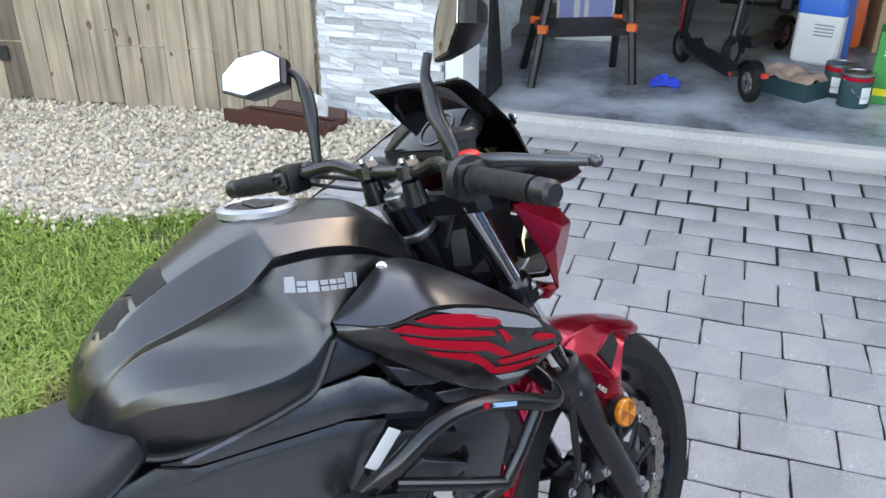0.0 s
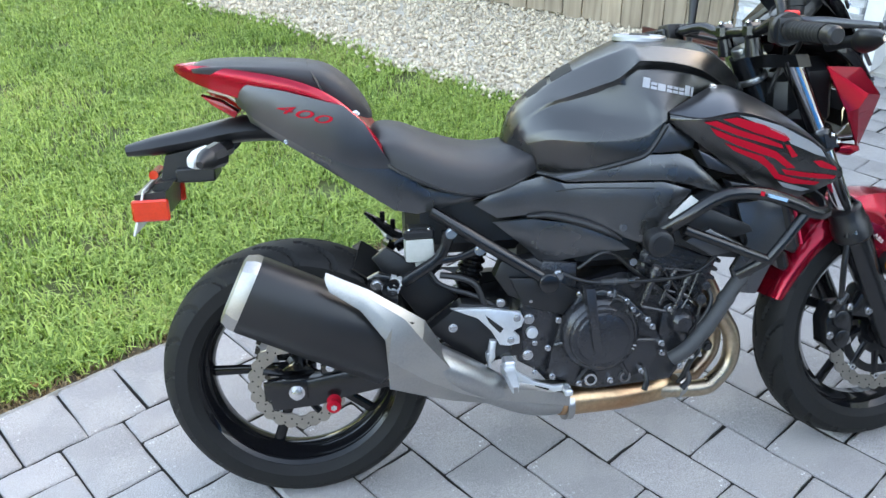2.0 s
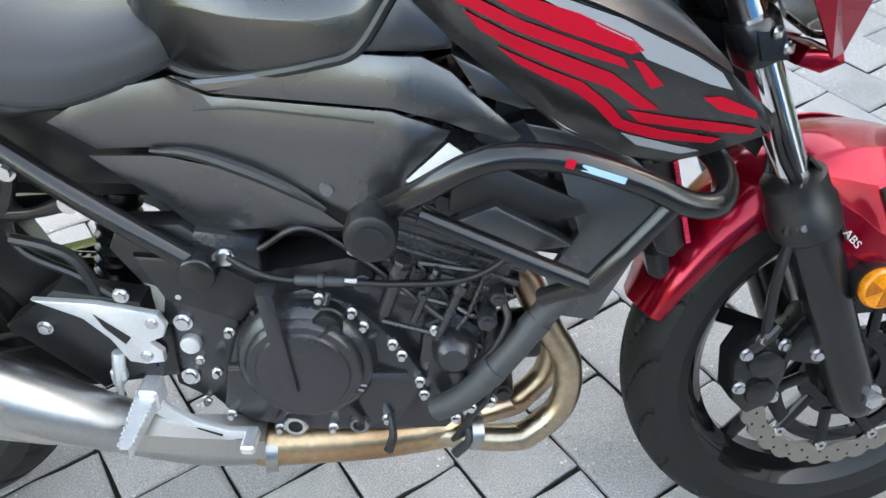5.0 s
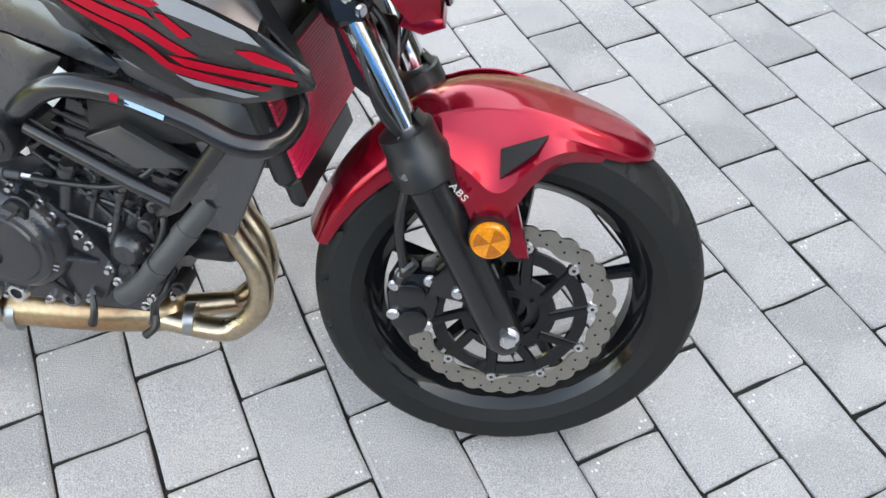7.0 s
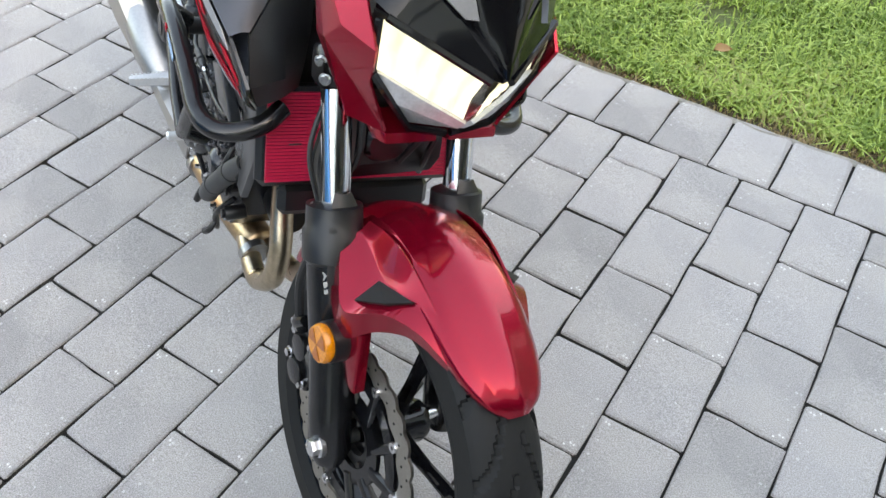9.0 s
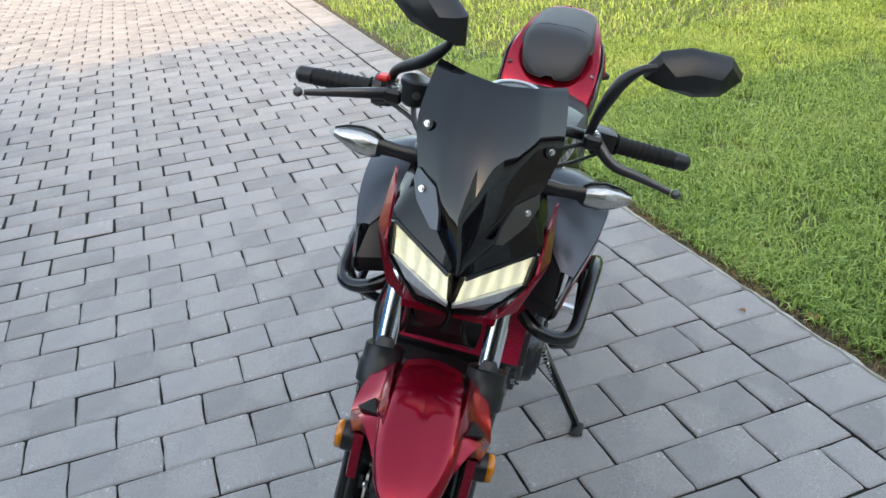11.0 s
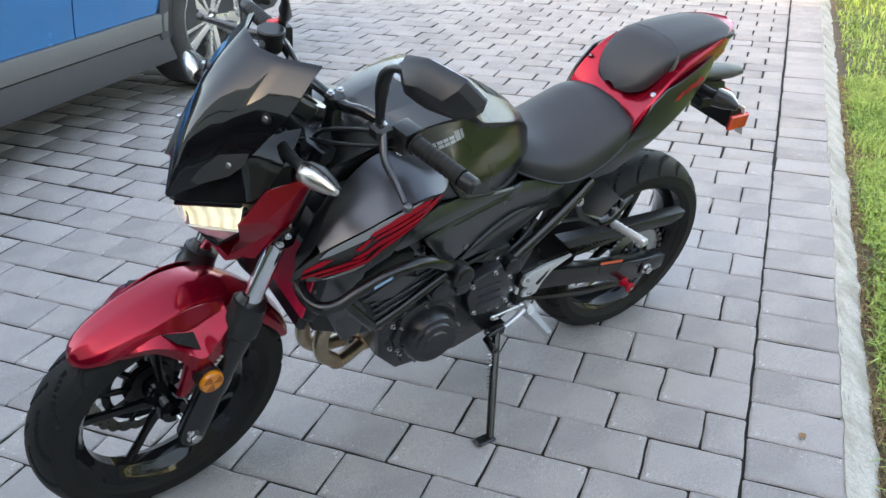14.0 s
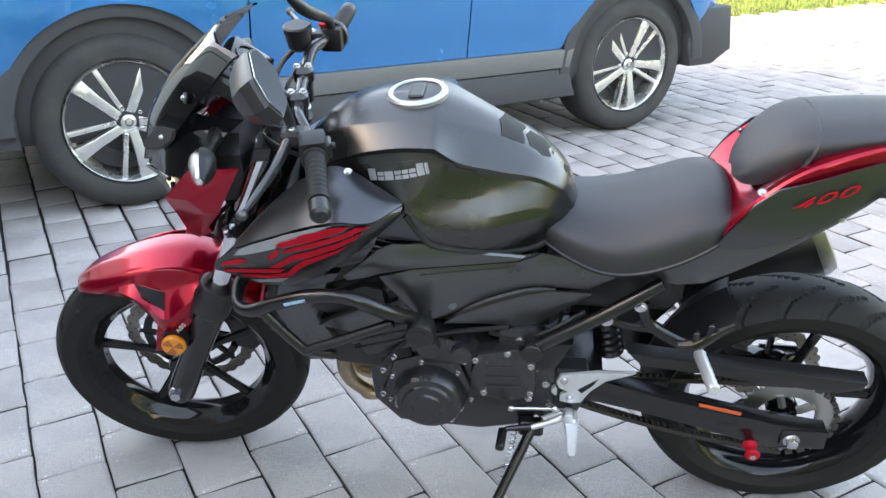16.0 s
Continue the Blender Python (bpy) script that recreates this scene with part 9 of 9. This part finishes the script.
    tube(bm, [(L - 0.16, -0.22, 1.10), (L - 0.16, 0.22, 1.10)], 0.014, seg=10, smooth=False)
    stem = part("stem", bm, M["plastic"], t, "black scooter stem")
    bm = bmesh.new()
    tube(bm, [(L - 0.03, 0.04, 0.22), (L - 0.07, 0.06, 0.36), (L - 0.06, 0.045, 0.55), (L - 0.11, 0.03, 0.78)], 0.006, seg=8, n=6)
    part("cable", bm, M["decal_red"] if red else M["plastic"], t, "red brake cable")
    bm = bmesh.new()
    rows = []
    for an in np.linspace(0.4, 2.7, 10):
        rows.append([Vector((0.128 * math.cos(an), y, 0.110 + 0.128 * math.sin(an))) for y in (-0.03, 0, 0.03)])
    loft(bm, rows)
    solid(bm, 0.004)
    part("mudguard", bm, M["plastic"], t, "black rear mudguard", 40)
    bm = bmesh.new()
    box(bm, -0.15, -0.13, -0.02, 0.02, 0.17, 0.20, 0.003)
    box(bm, 0.10, 0.13, 0.062, 0.068, 0.12, 0.14, 0.002)
    part("reflector", bm, M["red_lens"], t, "red reflector")
    return t


scooter("kick_scooter", "black electric kick scooter with red cable, parked in the garage", (4.73, -1.04), (5.54, -0.61))
scooter("kick_scooter", "second black scooter with orange reflectors, behind the first", (6.15, -1.25), (5.47, -0.92), red=False)

# black battery case with orange reflectors, hung between the scooters
case = thing("battery_case", "black battery case with orange reflectors", "battery case", GRID @ Matrix.Translation((5.95, -0.98, SLAB)))
bm = bmesh.new()
box(bm, -0.12, 0.12, -0.20, 0.20, 0.34, 0.80, 0.03)
box(bm, -0.10, 0.10, -0.30, -0.18, 0.30, 0.50, 0.03)
box(bm, -0.03, 0.03, -0.03, 0.03, 0.0, 0.35, 0.005)
part("case", bm, M["plastic"], case)
for y, z in ((0.17, 0.42), (-0.16, 0.66)):
    bm = bmesh.new()
    box(bm, -0.126, -0.119, y - 0.035, y + 0.035, z - 0.012, z + 0.012, 0.002)
    part("reflector", bm, M["amber"], case, "orange reflector")

# tray with paper
tray = thing("paper_tray", "dark teal tray filled with crumpled brown paper", "tray", GRID @ Matrix.Translation((5.03, -1.27, SLAB)) @ Matrix.Rotation(radians(-38), 4, "Z"))
bm = bmesh.new()
for x0, x1, y0, y1 in ((-0.13, 0.13, -0.20, -0.193), (-0.13, 0.13, 0.193, 0.20), (-0.13, -0.123, -0.193, 0.193), (0.123, 0.13, -0.193, 0.193)):
    box(bm, x0, x1, y0, y1, 0, 0.10)
box(bm, -0.123, 0.123, -0.193, 0.193, 0, 0.006)
part("tray_side", bm, M["teal"], tray, "", 0)
bm = bmesh.new()
bmesh.ops.create_grid(bm, x_segments=16, y_segments=22, size=0.5, matrix=Matrix.Diagonal((0.245, 0.38, 1, 1)))
for v in bm.verts:
    v.co.z = 0.085 + 0.05 * noise.noise(v.co * 11) + 0.05 * (1 - (v.co.x / 0.13) ** 2) * (1 - (v.co.y / 0.2) ** 2)
part("crumpled_paper", bm, M["paper"], tray, "crumpled brown paper", 25)

# paint cans
def paint_can(u, v, yaw, label):
    t = thing("paint_can", label, "paint can", GRID @ Matrix.Translation((u, v, SLAB)) @ Matrix.Rotation(radians(yaw), 4, "Z"), group="paint cans")
    bm = bmesh.new()
    lathe(bm, [(0.001, 0.0), (0.082, 0.0), (0.084, 0.003), (0.084, 0.185), (0.082, 0.188)], axis="z", seg=36, closed=False)
    part("can_body", bm, M["teal"], t, "dark printed can body", 40)
    bm = bmesh.new()
    lathe(bm, [(0.001, 0.186), (0.060, 0.186), (0.064, 0.192), (0.080, 0.192), (0.086, 0.186), (0.086, 0.180), (0.082, 0.178)], axis="z", seg=36, closed=False)
    part("lid", bm, M["tin"], t, "tin lid", 40)
    bm = bmesh.new()
    lathe(bm, [(0.0845, 0.150), (0.0852, 0.152), (0.0852, 0.170), (0.0845, 0.172)], axis="z", seg=36)
    part("red_band", bm, M["decal_red"], t, "red band")
    bm = bmesh.new()
    tube(bm, [(0, -0.086, 0.155), (-0.075, -0.05, 0.085), (-0.095, 0, 0.065), (-0.075, 0.05, 0.085), (0, 0.086, 0.155)], 0.002, seg=6, n=6)
    part("bail_handle", bm, M["tin"], t, "wire handle", 60)
    bm = bmesh.new()
    rows = [[Vector((-0.0848 * math.cos(a), 0.0848 * math.sin(a), z)) for z in (0.03, 0.12)] for a in np.linspace(-0.5, 0.25, 7)]
    loft(bm, rows)
    part("can_label", bm, M["sticker_white"], t, "white label patch", 40)


paint_can(4.86, -1.60, 30, "dark printed paint can with wire handle")
paint_can(5.05, -1.53, -20, "dark printed paint can standing behind another")

# blue drum with white front
drum = thing("blue_jug", "blue and white plastic jug with a white pump", "jug", GRID @ Matrix.Translation((5.85, -1.47, SLAB)) @ Matrix.Rotation(radians(-20), 4, "Z"))
bm = bmesh.new()
box(bm, -0.13, 0.13, -0.15, 0.15, 0.0, 0.36, 0.05, None, 3)
part("jug_body", bm, M["white"], drum, "white lower body")
bm = bmesh.new()
box(bm, -0.135, 0.135, -0.157, 0.157, 0.30, 0.46, 0.06, None, 3)
box(bm, -0.05, 0.134, -0.158, 0.158, 0.02, 0.33, 0.03, None, 2)
part("jug_top", bm, M["blue_plastic"], drum, "bright blue top")
bm = bmesh.new()
cyl(bm, (0, 0, 0.45), (0, 0, 0.54), 0.03, seg=16, bev=0.004)
box(bm, -0.09, 0.03, -0.025, 0.025, 0.535, 0.565, 0.01)
box(bm, -0.055, 0.055, -0.055, 0.055, 0.45, 0.475, 0.01)
part("pump", bm, M["white"], drum, "white pump")
bm = bmesh.new()
for k in range(4):
    box(bm, -0.1325, -0.1305, -0.10, 0.02, 0.26 - k * 0.022, 0.27 - k * 0.022)
part("label_bar", bm, M["decal_grey"], drum, "", 0)
can2 = thing("fuel_can", "orange red plastic fuel can behind the jug", "fuel can", GRID @ Matrix.Translation((6.45, -1.62, SLAB)))
bm = bmesh.new()
box(bm, -0.12, 0.12, -0.16, 0.16, 0.0, 0.42, 0.04, None, 2)
tube(bm, [(0, -0.1, 0.41), (0, -0.08, 0.48), (0, 0.06, 0.48), (0, 0.1, 0.41)], 0.018, seg=8, n=4)
part("can_body", bm, M["orange"], can2)
mach = thing("yard_machine", "black and yellow machine at the back of the garage", "machine", GRID @ Matrix.Translation((7.4, -1.25, SLAB)))
bm = bmesh.new()
box(bm, -0.2, 0.2, -0.26, 0.26, 0.12, 0.48, 0.06, None, 2)
part("housing", bm, M["plastic"], mach)
bm = bmesh.new()
tube(bm, [(-0.21, -0.2, 0.22), (-0.215, -0.22, 0.34), (-0.21, 0, 0.42), (-0.215, 0.22, 0.34), (-0.21, 0.2, 0.22), (-0.215, 0, 0.18), (-0.21, -0.2, 0.22)], 0.028, seg=8, n=5)
part("yellow_ring", bm, M["yellow"], mach, "yellow trim ring")
for y in (-0.24, 0.24):
    bm = bmesh.new()
    cyl(bm, (0, y - 0.03, 0.12), (0, y + 0.03, 0.12), 0.12, seg=28, bev=0.01)
    part("wheel", bm, M["rubber"], mach)

# green printed box
gb = carton("printed_box", "green printed cardboard box with yellow band", 5.02, -1.86, SLAB, 0.22, 0.34, 0.40, -8, M["green_card"], ([M["yellow"]], [(0.2, 1.0, 0.12, 0.22)]))
for k in range(6):
    bm = bmesh.new()
    box(bm, -0.1125, -0.1105, 0.05 - 0.0, 0.13, 0.36 - k * 0.018, 0.368 - k * 0.018)
    part("print_bar", bm, M["sticker_white"], gb, "", 0)
# bench with pale wood top
bench = thing("work_table", "steel-legged work table with a pale wooden top", "table", GRID)
for u, v in ((6.16, -1.66), (6.16, -2.6), (6.7, -1.66), (6.7, -2.6)):
    bm = bmesh.new()
    box(bm, u - 0.02, u + 0.02, v - 0.02, v + 0.02, SLAB, 0.60, 0.003)
    part("leg", bm, M["steel"], bench, "steel leg")
bm = bmesh.new()
box(bm, 6.10, 6.76, -2.66, -1.60, 0.60, 0.64, 0.004)
part("tabletop", bm, M["pale_wood"], bench, "pale wooden top", 0)
carton("cardboard_box", "brown cardboard box under the work table", 6.42, -2.0, SLAB, 0.3, 0.34, 0.42, 6, M["card"])
carton("cardboard_box", "tall brown cardboard box at the garage back wall", 8.6, 0.2, SLAB, 0.5, 0.6, 0.9, 3, M["card"])
carton("storage_bin", "grey storage bin against the garage wall", 7.6, 0.55, SLAB, 0.5, 0.4, 0.5, 2, M["concrete"])

# unseen surroundings, added to close the place: neighbour's house, hedges, street side
M["hedge"] = leafy("hedge_leaf", (0.035, 0.075, 0.012), (0.10, 0.17, 0.03))
M["neighbour"] = mat("neighbour_stucco", (0.50, 0.42, 0.32), 0.9, var=0.08, scale=2, fine=40, bump=0.2)
wall_box("neighbour_wall", -6.0, 9.0, -13.4, -13.0, -0.1, 3.2, M["neighbour"], "tan stucco wall of the house next door")
wall_box("neighbour_roof", -6.6, 9.6, -19.0, -12.5, 3.2, 3.5, M["roof"], "low roof of the house next door", "roof")
wall_box("street_wall", -34.6, -34.0, -30.0, 30.0, -0.1, 3.4, M["neighbour"], "tan stucco house across the street")
wall_box("street_roof", -40.0, -33.4, -30.0, 30.0, 3.4, 4.6, M["roof"], "roof of the house across the street", "roof")
r = np.random.default_rng(9)


def hedge(name, u0, u1, v0, v1, top, n, seed, label):
    r = np.random.default_rng(seed)
    c = np.c_[r.uniform(u0, u1, n), r.uniform(v0, v1, n), np.zeros(n)]
    hgt = top * (0.75 + 0.25 * np.sin(c[:, 0] * 1.3 + 2 * np.sin(c[:, 1] * 1.7)) * np.cos(c[:, 1] * 0.9))
    c[:, 2] = r.random(n) ** 0.7 * hgt
    a = r.normal(size=(n, 3))
    a /= np.linalg.norm(a, axis=1, keepdims=True)
    b = np.cross(a, r.normal(size=(n, 3)))
    b /= np.linalg.norm(b, axis=1, keepdims=True)
    s = r.uniform(0.10, 0.22, (n, 1))
    v = np.stack([c - a * s, c + b * s * 0.5, c + a * s, c - b * s * 0.5], 1).reshape(-1, 3)
    return tagged(soup(name, v, np.arange(4 * n).reshape(-1, 4), M["hedge"], GRID), label, "hedge", kind="stuff")


# the first two stand extra tall to cut sky light on the far pavers
hedge("hedge", -32.0, -29.5, -30, 30, 8.5, 30000, 1, "unseen green hedge across the street, raised to block sky light")
hedge("hedge", -24.0, -6.5, -14.5, -13.0, 6.5, 12000, 2, "unseen green hedge along the plot next door, raised to block sky light")
hedge("hedge", -24.0, 2.6, 10.5, 12.5, 5.0, 12000, 3, "green hedge along the far side of the lawn")


# a few dry leaves
M["dry_leaf"] = leafy("dry_leaf", (0.30, 0.14, 0.05), (0.42, 0.22, 0.08))


def dry_leaf(u, v, z, yaw, size):
    bm = bmesh.new()
    prof = [(0.0, 0.004), (0.25, 0.36), (0.5, 0.42), (0.78, 0.24), (1.0, 0.01)]
    loft(bm, [[Vector((x * size, y * w * size, 0.10 * size * abs(y) + 0.12 * size * math.sin(x * 3))) for y in (-1, -0.5, 0, 0.5, 1)] for x, w in prof])
    solid(bm, 0.0006)
    tagged(mesh_ob("dry_leaf", bm, M["dry_leaf"], matrix=GRID @ Matrix.Translation((u, v, z)) @ Matrix.Rotation(yaw, 4, "Z"), smooth=60), "curled brown dry leaf on the ground", "leaf", "dry leaves")


for u, v, z, yaw, size in ((1.10, 1.05, -0.015, 0.7, 0.06), (0.50, 0.84, -0.06, 2.1, 0.05), (0.42, 0.62, 0.004, 0.3, 0.025), (-0.35, 0.86, -0.06, 1.2, 0.04)):
    dry_leaf(u, v, z, yaw, size)

# ---- loose ground cover and the many pieces of the setting ----
def paver_mesh(w, l, seed, name="paver"):
    """A paver with a worn, chamfered top; centre at the origin, top at z = 0."""
    r = random.Random(seed)
    bm = bmesh.new()

    def ring(ins, cut, z, jit):
        corner = []
        for sx, sy in ((-1, -1), (1, -1), (1, 1), (-1, 1)):
            a, b = (cut, 0.0), (0.0, cut)
            for dx, dy in ((b, a) if sx * sy > 0 else (a, b)):
                corner.append((sx * (w / 2 - ins - dx), sy * (l / 2 - ins - dy)))
        pts = []
        for k in range(8):
            (xa, ya), (xb, yb) = corner[k], corner[(k + 1) % 8]
            for t in ((0.0,) if math.hypot(xb - xa, yb - ya) < 0.02 else (0.0, 0.36, 0.68)):
                n_ = len(pts)
                wob = 1.0 if jit else 0.0
                pts.append(bm.verts.new((xa + (xb - xa) * t + wob * (wx[n_] + r.uniform(-0.0006, 0.0006)), ya + (yb - ya) * t + wob * (wy[n_] + r.uniform(-0.0006, 0.0006)), z + wob * (wz[n_] if ins > 0 else 0))))
        return pts
    # the same worn outline runs through all its rings
    wx, wy, wz = ([r.uniform(-q, q) for _ in range(16)] for q in (0.0021, 0.0021, 0.0012))
    rings = [ring(0.0, 0.004, -0.03, True), ring(0.0, 0.004, -0.0060, True), ring(0.0020, 0.005, -0.0026, True), ring(0.0085, 0.007, 0.0, True)]
    for a, b in zip(rings, rings[1:]):
        for k in range(len(a)):
            f = bm.faces.new((a[k], a[(k + 1) % len(a)], b[(k + 1) % len(a)], b[k]))
            # side walls take the dark material that paints in joint shade and dirt
            f.material_index = 1 if a is rings[0] else 0
    bm.faces.new(rings[-1])
    bmesh.ops.recalc_face_normals(bm, faces=bm.faces[:])
    me = bpy.data.meshes.new(name)
    bm.to_mesh(me)
    bm.free()
    return me


def lay_pavers():
    rnd = random.Random(11)
    jw = 0.0047
    spots = []
    u0 = 0.885 - 0.1615 * 92
    row = 0
    u = u0
    while u < FRONT_U - 0.02:
        w = min(ROW, FRONT_U - u)
        shift = (0.0205 if row % 2 == 0 else 0.1385) + rnd.uniform(-0.006, 0.006)
        k = math.ceil((INNER_V - shift) / LEN)
        joint = lambda k: shift + k * LEN if k > -4 else shift - 4 * LEN + (k + 4) * 0.2478
        while True:
            b = min(INNER_V, joint(k))
            a = joint(k - 1)
            if b < FAR_V:
                break
            if b - a > 0.03 and w > 0.04:
                spots.append((u + w / 2, (a + b) / 2, w - jw, b - a - jw))
            k -= 1
        u += ROW
        row += 1
    u = -0.0115 - 0.161 * 86
    bw = EDGE_V - INNER_V
    while u < FRONT_U - 0.05:
        spots.append((u + 0.0805, INNER_V + bw / 2 + 0.002, 0.161 - jw, bw - jw))
        u += 0.161
    return spots


spots = lay_pavers()
drive = tagged(flat_sheet("driveway", -14.0, FRONT_U - 0.003, FAR_V + 0.003, EDGE_V, -0.0175, M["joint"], "grey concrete paver driveway in running bond with a border course", "driveway"), kind="structure")
near = sorted(range(len(spots)), key=lambda i: (spots[i][0] - 0.75) ** 2 + ((spots[i][1] + 0.15) * 1.1) ** 2)
cache = {}
rnd = random.Random(5)
for i in near[:300]:
    u, v, w, l = spots[i]
    key = (round(w, 2), round(l, 2), rnd.randrange(6))
    if key not in cache:
        cache[key] = paver_mesh(key[0], key[1], len(cache))
        cache[key].materials.append(M["paver"])
        cache[key].materials.append(M["joint_dirt_shade"])
    ob = new("paver", cache[key])
    ob.parent = drive
    ob.matrix_basis = Matrix.Translation((u, v, rnd.gauss(0, 0.0012))) @ Euler((rnd.gauss(0, 0.004), rnd.gauss(0, 0.004), rnd.gauss(0, 0.006) + (math.pi if rnd.random() < 0.5 else 0))).to_matrix().to_4x4() @ Matrix.Diagonal((w / key[0], l / key[1], 1, 1))
V, Fc = [], []
for i in near[300:]:
    u, v, w, l = spots[i]
    m = Matrix.Translation((u, v, rnd.gauss(0, 0.0015))) @ Euler((rnd.gauss(0, 0.004), rnd.gauss(0, 0.004), rnd.gauss(0, 0.006))).to_matrix().to_4x4()
    n0 = len(V)
    cx = [(rnd.uniform(-0.003, 0.003), rnd.uniform(-0.003, 0.003), rnd.uniform(-0.0015, 0.0015)) for _ in range(4)]
    w, l = w - 0.0058, l - 0.0058
    for hx, z in ((0, -0.03), (0.0, -0.0056), (0.0080, 0)):
        for (sx, sy), (ja, jb, jc) in zip(((-1, -1), (1, -1), (1, 1), (-1, 1)), cx):
            V.append(m @ Vector((sx * (w / 2 - hx) + ja, sy * (l / 2 - hx) + jb, z + jc)))
    for a, b in ((0, 4), (4, 8)):
        for k in range(4):
            Fc.append((n0 + a + k, n0 + a + (k + 1) % 4, n0 + b + (k + 1) % 4, n0 + b + k))
    Fc.append((n0 + 8, n0 + 9, n0 + 10, n0 + 11))
far = soup("paver_field", V, Fc, M["paver_far"])
far.data.materials.append(M["joint_dirt_shade"])
far.data.polygons.foreach_set("material_index", np.tile([1] * 4 + [0] * 5, len(Fc) // 9).astype(np.int32))
far.parent = drive
tagged(far, "farther grey concrete pavers", kind="stuff")


def blades(name, n, pick, hmin, hmax, wmin, wmax, seed, label, material="grass"):
    """Grass as single bent blades, each of two quads tapering to its tip."""
    r = np.random.default_rng(seed)
    uv = pick(r, n)
    n = len(uv)
    a = r.uniform(0, 2 * np.pi, n)
    lean = r.uniform(0.25, 1.55, n)
    h = r.uniform(hmin, hmax, n) * (0.75 + 0.5 * r.random(n))
    w = r.uniform(wmin, wmax, n)
    d = np.stack([np.cos(a), np.sin(a), np.zeros(n)], 1)
    s = np.stack([-np.sin(a), np.cos(a), np.zeros(n)], 1)
    rise = np.clip((uv[:, 0] - gravel_edge(uv[:, 1]) + 0.75) / 0.75, 0, 1) * 0.052 * (uv[:, 1] > 0)
    base = np.c_[uv, rise - 0.078]
    up = np.array([0, 0, 1.0])
    p1 = base + up * (h * 0.62)[:, None] + d * (h * lean * 0.30)[:, None]
    p2 = base + up * (h * (0.95 - 0.28 * lean))[:, None] + d * (h * lean * 0.85)[:, None]
    w = w[:, None]
    v = np.stack([base - s * w * 0.5, base + s * w * 0.5, p1 + s * w * 0.45, p1 - s * w * 0.45, p2 + s * w * 0.08, p2 - s * w * 0.08], 1).reshape(-1, 3)
    k = np.arange(n)[:, None] * 6
    f = np.concatenate([k + [0, 1, 2, 3], k + [3, 2, 4, 5]], 1).reshape(-1, 4)
    return tagged(soup(name, v, f, M[material], GRID, smooth=True), label, "grass", kind="stuff")


def lawn_near(r, n):
    u = r.uniform(-3.4, 2.55, n)
    v = EDGE_V + 0.100 + (r.random(n) ** 1.35) * 5.2
    v = v + (v < EDGE_V + 0.165) * r.random(n) * 0.07
    clump = np.sin(u * 5.1 + 1.3 * np.sin(v * 4.3)) * np.sin(v * 6.2 + np.sin(u * 3.7)) + 0.6 * np.sin(u * 17) * np.sin(v * 15)
    keep = (u < gravel_edge(v) + r.normal(0, 0.03, n)) & (r.random(n) < 0.68 + 0.42 * clump) & (r.random(n) < 0.25 + (v - EDGE_V - 0.08) * 5)
    return np.c_[u, v][keep]


def lawn_far(r, n):
    u = r.uniform(-14, 2.6, n)
    v = EDGE_V + 0.03 + r.random(n) * 11
    keep = (u < gravel_edge(v)) & ((u < -3.2) | (v > 4.5)) & (v > EDGE_V + 0.13)
    other = np.c_[r.uniform(-14, -2, n // 3), FAR_V - 0.05 - r.random(n // 3) * 7]
    return np.concatenate([np.c_[u, v][keep], other])


blades("lawn", 400000, lawn_near, 0.026, 0.060, 0.0038, 0.0080, 1, "short green lawn of broad-bladed grass beside the driveway")
blades("lawn", 150000, lawn_far, 0.04, 0.08, 0.006, 0.013, 2, "short green lawn farther off in the sun")


def lawn_edge(r, n):
    u = r.uniform(-3.4, 2.5, n)
    v = EDGE_V + 0.075 + np.abs(r.normal(0, 0.075, n))
    return np.c_[u, v][r.random(n) < 0.6 + 0.4 * np.sin(u * 9 + np.sin(u * 23))]


blades("lawn_thatch", 16000, lawn_edge, 0.012, 0.030, 0.0025, 0.0055, 3, "dry brown thatch along the edge of the lawn", "thatch")


def pebbles(name, n, seed):
    r = np.random.default_rng(seed)
    bm = bmesh.new()
    bmesh.ops.create_icosphere(bm, subdivisions=1, radius=1)
    bv = np.array([v.co[:] for v in bm.verts])
    bf = np.array([[v.index for v in f.verts] for f in bm.faces])
    bm.free()
    v_ = 0.77 + r.random(n) ** 1.2 * 7.5
    u_ = r.uniform(2.0, 4.2, n)
    keep = (u_ > gravel_edge(v_) - 0.05 + r.normal(0, 0.05, n)) & (u_ < fence_u(v_) + 0.25)
    u_, v_ = u_[keep], v_[keep]
    n = len(u_)
    s = r.uniform(0.007, 0.017, n)[:, None, None] * r.uniform(0.6, 1.15, (n, 1, 3))
    q = r.normal(size=(n, 4))
    q /= np.linalg.norm(q, axis=1, keepdims=True)
    w, x, y, z = q.T
    R = np.stack([1 - 2 * (y * y + z * z), 2 * (x * y - z * w), 2 * (x * z + y * w), 2 * (x * y + z * w), 1 - 2 * (x * x + z * z), 2 * (y * z - x * w), 2 * (x * z - y * w), 2 * (y * z + x * w), 1 - 2 * (x * x + y * y)], 1).reshape(n, 3, 3)
    shape = bv[None] * (1 + r.normal(0, 0.12, (n, len(bv), 1)))
    pts = np.einsum("nij,nkj->nki", R, shape * s) + np.c_[u_, v_, r.uniform(-0.008, 0.012, n)][:, None]
    f = (bf[None] + (np.arange(n) * len(bv))[:, None, None]).reshape(-1, 3)
    return tagged(soup(name, pts.reshape(-1, 3), f, M["pebble"], GRID), "pale beige pebbles filling the bed by the fence", "gravel", kind="stuff")


pebbles("gravel", 24000, 4)
